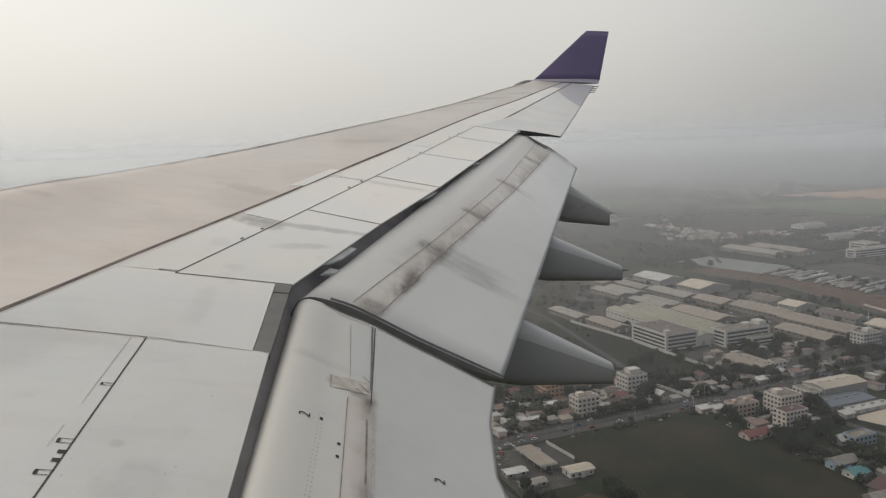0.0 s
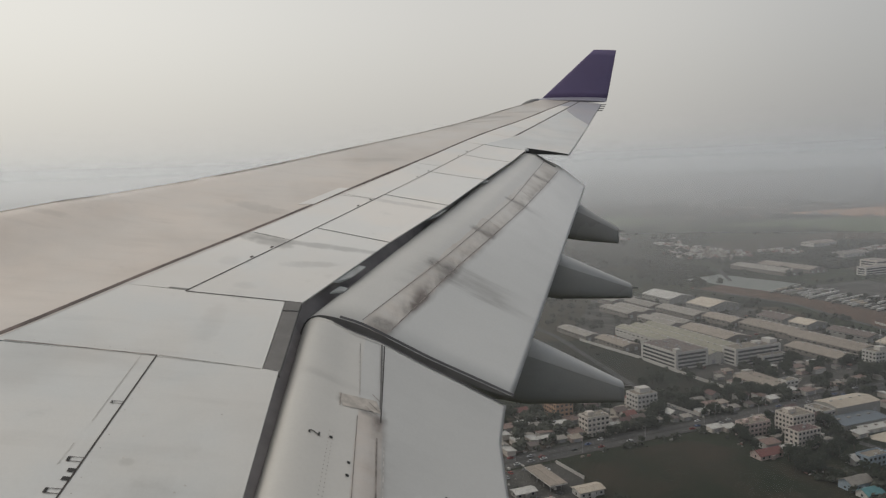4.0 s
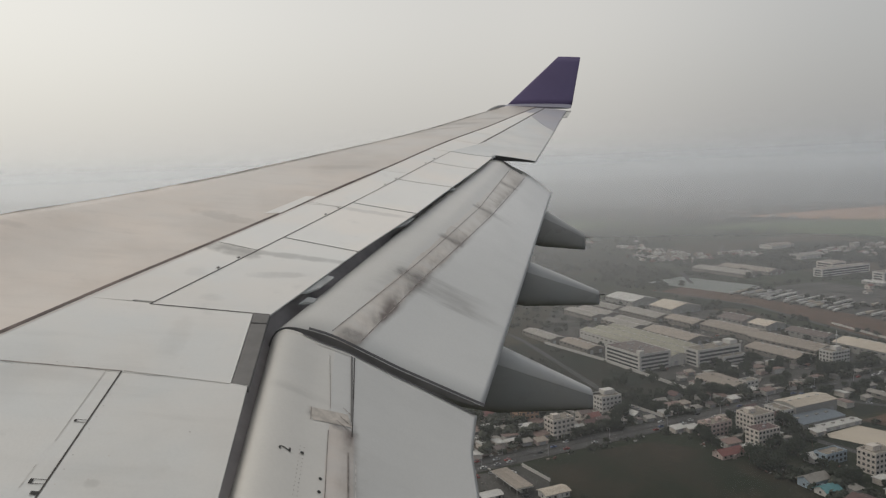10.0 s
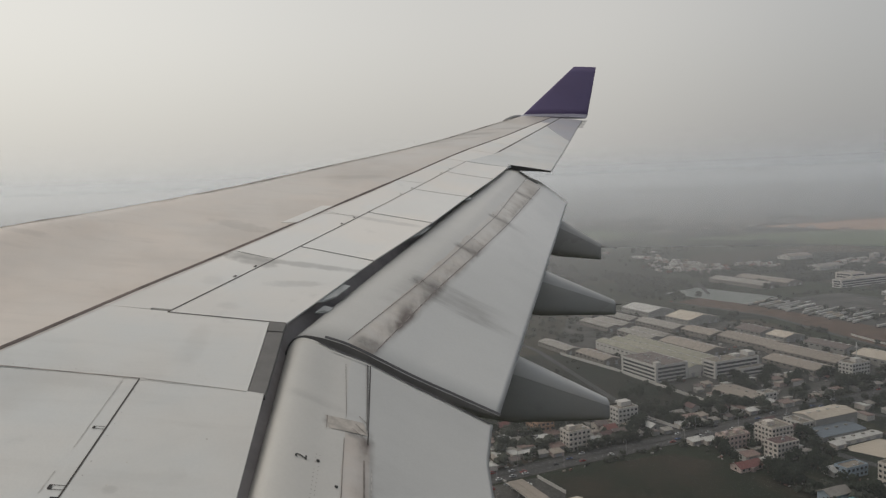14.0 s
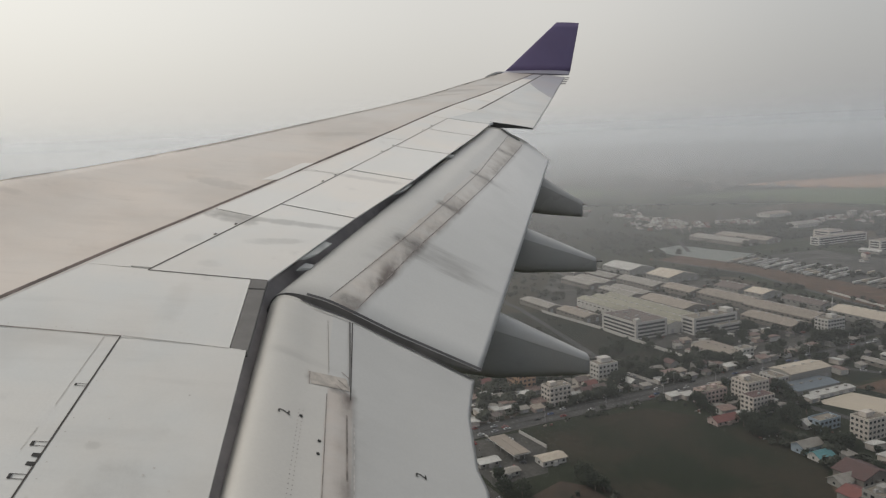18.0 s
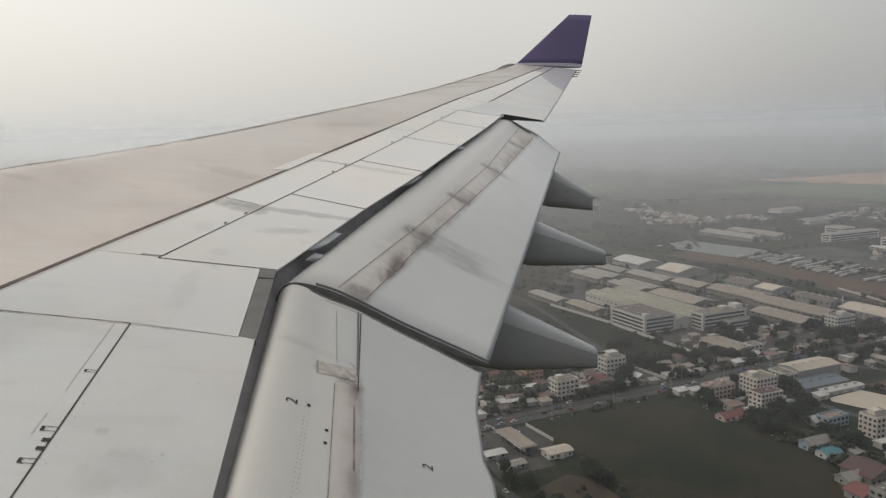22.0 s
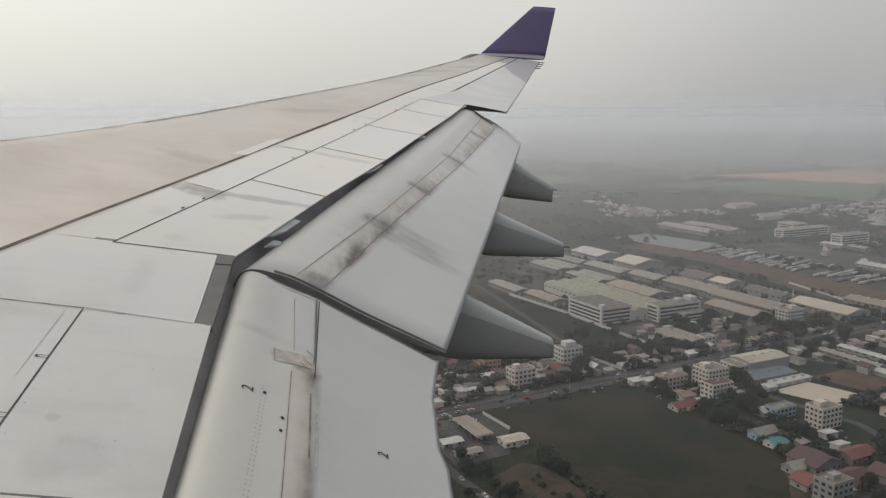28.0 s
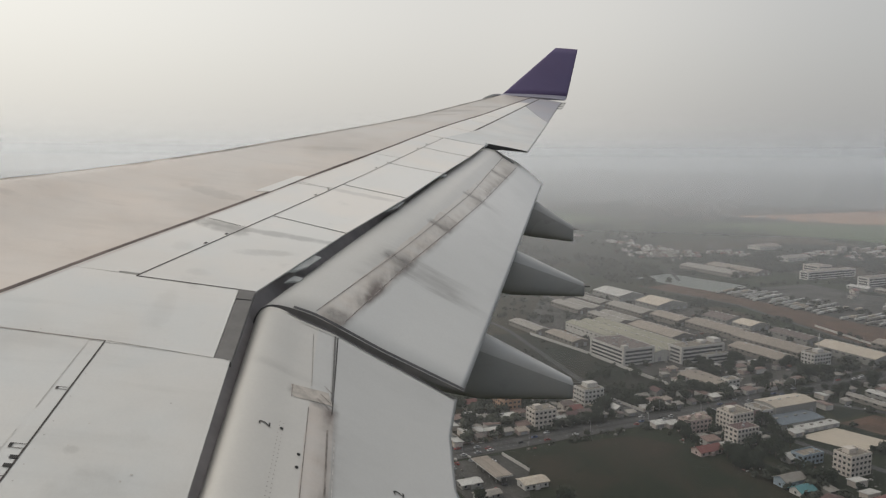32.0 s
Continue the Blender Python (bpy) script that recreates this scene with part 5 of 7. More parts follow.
GLASS = glass_dark()
M_FRAME = plain("grey_metal_frame", (0.3, 0.3, 0.3), 0.5)
M_TRUNK = plain("tree_bark", (0.10, 0.075, 0.055), 0.9)
M_TYRE = plain("black_rubber", (0.02, 0.02, 0.02), 0.8)
_meshes = {}
FOOT = []        # plan rectangles already built on: u0, v0, u1, v1


def shared_box(w, d, h, material):
    """A box mesh standing on its base, centred in plan, made once for each size."""
    key = (round(w, 2), round(d, 2), round(h, 2), material.name)
    if key not in _meshes:
        bm = bmesh.new()
        box(bm, -w / 2, -d / 2, 0, w / 2, d / 2, h)
        bmesh.ops.recalc_face_normals(bm, faces=bm.faces[:])
        me = bpy.data.meshes.new("box")
        bm.to_mesh(me)
        bm.free()
        me.materials.append(material)
        _meshes[key] = me
    return _meshes[key]


def put(name, w, d, h, x, y, z, material, parent, label="", turn=0.0):
    ob = new(name, shared_box(w, d, h, material))
    ob.location, ob.parent = (x, y, z), parent
    if turn:
        ob.rotation_euler = (0, 0, turn)
    return tagged(ob, label) if label else ob


def block(u, v, wu, dv, storeys, wall, label, roof=None, style="grid", high=3.2, parapet=0.9, bay=3.2, towers=(), turn=0.0, name="apartment_building", category="building", group=""):
    """A flat-roofed building of several storeys; u, v is its nearest corner."""
    t = thing(name, town(u + wu / 2, v + dv / 2), label, category, group, turn=TURN + turn)
    FOOT.append((u, v, u + wu, v + dv))
    h = storeys * high
    bm = bmesh.new()
    a, c = wu / 2, dv / 2
    if style == "ribbon":
        box(bm, -a + 0.3, -c + 0.3, 0, a - 0.3, c - 0.3, h)
        core = part("glazed_core", bm, GLASS, t, "dark ribbon glazing")
        for k in range(storeys + 1):
            put("floor_band", wu, dv, 1.5 if k < storeys else 0.9 + parapet, 0, 0, k * high - (0.0 if k == 0 else 0.35), wall, t)
        for sx in (-1, 1):
            for sy in (-1, 1):
                put("corner_pier", 2.2, 2.2, h + parapet, sx * (a - 0.9), sy * (c - 0.9), 0, wall, t)
    else:
        box(bm, -a, -c, 0, a, c, h)
        part("wall", bm, wall, t)
        nu, nv = max(1, int(wu / bay)), max(1, int(dv / bay))
        for k in range(storeys):
            z = k * high + 1.0
            for i in range(nu):
                x = -a + (i + 0.5) * wu / nu
                for sy in (-1, 1):
                    w = put("window", wu / nu * 0.52, 0.16, 1.45, x, sy * c, z, GLASS, t)
                    if sy < 0:
                        put("window_sill", wu / nu * 0.64, 0.45, 0.14, 0, -0.15, -0.16, wall, w)
            for j in range(nv):
                y = -c + (j + 0.5) * dv / nv
                for sx in (-1, 1):
                    w = put("window", 0.16, dv / nv * 0.52, 1.45, sx * a, y, z, GLASS, t)
                    if sx < 0:
                        put("window_sill", 0.45, dv / nv * 0.64, 0.14, -0.15, 0, -0.16, wall, w)
            put("floor_ledge", wu + 0.5, dv + 0.5, 0.16, 0, 0, (k + 1) * high - 0.2, wall, t)
        if style == "balcony":
            for k in range(1, storeys):
                for i in range(0, nu, 2):
                    put("balcony", wu / nu * 0.9, 1.1, 0.9, -a + (i + 0.5) * wu / nu, -c - 0.55, k * high - 0.1, wall, t)
    if style == "ribbon":
        h += 0.55 + parapet        # the top band closes the storeys
    for sx, sy, w, d in ((0, -1, wu, 0.3), (0, 1, wu, 0.3), (-1, 0, 0.3, dv - 0.6), (1, 0, 0.3, dv - 0.6)):
        put("parapet", w, d, parapet if style != "ribbon" else 0.4, sx * (a - 0.15), sy * (c - 0.15), h, wall, t)
    put("roof", wu - 0.6, dv - 0.6, 0.15, 0, 0, h, roof or R_FLAT, t)
    for x, y, w, d, hh in towers:
        put("stair_tower", w, d, hh, x, y, h + 0.15, wall, t)
    rng = random.Random(int(u * 3 + v))
    for k in range(max(2, int(wu * dv / 120))):
        put("roof_unit", rng.uniform(0.9, 1.8), rng.uniform(0.9, 1.6), rng.uniform(0.7, 1.4), rng.uniform(-a * 0.7, a * 0.7), rng.uniform(-c * 0.7, c * 0.7), h + 0.15, M_FRAME, t)
    return t


def gable_part(name, length, width, rise, eave, axis, material, parent, z, y0=0.0, over=0.5):
    """Two roof planes with thickness; the ridge runs along the local axis x or y."""
    for sgn in (-1, 1):
        bm = bmesh.new()
        half = width / 2 + over
        L = length / 2 + over
        drop = rise * over / (width / 2)
        pts = [(-L, 0, rise), (L, 0, rise), (L, sgn * half, -drop), (-L, sgn * half, -drop)]
        lows = [(x, y, zz - 0.18) for x, y, zz in pts]
        vs = [bm.verts.new(p) for p in pts + lows]
        for q in ((0, 1, 2, 3), (7, 6, 5, 4), (0, 4, 5, 1), (1, 5, 6, 2), (2, 6, 7, 3), (3, 7, 4, 0)):
            bm.faces.new([vs[i] for i in q])
        bmesh.ops.recalc_face_normals(bm, faces=bm.faces[:])
        if axis == "y":
            bmesh.ops.rotate(bm, verts=bm.verts[:], cent=(0, 0, 0), matrix=Matrix.Rotation(math.pi / 2, 3, 'Z'))
        off = Vector((y0, 0, z)) if axis == "y" else Vector((0, y0, z))
        bmesh.ops.translate(bm, verts=bm.verts[:], vec=off)
        part(name, bm, material, parent)


def gable_body(length, width, h, rise, axis, y0=0.0):
    bm = bmesh.new()
    L, c = length / 2, width / 2
    prof = [(-c, 0), (c, 0), (c, h), (0, h + rise - 0.1), (-c, h)]
    ends = []
    for x in (-L, L):
        ends.append([bm.verts.new((x, y, z)) for y, z in prof])
    for k in range(5):
        j = (k + 1) % 5
        bm.faces.new((ends[0][k], ends[1][k], ends[1][j], ends[0][j]))
    bm.faces.new(ends[0][::-1])
    bm.faces.new(ends[1])
    bmesh.ops.recalc_face_normals(bm, faces=bm.faces[:])
    if axis == "y":
        bmesh.ops.rotate(bm, verts=bm.verts[:], cent=(0, 0, 0), matrix=Matrix.Rotation(math.pi / 2, 3, 'Z'))
    bmesh.ops.translate(bm, verts=bm.verts[:], vec=(y0, 0, 0) if axis == "y" else (0, y0, 0))
    return bm


def shed(u, v, wu, dv, h, roof, label, axis="y", bays=1, rise=None, wall=None, lights=True, turn=0.0, group="factory sheds"):
    """A long low industrial shed with pitched sheet roofs; u, v is its nearest corner."""
    t = thing("warehouse", town(u + wu / 2, v + dv / 2), label, "warehouse", group, turn=TURN + turn)
    FOOT.append((u, v, u + wu, v + dv))
    wall = wall or W_GREY
    length, span = (dv, wu) if axis == "y" else (wu, dv)
    w = span / bays
    r = rise if rise is not None else w * 0.11
    for k in range(bays):
        y0 = -span / 2 + (k + 0.5) * w
        sgn = -1 if axis == "y" else 1
        part("wall", gable_body(length, w, h, r, axis, y0), wall, t)
        gable_part("roof_plane", length, w, r, h, axis, roof, t, h, y0, 0.35)
        for i in range(int(length / 9)):
            s = -length / 2 + 4.5 + 9 * i
            if axis == "y":
                put("ridge_vent", 1.4, 2.2, 0.7, y0, s, h + r - 0.1, R_WHITE if lights else R_GREY, t)
            else:
                put("ridge_vent", 2.2, 1.4, 0.7, s, y0, h + r - 0.1, R_WHITE if lights else R_GREY, t)
    n = max(1, int(wu / 9))
    for i in range(n):
        put("loading_door", 3.6, 0.2, min(4.0, h * 0.7), -wu / 2 + (i + 0.5) * wu / n, -dv / 2, 0, M_FRAME, t)
    n = max(1, int(dv / 7))
    for i in range(n):
        put("window", 0.2, 3.0, 1.0, -wu / 2, -dv / 2 + (i + 0.5) * dv / n, h * 0.6, GLASS, t)
        put("buttress", 0.4, 0.4, h, -wu / 2 - 0.1, -dv / 2 + i * dv / n + 0.3, 0, wall, t)
    return t


def house_at(u, v, wu, dv, h, roof, wall, label, axis="x", rise=2.2, turn=0.0, group="houses"):
    t = thing("house", town(u + wu / 2, v + dv / 2), label, "house", group, turn=TURN + turn)
    FOOT.append((u, v, u + wu, v + dv))
    length, width = (wu, dv) if axis == "x" else (dv, wu)
    part("wall", gable_body(length, width, h, rise, axis), wall, t)
    gable_part("roof_plane", length, width, rise, h, axis, roof, t, h, 0.0, 0.8)
    floors = max(1, int(h / 2.9))
    for k in range(floors):
        z = 0.9 + 2.9 * k
        for i in range(max(1, int(wu / 3.5))):
            x = -wu / 2 + (i + 0.5) * wu / max(1, int(wu / 3.5))
            put("window", 1.3, 0.14, 1.2, x, -dv / 2, z, GLASS, t)
            put("window", 1.3, 0.14, 1.2, x, dv / 2, z, GLASS, t)
        for sx in (-1, 1):
            put("window", 0.14, 1.3, 1.2, sx * wu / 2, 0, z, GLASS, t)
    put("porch", 2.6, 1.6, 2.5, 0, -dv / 2 - 0.8, 0, wall, t)
    return t


# ---- named buildings round the main road ----
block(170, 127, 34, 50, 4, W_WHITE, "white four-storey office with dark ribbon windows and brown roof", R_DARK, "ribbon", 3.4, towers=((-13, -21, 5, 5, 2.5),), name="office_building", group="offices")
block(222, 112, 50, 17, 4, W_WHITE, "white stepped office with ribbon windows beside a factory", R_FLAT, "ribbon", 3.4, towers=((20, 0, 8, 10, 3.5), (8, 3, 7, 6, 1.8)), name="office_building", group="offices")
block(244, 104, 26, 7, 2, W_WHITE, "low white office annexe with ribbon windows", R_FLAT, "ribbon", 3.3, name="office_building", group="offices")
block(317, 52, 21, 14, 4, W_WHITE, "white factory office with a roof mast", R_FLAT, "grid", 3.2, towers=((2, 0, 7, 6, 3.0),), name="office_building", group="offices")
mast = thing("radio_mast", town(330, 59, 16.0), "thin white radio mast on an office roof", "mast")
put("mast_pole", 0.5, 0.5, 14, 0, 0, 0, R_WHITE, mast)
put("mast_drum", 1.6, 1.6, 1.2, 0, 0, 9, R_WHITE, mast)
put("mast_arm", 2.4, 0.2, 0.2, 0, 0, 12, R_WHITE, mast)
block(12, 16, 17, 11, 4, W_CREAM, "four-storey cream building with balconies beside the road", R_FLAT, "balcony", 3.2, towers=((-3, 1, 5, 4, 2.6),), group="town blocks")
block(70, 42, 17, 14, 4, W_WHITE, "white corner building with a roof terrace", R_FLAT, "grid", 3.3, towers=((2, 2, 9, 7, 3.2),), group="town blocks")
block(9, 53, 14, 32, 4, W_TAN, "tan brick apartment block with long balconies", R_FLAT, "balcony", 3.2, group="town blocks")
block(-3, 33, 13, 9, 2, W_GREY, "small grey two-storey shop with white roof", R_WHITE, "grid", 2.8, parapet=0.4, group="town blocks")
block(100, -33, 20, 10, 3, W_PINK, "three-storey pink townhouse row", R_FLAT, "balcony", 3.0, towers=((-6, 0, 3, 3, 2.2), (3, 0, 3, 3, 2.2)), group="town blocks")
block(124, -48, 18, 15, 5, W_CREAM, "five-storey cream apartment block with flat roof", R_FLAT, "grid", 3.0, towers=((-3, 2, 6, 5, 2.6),), bay=3.0, group="town blocks")
block(112, -64, 18, 11, 4, W_CREAM, "four-storey cream apartment block with maroon roof", R_MAROON, "grid", 3.0, bay=3.0, parapet=0.4, group="town blocks")
block(136, -126, 17, 12, 4, W_CREAM, "four-storey cream apartment block with tall dark windows", R_FLAT, "grid", 3.1, towers=((-2, 1, 6, 5, 2.8),), bay=2.9, group="town blocks")
block(126, -102, 17, 9, 2, W_BLUE, "pale blue two-storey house with flat roof", R_FLAT, "grid", 3.0, group="town blocks")
block(57, -194, 14, 11, 4, W_GREY, "four-storey grey-brown apartment block beside red roofs", R_FLAT, "grid", 3.1, towers=((0, 0, 5, 4, 2.6),), bay=2.9, group="town blocks")
block(160, -190, 24, 14, 4, W_YELLOW, "four-storey yellow apartment block with white bands", R_FLAT, "grid", 3.1, towers=((-4, 0, 6, 5, 2.6),), bay=2.9, group="town blocks")
block(749, 428, 105, 16, 3, W_WHITE, "long white school block with dark windows", R_TAN, "ribbon", 3.6, name="school_building", group="school blocks")
block(800, 452, 30, 30, 4, W_CREAM, "cream school block with orange roof", R_TAN, "ribbon", 3.6, name="school_building", group="school blocks")
block(760, 334, 60, 18, 4, W_WHITE, "long white school block with dark windows", R_FLAT, "ribbon", 3.5, name="school_building", group="school blocks")
block(880, 330, 80, 18, 4, W_CREAM, "long cream school block", R_TAN, "ribbon", 3.5, name="school_building", group="school blocks")
# sports hall with its blue lean-to
shed(180, -32, 40, 20, 8.5, R_CREAM, "cream hall with low pitched roof and grey walls", "x", 1, 1.6, W_GREY, group="halls")
block(170, -30, 10, 17, 2, W_WHITE, "white side wing of the hall", R_FLAT, "grid", 3.2, group="halls")
shed(164, -52, 40, 18, 4.5, R_BLUE, "slate blue hangar roof beside the hall", "x", 1, 1.0, W_GREY, False, group="halls")
shed(172, -61, 36, 8, 3.0, R_WHITE, "white lean-to canopy before the blue hangar", "x", 1, 0.5, W_WHITE, False, group="halls")
shed(189, 40, 24, 39, 4.0, R_TAN, "tan low shed near the crossing", "y", 1, 1.6, W_CREAM, False)
block(205, 38, 12, 9, 2, W_WHITE, "white two-storey gate building", R_FLAT, "grid", 3.2, group="halls")
# factory sheds
shed(206, 128, 52, 145, 9.0, R_GREEN, "huge grey-green factory roof in several bays", "y", 3, 2.2, W_WHITE)
def works(u, v, wu, dv, h, roof, label, bays=1):
    shed(u, v, wu, dv, h, roof, label, "y", bays, None, W_DUST if roof in (R_TAN, R_GREY) else W_GREY)


works(163, 262, 18, 58, 5.5, R_GREY, "long grey shed behind the factory wall")
works(169, 205, 20, 50, 5.5, R_TAN, "long tan shed behind the factory wall")
works(365, 390, 40, 58, 7, R_WHITE, "wide white warehouse roof")
works(368, 319, 46, 42, 7, R_CREAM, "wide cream warehouse roof")
works(316, 364, 22, 59, 6, R_GREY, "long grey shed in a row")
works(322, 291, 26, 70, 6, R_GREY, "long grey shed in a row")
works(331, 241, 26, 48, 6, R_TAN, "long tan shed in a row")
works(338, 168, 30, 70, 6, R_TAN, "long tan shed in a row")
works(384, 189, 28, 26, 6, R_CREAM, "small shed with yellow-cream roof")
works(334, 84, 30, 82, 6, R_TAN, "long tan shed in a row")
works(383, 222, 30, 38, 6, R_DARK, "low shed with dark brown roof")
works(386, 118, 22, 49, 6, R_DARK, "low shed with dark brown roof")
works(374, 36, 32, 64, 7, R_CREAM, "long cream shed near the road")
works(300, 76, 26, 60, 5, R_TAN, "low shed with tan roof")
works(268, 262, 34, 60, 6, R_GREY, "grey shed behind the great factory", 2)
works(270, 180, 30, 70, 6, R_TAN, "tan shed behind the great factory")
works(268, 340, 40, 60, 6, R_GREY, "grey shed at the edge of the works", 2)
works(300, 420, 46, 34, 6, R_GREY, "grey shed at the edge of the works", 2)
works(657, 490, 34, 120, 6, R_GREY, "long grey shed beyond the pond")
works(705, 490, 34, 110, 6, R_TAN, "long tan shed beyond the pond")
works(737, 318, 16, 34, 4, R_WHITE, "low white shed behind the lorry yard")
works(743, 284, 16, 28, 4, R_GREY, "low grey shed behind the lorry yard")
works(632, 172, 22, 46, 4, R_WHITE, "low pale shed in the lorry yard")
works(440, 40, 24, 50, 5, R_TAN, "tan shed across the field")
works(268, -69, 9, 52, 3.6, R_GREY, "long grey roofed market row")
works(290, -74, 9, 56, 3.6, R_WHITE, "long pale roofed market row")
shed(330, -60, 60, 34, 6.0, R_CREAM, "large cream arched hall roof", "x", 1, 3.0, W_GREY, False, group="halls")
# far pale sheds
for k, (u, v, wu, dv) in enumerate(((1160, 540, 60, 30), (1230, 590, 70, 30), (1310, 640, 60, 34), (1060, 480, 70, 26), (980, 420, 60, 30), (1420, 700, 80, 30), (900, 600, 60, 30),
                                    (1000, 760, 60, 34), (1900, 760, 120, 50), (1700, 640, 90, 40))):
    shed(u, v, wu, dv, 7, (R_GREY, R_TAN, R_GREY)[k % 3], "far pale warehouse roof in the haze", "x", 1, None, W_WHITE)

# villas beside the field
house_at(81, -66, 17, 9, 3.2, R_RED, W_PINK, "low house with bright red roof beside the field")
house_at(122, -96, 20, 8, 3.6, R_WHITE, W_WHITE, "low workshop with white sheet roof")
house_at(90, -122, 15, 9, 4.4, R_GREY, W_BLUE, "two-storey house with grey roof")
house_at(89, -133, 11, 8, 3.0, R_TEAL, W_WHITE, "small house with bright teal roof")
house_at(109, -166, 19, 11, 4.2, R_RED, W_DUST, "large house with red tile roof")
house_at(82, -165, 20, 18, 4.4, R_MAROON, W_DUST, "large villa with maroon roof", "y", 3.4)
house_at(84, -186, 14, 14, 4.4, R_MAROON, W_DUST, "two-storey villa with maroon roof", "x", 3.0)
house_at(62, -176, 13, 10, 4.0, R_RED, W_GREY, "house with faded red roof", "y")
house_at(72, -160, 13, 8, 3.2, R_GREY, W_GREY, "low house with grey roof")
house_at(104, -188, 14, 10, 4.4, R_MAROON, W_GREY, "two-storey villa with maroon roof", "y", 3.0)
house_at(118, -206, 13, 10, 5.2, R_BLUE, W_BLUE, "house with slate blue roof")
house_at(-43, -65, 15, 9, 3.6, R_CREAM, W_WHITE, "small white office at the service station", "x", 1.0)
house_at(-73, -67, 14, 6, 3.0, R_GREY, W_GREY, "low grey garage at the service station", "x", 0.8)
house_at(-74, -50, 12, 7, 3.0, R_WHITE, W_GREY, "white roofed garage at the service station", "x", 0.8)

# service station canopy on posts
canopy = thing("canopy", town(-49, -37), "pale flat service station canopy on posts", "canopy", turn=TURN)
for sx in (-1, 1):
    put("canopy_roof", 5.15, 31, 0.6, sx * 2.68, 0, 4.4, R_TAN, canopy)
put("canopy_fascia", 10.9, 31.4, 0.45, 0, 0, 4.2, W_WHITE, canopy)
for i in range(4):
    for sx in (-1, 1):
        put("post", 0.4, 0.4, 4.2, sx * 3.4, -12 + 8 * i, 0, W_GREY, canopy)
for i in range(3):
    put("pump_island", 1.2, 5.0, 1.4, 0, -9 + 9 * i, 0, W_WHITE, canopy)

# boundary walls
def wall_run(points, high, thick, label):
    for (ua, va), (ub, vb) in zip(points, points[1:]):
        L = math.hypot(ub - ua, vb - va)
        t = thing("boundary_wall", town((ua + ub) / 2, (va + vb) / 2), label, "wall", "boundary walls", turn=TURN + math.atan2(vb - va, ub - ua))
        put("wall_panel", L, thick, high, 0, 0, 0, W_WHITE, t)
        for k in range(int(L / 4) + 1):
            put("wall_pier", 0.5, thick + 0.2, high + 0.25, -L / 2 + 4 * k + 0.3, 0, 0, W_WHITE, t)


wall_run([(160, 269), (167, 182), (166, 127), (166, 53)], 2.6, 0.3, "long pale factory boundary wall")
wall_run([(100.5, 51), (104.5, 19)], 2.2, 0.3, "pale plastered garden wall")
wall_run([(-29, -14), (-27, -42)], 2.0, 0.3, "pale yard wall beside the field")
wall_run([(-72, -135), (-52, -170)], 1.6, 0.4, "low concrete boundary wall")
wall_run([(440, 60), (470, 180)], 2.2, 0.3, "pale wall along the brown field")

# ---- trees ----
def leaf_material(name, a, b2):
    m, n, l, b = nodes_of(name)
    oi = n.new("ShaderNodeObjectInfo")
    geo = n.new("ShaderNodeNewGeometry")
    f = math_of(n, l, 'MULTIPLY_ADD', geo.outputs["Random Per Island"], 0.6, math_of(n, l, 'MULTIPLY', oi.outputs["Random"], 0.4))
    l.new(mixed(n, l, f, a, b2), b.inputs["Base Color"])
    b.inputs["Roughness"].default_value = 0.8
    b.inputs["Specular IOR Level"].default_value = 0.2
    return m


M_LEAF = leaf_material("dark_tree_leaves", (0.022, 0.030, 0.021), (0.054, 0.063, 0.044))
M_SCRUB = leaf_material("dusty_scrub_leaves", (0.028, 0.034, 0.026), (0.066, 0.070, 0.054))


def crown_verts(rng, radius, high, count, leaf, base):
    """Small bent leaf clumps spread through an uneven crown; returns vertices and faces."""
    lobes = [(rng.uniform(-0.5, 0.5) * radius, rng.uniform(-0.5, 0.5) * radius, base + high * rng.uniform(0.3, 0.75), radius * rng.uniform(0.4, 0.7)) for _ in range(6)]
    verts, faces = [], []
    for k in range(count):
        lx, ly, lz, lr = lobes[rng.randrange(len(lobes))]
        d = Vector((rng.gauss(0, 1), rng.gauss(0, 1), rng.gauss(0, 0.8))).normalized() * lr * rng.uniform(0.55, 1.05)
        c = Vector((lx, ly, lz)) + d
        s = leaf * rng.uniform(0.6, 1.3)
        q = Euler((rng.uniform(-0.9, 0.9), rng.uniform(-0.9, 0.9), rng.uniform(0, 6.28))).to_matrix()
        i = len(verts)
        for p in ((-s, -s * 0.7, -0.25 * s), (s, -s * 0.7, -0.25 * s), (s * 0.8, s * 0.8, -0.1 * s), (-s * 0.8, s * 0.8, -0.1 * s), (0, 0, 0.45 * s)):
            verts.append(c + q @ Vector(p))
        faces += [(i, i + 1, i + 4), (i + 1, i + 2, i + 4), (i + 2, i + 3, i + 4), (i + 3, i, i + 4)]
    return verts, faces


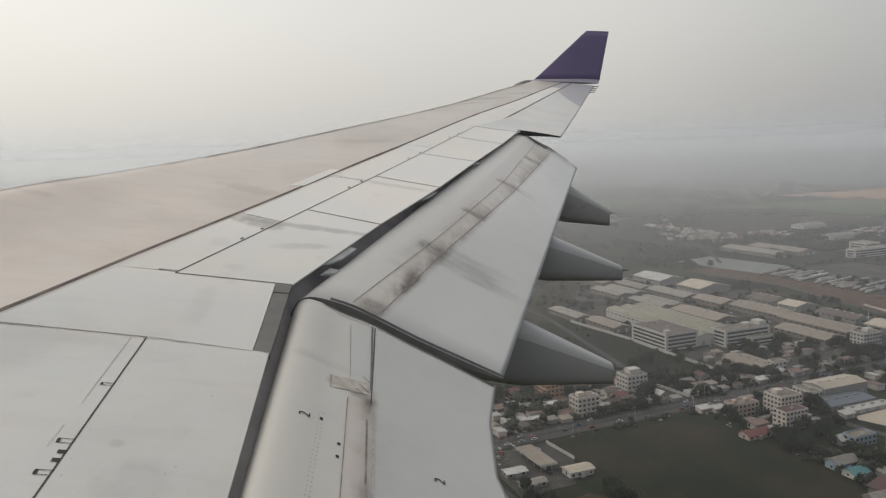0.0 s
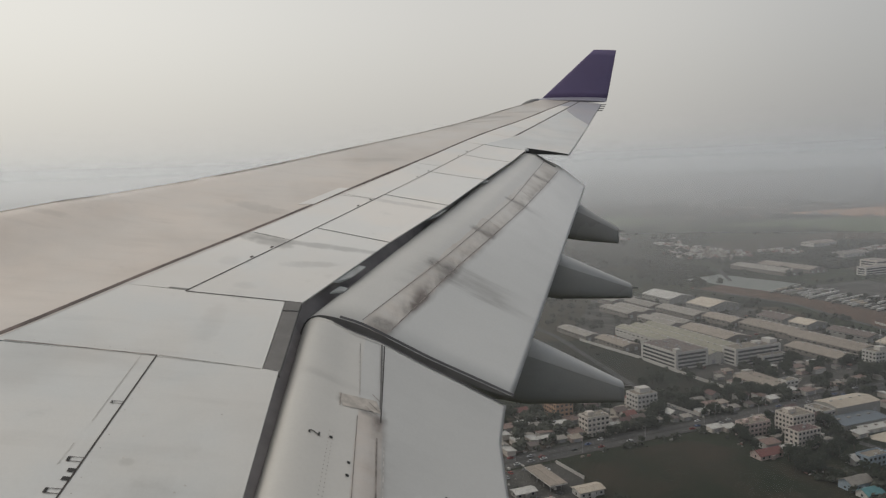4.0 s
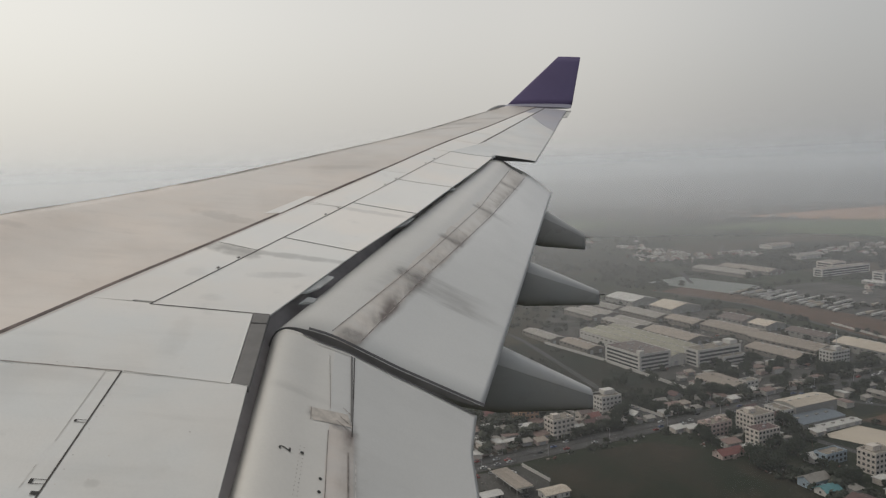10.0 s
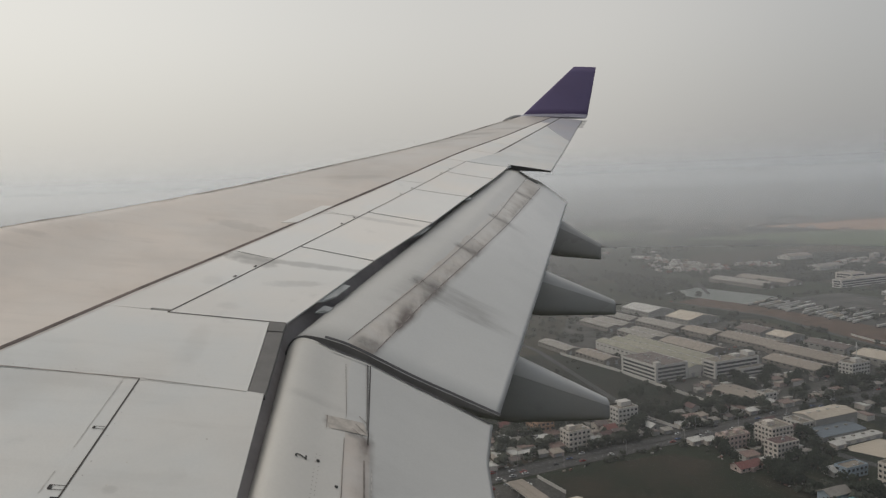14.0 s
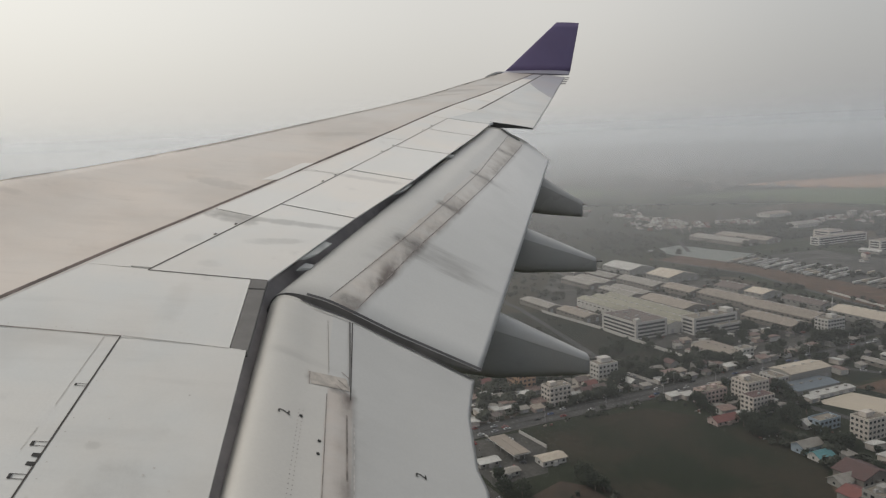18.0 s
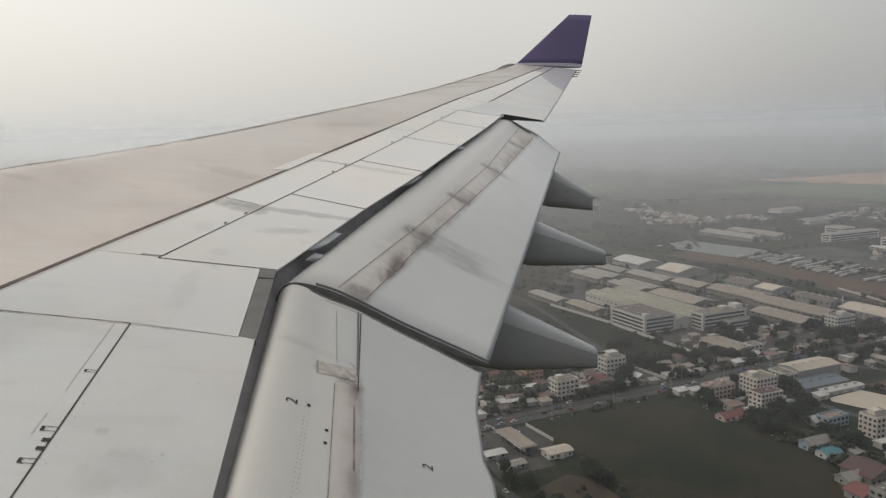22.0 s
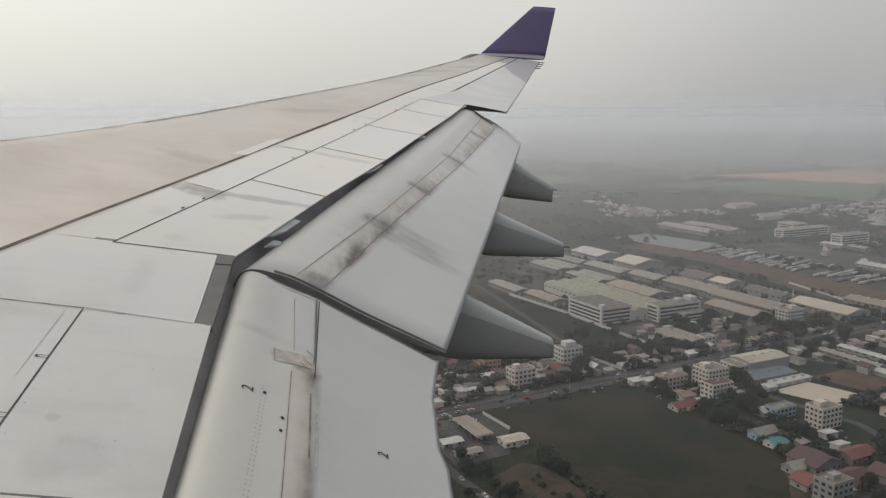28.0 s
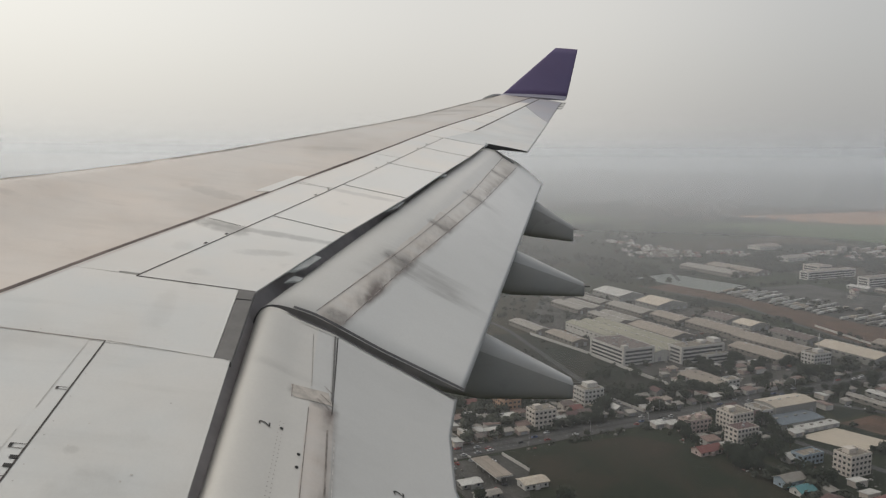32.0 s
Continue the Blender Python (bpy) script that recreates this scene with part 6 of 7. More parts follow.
def tree_kind(seed, radius, high, place, label):
    rng = random.Random(seed)
    t = thing("tree", place, label, "tree", "trees among the buildings")
    bm = bmesh.new()

    def limb(a, b, ra, rb):
        d = (b - a).normalized()
        s = d.orthogonal().normalized()
        w = d.cross(s)
        rings = [[bm.verts.new(c + (s * math.cos(k * 1.0472) + w * math.sin(k * 1.0472)) * r) for k in range(6)] for c, r in ((a, ra), (b, rb))]
        for k in range(6):
            bm.faces.new((rings[0][k], rings[0][(k + 1) % 6], rings[1][(k + 1) % 6], rings[1][k]))
    top = Vector((rng.uniform(-0.3, 0.3), rng.uniform(-0.3, 0.3), high * 0.5))
    limb(Vector((0, 0, -0.1)), top, 0.26, 0.15)
    for k in range(4):
        a = k * 1.57 + rng.uniform(-0.4, 0.4)
        limb(top * rng.uniform(0.75, 1.0), top + Vector((math.cos(a) * radius * 0.55, math.sin(a) * radius * 0.55, high * 0.25)), 0.11, 0.04)
    part("trunk", bm, M_TRUNK, t)
    vs, fs = crown_verts(rng, radius, high * 0.75, 420, 0.46, high * 0.22)
    me = bpy.data.meshes.new("crown")
    me.from_pydata(vs, [], fs)
    me.materials.append(M_LEAF)
    ob = new("crown", me)
    ob.parent = t
    return t


def clear_of_roads(u, v, gap):
    for pts in [MAIN] + list(side_roads):
        wide = (7.5 if pts is MAIN else 3.0) + gap
        for (ua, va), (ub, vb) in zip(pts, pts[1:]):
            dx, dy = ub - ua, vb - va
            f = max(0.0, min(1.0, ((u - ua) * dx + (v - va) * dy) / (dx * dx + dy * dy)))
            if math.hypot(u - ua - f * dx, v - va - f * dy) < wide:
                return False
    return True


def free(u, v, gap):
    if any(a - gap < u < c + gap and b - gap < v < d + gap for a, b, c, d in FOOT):
        return False
    return clear_of_roads(u, v, gap)


OPEN_LAND = ((-28, -180, 88, -20), (166, -100, 214, -62), (-62, -74, -28, -12), (216, -98, 256, -56), (470, 60, 560, 480), (534, 401, 612, 560))


def in_open(u, v):
    return any(a < u < c and b < v < d for a, b, c, d in OPEN_LAND)


# infill houses, built once for each colouring and then set out along the lanes
rng = random.Random(11)


def small_house(place, roof, wall, label, wu=9.0, dv=8.0, h=5.2, rise=2.0):
    t = thing("house", place, label, "house", "small houses", turn=TURN)
    part("wall", gable_body(wu, dv, h, rise, "x"), wall, t)
    gable_part("roof_plane", wu, dv, rise, h, "x", roof, t, h, 0.0, 0.6)
    for sx in (-1, 1):
        put("window", 1.3, 0.14, 1.2, sx * wu / 4, -dv / 2, 1.1 if h < 4 else 3.4, GLASS, t)
    put("window", 0.14, 1.4, 1.2, -wu / 2, 0, 1.4, GLASS, t)
    return t


kinds = ((R_RED, W_CREAM, "small house with red tile roof"), (R_GREY, W_WHITE, "small house with grey sheet roof"), (R_MAROON, W_GREY, "small house with maroon roof"),
         (R_TAN, W_WHITE, "small house with tan sheet roof"), (R_WHITE, W_GREY, "small house with white sheet roof"), (R_DARK, W_CREAM, "small house with dark brown roof"))
spots = []
zones = (((20, 14, 100, 50), 9), ((-120, -110, -84, 30), 8), ((-70, 16, 4, 110), 6), ((225, -160, 330, -66), 16), ((330, -150, 560, -16), 40), ((440, 20, 640, 95), 26),
         ((104, -260, 220, -200), 10), ((128, -150, 220, -104), 3), ((640, 40, 900, 320), 36), ((30, 300, 150, 420), 16), ((140, -30, 168, -6), 3), ((40, 58, 92, 90), 5), ((108, 18, 164, 46), 3))
for (u0, v0, u1, v1), count in zones:
    tries = 0
    made = 0
    while made < count and tries < count * 30:
        tries += 1
        u, v = rng.uniform(u0, u1), rng.uniform(v0, v1)
        if free(u, v, 5.5) and not in_open(u, v):
            FOOT.append((u - 4.5, v - 4, u + 4.5, v + 4))
            spots.append((u, v))
            made += 1
models = []
for k, (u, v) in enumerate(spots):
    j = k if k < len(kinds) else rng.choice((0, 1, 1, 2, 3, 3, 4, 5))
    if k < len(kinds):
        models.append(small_house(town(u, v), *kinds[k], h=(5.2, 3.4, 5.6, 3.2, 3.4, 5.4)[k]))
    else:
        copy_thing(models[j], Matrix.Translation(town(u, v)) @ Matrix.Rotation(TURN + rng.choice((0, 0, math.pi / 2)) + rng.uniform(-0.06, 0.06), 4, 'Z'))

# stalls, lean-tos and small workshops that crowd the roadsides


def shack(place, roof, wall, label, wu, dv, h):
    t = thing("roadside_shed", place, label, "shed", "roadside sheds", turn=TURN)
    put("wall", wu, dv, h, 0, 0, 0, wall, t)
    bm = bmesh.new()
    vs = [bm.verts.new(p) for z in (0.0, 0.12) for p in ((-wu / 2 - 0.5, -dv / 2 - 0.9, h - 0.1 + z), (wu / 2 + 0.5, -dv / 2 - 0.9, h - 0.1 + z), (wu / 2 + 0.5, dv / 2 + 0.3, h + 0.7 + z), (-wu / 2 - 0.5, dv / 2 + 0.3, h + 0.7 + z))]
    for q in ((3, 2, 1, 0), (4, 5, 6, 7), (0, 1, 5, 4), (1, 2, 6, 5), (2, 3, 7, 6), (3, 0, 4, 7)):
        bm.faces.new([vs[i] for i in q])
    part("lean_to_roof", bm, roof, t)
    put("shutter", wu * 0.6, 0.12, h * 0.75, 0, -dv / 2, 0, M_FRAME, t)
    return t


shack_kinds = ((R_GREY, W_GREY, "low roadside shed with grey lean-to roof", 7, 5, 2.8), (R_WHITE, W_CREAM, "low roadside shop with white sheet roof", 9, 6, 3.2), (R_DARK, W_GREY, "dark roofed roadside shed", 6, 5, 2.6),
               (R_RUST, W_WHITE, "roadside workshop with rusty sheet roof", 11, 7, 3.6), (R_TAN, W_PINK, "small shop with tan sheet roof", 8, 6, 3.0))
shack_models = []
for (u0, v0, u1, v1), count in (((-60, 13, 110, 24), 16), ((92, -22, 168, -8), 12), ((100, -62, 170, -36), 10), ((106, 12, 330, 32), 20), ((212, -30, 420, -4), 20), ((176, 60, 320, 104), 14), ((-110, -60, -84, 10), 8),
                                ((-60, 24, 100, 60), 20), ((86, -160, 150, -104), 3), ((40, -200, 130, -150), 3)):
    tries = made = 0
    while made < count and tries < count * 25:
        tries += 1
        u, v = rng.uniform(u0, u1), rng.uniform(v0, v1)
        if free(u, v, 4.6) and not in_open(u, v):
            FOOT.append((u - 4, v - 3, u + 4, v + 3))
            made += 1
            if len(shack_models) < 5:
                shack_models.append(shack(town(u, v), *shack_kinds[len(shack_models)]))
            else:
                copy_thing(shack_models[rng.choice((0, 0, 1, 2, 3, 4))], Matrix.Translation(town(u, v)) @ Matrix.Rotation(TURN + rng.choice((0, math.pi / 2, math.pi)) + rng.uniform(-0.1, 0.1), 4, 'Z'))

# trees between and behind the buildings
tree_spots = []
tree_zones = (((-60, 12, 8, 90), 26), ((20, 12, 110, 70), 34), ((86, -140, 128, -66), 24), ((90, -80, 170, -8), 28), ((100, 44, 168, 110), 8), ((215, 60, 330, 110), 34), ((200, -10, 330, 40), 34),
              ((104, 12, 200, 60), 36), ((-110, -140, -36, -60), 8), ((36, -230, 160, -150), 44), ((150, -200, 260, -100), 8), ((230, -140, 420, -20), 8), ((330, 20, 450, 60), 8), ((-36, -120, -26, -60), 6))
for (u0, v0, u1, v1), count in tree_zones:
    tries = made = 0
    while made < count and tries < count * 20:
        tries += 1
        u, v = rng.uniform(min(u0, u1), max(u0, u1)), rng.uniform(min(v0, v1), max(v0, v1))
        if free(u, v, 1.8) and not in_open(u, v):
            tree_spots.append((u, v))
            made += 1
tree_models = []
for k, (u, v) in enumerate(tree_spots):
    if k < 4:
        tree_models.append(tree_kind(40 + k, (3.6, 4.4, 2.8, 5.0)[k], (8.0, 9.5, 7.0, 8.5)[k], town(u, v), "dark green leafy tree with an uneven crown"))
    else:
        s = rng.uniform(0.7, 1.25)
        ob = copy_thing(tree_models[rng.randrange(4)], Matrix.Translation(town(u, v)) @ Matrix.Rotation(rng.uniform(0, 6.28), 4, 'Z'))
        ob.scale = (s, s, s * rng.uniform(0.85, 1.15))


def joined(name, verts, faces, material, label, category):
    me = bpy.data.meshes.new(name)
    me.from_pydata(verts, [], faces)
    me.materials.append(material)
    return tagged(new(name, me), label, category, kind="stuff")


def on_open_far_land(u, v):
    """Whether a place lies on one of the far meadows, sand strips, ponds or yards."""
    for name, c in LOTS:
        if name in ("meadow", "sand_strip", "pond", "lorry_yard", "brownfield"):
            odd = False
            for (ua, va), (ub, vb) in zip(c, list(c[1:]) + [c[0]]):
                if (va > v) != (vb > v) and u < ua + (ub - ua) * (v - va) / (vb - va):
                    odd = not odd
            if odd:
                return True
    return False


def scatter_woods(name, zones_, size, label, seed):
    """Scrub and far woods: low clumps of leaves without number."""
    r = random.Random(seed)
    base = [crown_verts(random.Random(70 + k), 3.2, 5.0, 34, 1.25, 0.2) for k in range(5)]
    vs, fs = [], []
    for (u0, v0, u1, v1), count, s0 in zones_:
        for _ in range(count):
            u, v = r.uniform(u0, u1), r.uniform(v0, v1)
            if noise.noise((u * 0.013, v * 0.013, seed)) < -0.05 or not free(u, v, 1.0) or in_open(u, v) or (u > 600 and on_open_far_land(u, v)):
                continue
            bv, bf = base[r.randrange(5)]
            s, a = s0 * r.uniform(0.6, 1.3), r.uniform(0, 6.28)
            ca, sa = math.cos(a) * s, math.sin(a) * s
            o = town(u, v)
            i = len(vs)
            vs += [(o.x + p.x * ca - p.y * sa, o.y + p.x * sa + p.y * ca, p.z * s) for p in bv]
            fs += [tuple(i + q for q in f) for f in bf]
    joined(name, vs, fs, M_SCRUB, label, "trees")


scatter_woods("scrub", (((-130, -200, 340, 60), 520, 0.5), ((-70, 10, 330, 60), 260, 0.8), ((86, -200, 260, -60), 260, 0.8), ((60, 50, 170, 320), 110, 0.6), ((215, 55, 320, 104), 200, 1.0), ((-60, 60, 100, 500), 380, 0.9), ((170, 30, 470, 480), 420, 0.7), ((-60, -14, 330, 34), 240, 0.6), ((90, -70, 170, -8), 90, 0.7), ((240, -220, 480, -10), 380, 0.8), ((-36, -200, -22, -50), 60, 0.6), ((36, -215, 140, -150), 420, 1.1), ((86, -160, 220, -100), 260, 1.1), ((60, -150, 150, -66), 90, 0.7), ((104, 12, 330, 60), 260, 1.1), ((20, 12, 110, 70), 140, 1.1), ((-60, 12, 8, 90), 200, 1.3), ((330, 16, 640, 100), 260, 1.1), ((168, 100, 430, 440), 260, 0.9)),
              1.0, "dusty dark scrub between the plots", 3)
scatter_woods("woods", (((180, 480, 700, 1150), 1500, 1.5), ((440, -100, 1000, 420), 900, 1.1), ((620, 560, 760, 720), 200, 1.3), ((765, 500, 860, 640), 320, 1.5), ((940, 330, 1010, 620), 200, 1.4), ((780, 480, 1100, 720), 500, 1.4), ((900, 300, 1700, 700), 700, 1.6), ((600, 1000, 1400, 2000), 700, 2.0), ((1300, 1000, 2600, 2400), 1000, 2.4), ((500, 2200, 2600, 3900), 900, 3.4), ((2200, -400, 3900, 2400), 900, 3.4), ((560, -100, 1000, 420), 500, 1.2), ((150, 760, 760, 1500), 500, 1.8)),
              1.0, "far dark woods fading into haze", 5)


def far_roofs(name, zones_, label, material, seed, row=True):
    """Far rows of small roofs, too many to count."""
    r = random.Random(seed)
    vs, fs = [], []
    for (u0, v0, u1, v1), count, (w, d, h) in zones_:
        for k in range(count):
            u, v = r.uniform(u0, u1), r.uniform(v0, v1)
            if row:
                v = v0 + round((v - v0) / 30) * 30 + r.uniform(-2, 2)
                u = u0 + round((u - u0) / 11) * 11 + r.uniform(-1, 1)
            if noise.noise((u * 0.006, v * 0.006, seed)) < -0.1 or on_open_far_land(u, v):
                continue
            i = len(vs)
            ww, dd, hh = w * r.uniform(0.7, 1.3) / 2, d * r.uniform(0.7, 1.3) / 2, h * r.uniform(0.7, 1.5)
            for x, y, z in ((-ww, -dd, 0), (ww, -dd, 0), (ww, dd, 0), (-ww, dd, 0), (-ww, -dd, hh), (ww, -dd, hh), (ww, dd, hh), (-ww, dd, hh), (-ww, 0, hh + 1.5), (ww, 0, hh + 1.5)):
                vs.append(town(u + x, v + y, z))
            fs += [(i, i + 1, i + 5, i + 4), (i + 1, i + 2, i + 6, i + 9, i + 5), (i + 2, i + 3, i + 7, i + 6), (i + 3, i, i + 4, i + 8, i + 7), (i + 4, i + 5, i + 9, i + 8), (i + 7, i + 8, i + 9, i + 6)]
    joined(name, vs, fs, material, label, "houses")


def roofs_mix():
    m, n, l, b = nodes_of("mixed_far_roofs")
    geo = n.new("ShaderNodeNewGeometry")
    ramp = n.new("ShaderNodeValToRGB")
    ramp.color_ramp.interpolation = 'CONSTANT'
    for k, (place, colour) in enumerate(((0.0, (0.30, 0.285, 0.265)), (0.3, (0.18, 0.165, 0.15)), (0.5, (0.17, 0.085, 0.07)), (0.65, (0.38, 0.365, 0.345)), (0.85, (0.24, 0.205, 0.17)))):
        e = ramp.color_ramp.elements.new(place) if 0 < k < 4 else ramp.color_ramp.elements[0 if k == 0 else -1]
        e.position, e.color = place, (*colour, 1)
    l.new(geo.outputs["Random Per Island"], ramp.inputs[0])
    l.new(ramp.outputs[0], b.inputs["Base Color"])
    b.inputs["Roughness"].default_value = 0.7
    return m


M_MIX = roofs_mix()
far_roofs("far_terraces", (((690, 690, 830, 1500), 760, (5.5, 9, 3)), ((860, 700, 920, 1100), 160, (5.5, 9, 3)),), "far rows of small pale terraced houses", M_MIX, 21)
far_roofs("far_town", (((980, 430, 1500, 700), 260, (14, 10, 5)), ((1700, 900, 3300, 2700), 1500, (22, 16, 7)), ((1250, 1400, 2200, 2400), 500, (18, 14, 6)), ((600, 1600, 1600, 2900), 500, (20, 14, 6)),
                       ((500, -260, 900, 40), 300, (11, 9, 5)), ((900, -200, 1800, 380), 600, (15, 12, 6)), ((100, 900, 600, 1700), 160, (14, 10, 5)),
                       ((600, 2300, 2600, 4300), 1500, (34, 18, 9)), ((2200, -600, 4200, 2600), 1500, (34, 18, 9))), "far low town of mixed roofs in haze", M_MIX, 22, False)

# crates, containers and heaps in the yards and along the roads, too many to count
r5 = random.Random(55)
vs, fs = [], []
for (u0, v0, u1, v1), count, big in (((168, 34, 430, 300), 300, 3.6), ((-70, -14, 330, 36), 170, 2.2), ((-76, -74, -28, -12), 40, 2.0), ((86, -60, 170, -8), 60, 2.0), ((40, -200, 150, -60), 70, 1.8), ((440, 20, 640, 100), 80, 4.0)):
    for _ in range(count):
        u, v = r5.uniform(u0, u1), r5.uniform(v0, v1)
        if not free(u, v, 1.5) or in_open(u, v):
            continue
        w, d, h, a = big * r5.uniform(0.35, 1.2), big * r5.uniform(0.3, 0.6), big * r5.uniform(0.2, 0.55), r5.choice((0, math.pi / 2)) + r5.uniform(-0.15, 0.15)
        ca, sa = math.cos(a), math.sin(a)
        i = len(vs)
        for z in (0.05, h):
            for x, y in ((-w, -d), (w, -d), (w, d), (-w, d)):
                vs.append(town(u + (x * ca - y * sa) / 2, v + (x * sa + y * ca) / 2, z))
        fs += [tuple(i + k for k in q) for q in ((4, 5, 6, 7), (0, 1, 5, 4), (1, 2, 6, 5), (2, 3, 7, 6), (3, 0, 4, 7))]
joined("yard_clutter", vs, fs, M_MIX, "crates, containers and heaps standing in the yards", "clutter")


# ---- vehicles ----
def car_paint(name, base):
    m, n, l, b = nodes_of(name)
    v = coords(n, l)
    l.new(mixed(n, l, noise_of(n, l, v, 2.0, 3), base, tuple(c * 0.8 for c in base)), b.inputs["Base Color"])
    b.inputs["Roughness"].default_value, b.inputs["Metallic"].default_value = 0.35, 0.2
    return m


def wheel_mesh(r, w):
    bm = bmesh.new()
    bmesh.ops.create_cone(bm, cap_ends=True, segments=12, radius1=r, radius2=r, depth=w)
    bmesh.ops.rotate(bm, verts=bm.verts[:], cent=(0, 0, 0), matrix=Matrix.Rotation(math.pi / 2, 3, 'X'))
    me = bpy.data.meshes.new("wheel")
    bm.to_mesh(me)
    bm.free()
    me.materials.append(M_TYRE)
    return me


WHEEL, BIG_WHEEL = wheel_mesh(0.32, 0.2), wheel_mesh(0.5, 0.3)


def loft_x(sections):
    """A closed hull from sections along x: x, half width at the sill, half width at the top, bottom, top."""
    bm = bmesh.new()
    rings = [[bm.verts.new(p) for p in ((x, -ws, z0), (x, ws, z0), (x, ws, (z0 + z1) / 2), (x, wt, z1), (x, -wt, z1), (x, -ws, (z0 + z1) / 2))] for x, ws, wt, z0, z1 in sections]
    for a, b in zip(rings, rings[1:]):
        for k in range(6):
            bm.faces.new((a[k], b[k], b[(k + 1) % 6], a[(k + 1) % 6]))
    bm.faces.new(rings[0])
    bm.faces.new(rings[-1][::-1])
    bmesh.ops.recalc_face_normals(bm, faces=bm.faces[:])
    return bm


def car(place, paint, label, pickup=False):
    t = thing("pickup_truck" if pickup else "car", place, label, "car", "cars on the roads")
    part("body", loft_x(((-2.15, 0.72, 0.68, 0.35, 0.80), (-1.9, 0.86, 0.80, 0.25, 0.95), (0.9, 0.87, 0.82, 0.25, 0.95), (1.7, 0.84, 0.78, 0.25, 0.88), (2.15, 0.7, 0.66, 0.32, 0.68))), paint, t)
    cab = ((-0.6, 0.74, 0.60, 0.93, 1.0), (-0.35, 0.74, 0.60, 0.93, 1.5), (0.7, 0.74, 0.60, 0.93, 1.5), (1.15, 0.74, 0.60, 0.93, 1.0)) if pickup else \
        ((-1.75, 0.74, 0.60, 0.93, 1.0), (-1.15, 0.74, 0.60, 0.93, 1.46), (0.35, 0.74, 0.60, 0.93, 1.46), (1.05, 0.74, 0.60, 0.93, 1.0))
    part("cabin_glass", loft_x(cab), GLASS, t)
    put("roof_panel", 1.4 if not pickup else 1.0, 1.2, 0.05, -0.4 if not pickup else 0.15, 0, 1.45, paint, t)
    for sx in (-1.3, 1.35):
        for sy in (-0.8, 0.8):
            w = new("wheel", WHEEL)
            w.location, w.parent = (sx, sy, 0.32), t
            put("rim", 0.34, 0.04, 0.34, 0, math.copysign(0.10, sy), -0.17, M_FRAME, w)
    return t


paints = [car_paint("white_car_paint", (0.62, 0.62, 0.61)), car_paint("silver_car_paint", (0.38, 0.39, 0.40)), car_paint("black_car_paint", (0.03, 0.03, 0.035)),
          car_paint("red_car_paint", (0.28, 0.04, 0.035)), car_paint("blue_car_paint", (0.06, 0.10, 0.22))]
car_labels = ("white car with dark windows", "silver car with dark windows", "black car with dark windows", "red car with dark windows", "blue pickup truck with dark windows")
road_u, road_v = [p[0] for p in MAIN], [p[1] for p in MAIN]
places = []
for k in range(46):
    u = rng.uniform(-110, 420)
    lane = rng.choice((-5.6, -2.2, 2.2, 5.6))
    places.append((u, float(np.interp(u, road_u, road_v)) + lane, 0.12, 0.0 if lane < 0 else math.pi))
for k in range(22):
    places.append((rng.uniform(-74, -32), rng.uniform(-70, -54) if k % 2 else rng.uniform(-22, -14), 0.08, rng.uniform(0, 6.28)))
for pts in side_roads[:5]:
    for k in range(6):
        i = rng.randrange(len(pts) - 1)
        f = rng.random()
        (ua, va), (ub, vb) = pts[i], pts[i + 1]
        places.append((ua + (ub - ua) * f, va + (vb - va) * f, 0.11, math.atan2(vb - va, ub - ua)))
car_models = []
used = []
for u, v, z, a in places:
    if any(abs(u - p) < 5.5 and abs(v - q) < 2.4 for p, q in used) or any(x0 - 1 < u < x1 + 1 and y0 - 1 < v < y1 + 1 for x0, y0, x1, y1 in FOOT):
        continue
    used.append((u, v))
    m = Matrix.Translation(town(u, v, z)) @ Matrix.Rotation(TURN + a, 4, 'Z')
    k = len(used) - 1
    if k < 5:
        ob = car(town(u, v, z), paints[k], car_labels[k], k == 4)
        ob.rotation_euler = (0, 0, TURN + a)
        car_models.append(ob)
    else:
        copy_thing(car_models[rng.choice((0, 0, 0, 1, 1, 2, 2, 3, 4))], m)


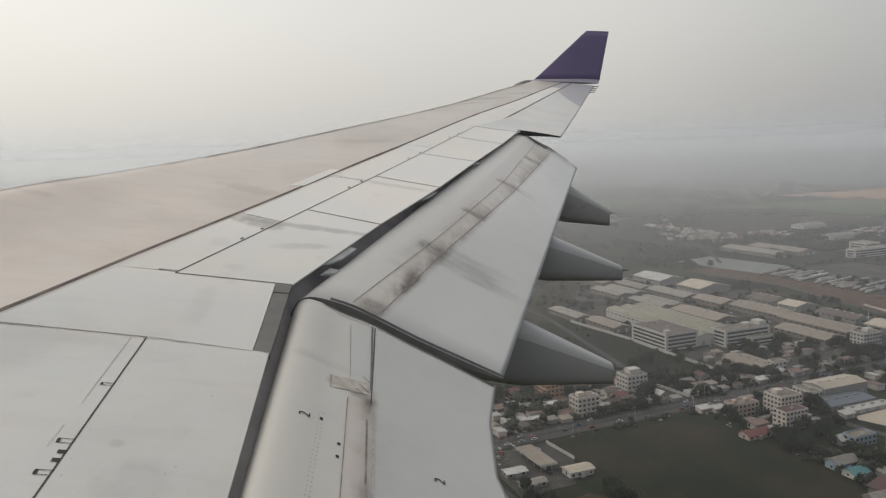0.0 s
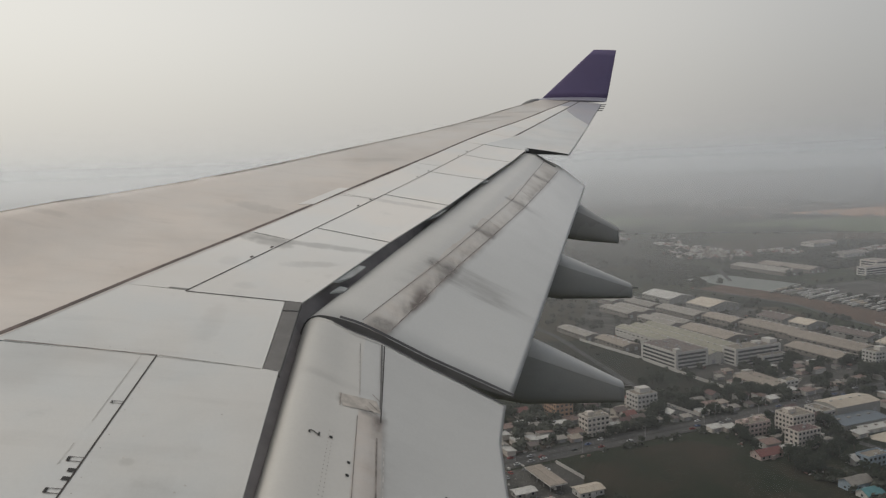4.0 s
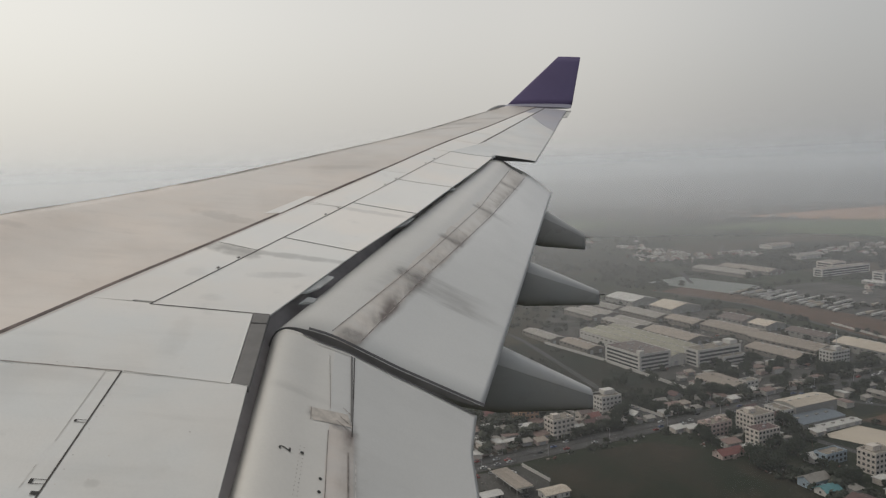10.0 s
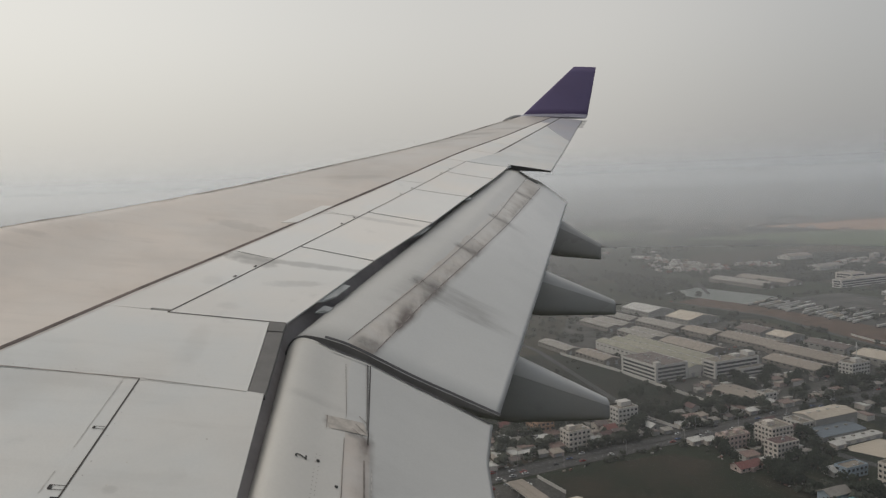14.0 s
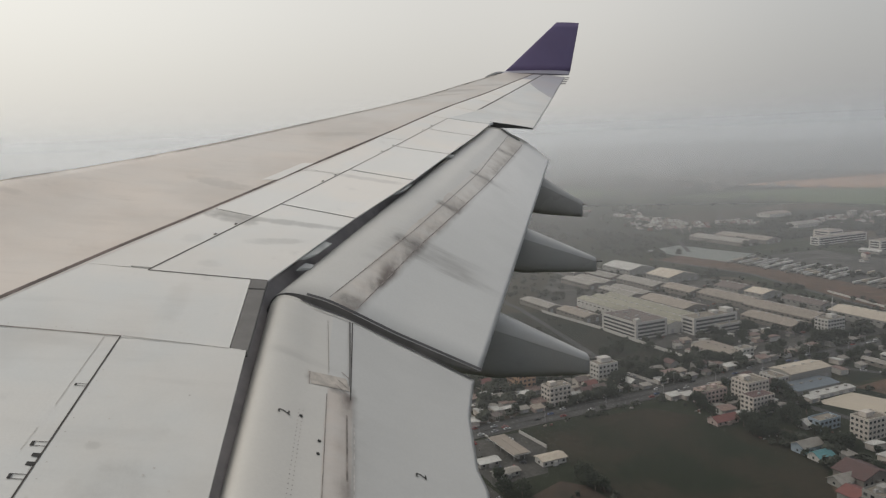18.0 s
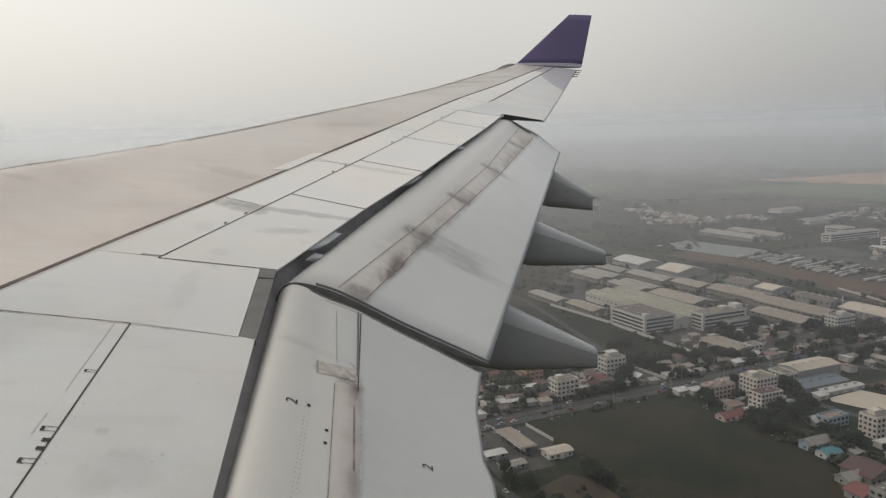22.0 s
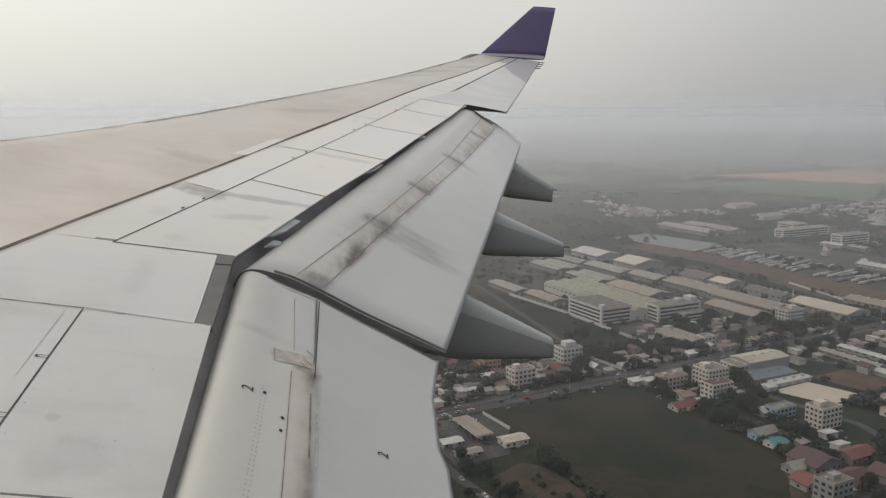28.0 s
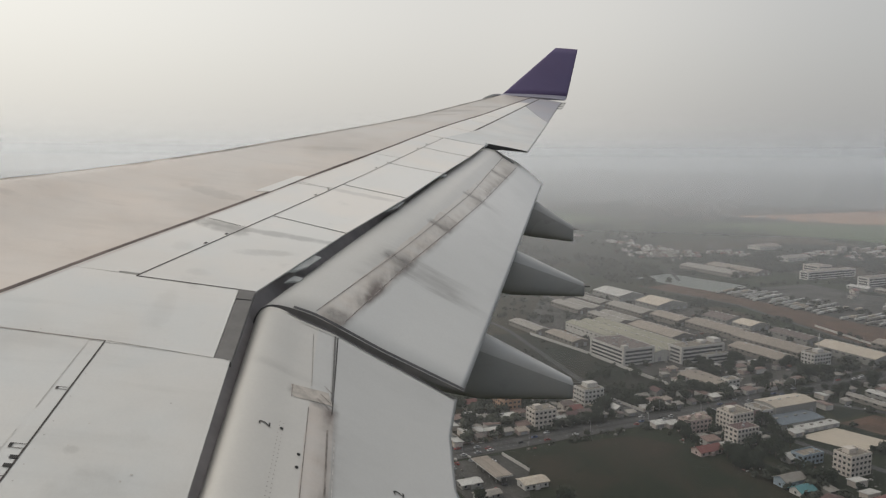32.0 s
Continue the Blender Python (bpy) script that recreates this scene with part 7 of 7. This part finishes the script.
def trailer(place, cover, label):
    t = thing("lorry_trailer", place, label, "trailer", "trailers in the yard")
    put("cargo_box", 13.6, 2.5, 2.3, 0, 0, 1.2, cover, t)
    put("chassis", 13.0, 1.0, 0.3, 0, 0, 0.9, M_FRAME, t)
    for sx in (-4.2, 4.6):
        put("axle", 1.9, 2.3, 0.9, sx, 0, 0, M_TYRE, t)
    return t


tm = []
for c_ in range(24):
    slant = radians(rng.uniform(2, 14))
    v0, first = 140 + 10.8 * c_ + rng.uniform(-1.5, 1.5), 538 + 5.0 * math.sin(c_ * 2.1)
    for r_ in range(5):
        u, v = first + 14.4 * r_ * math.cos(slant) + rng.uniform(-0.3, 0.3), v0 + 14.4 * r_ * math.sin(slant) + rng.uniform(-0.3, 0.3)
        if rng.random() < 0.07 or 196 < v < 222 or (r_ > 3 and (c_ % 3 == 0 or v < 170)) or noise.noise((u * 0.03, v * 0.03, 4)) < -0.42:
            continue
        a = TURN + slant + rng.uniform(-0.02, 0.02)
        if len(tm) < 3:
            ob = trailer(town(u, v, 0.08), (R_WHITE, R_GREY, R_CREAM)[len(tm)], ("white lorry trailer parked in a row", "grey lorry trailer parked in a row", "cream lorry trailer parked in a row")[len(tm)])
            ob.rotation_euler = (0, 0, a)
            tm.append(ob)
        else:
            copy_thing(tm[rng.choice((0, 0, 0, 1, 2))], Matrix.Translation(town(u, v, 0.08)) @ Matrix.Rotation(a, 4, 'Z'))

# street lamps along the main road
lamp = None
for k in range(26):
    u = -150 + 24 * k
    v = float(np.interp(u, road_u, road_v)) + (8.6 if k % 2 else -8.6)
    a = TURN + (math.pi if k % 2 else 0.0)
    if lamp is None:
        lamp = thing("street_lamp", town(u, v, 0.27), "grey street lamp on a tall pole", "street lamp", "street lamps", turn=a)
        put("pole", 0.16, 0.16, 9.0, 0, 0, 0, M_FRAME, lamp)
        put("arm", 0.10, 2.2, 0.10, 0, 1.0, 8.9, M_FRAME, lamp)
        put("lamp_head", 0.3, 0.8, 0.16, 0, 2.2, 8.86, W_GREY, lamp)
    else:
        copy_thing(lamp, Matrix.Translation(town(u, v, 0.27)) @ Matrix.Rotation(a, 4, 'Z'))
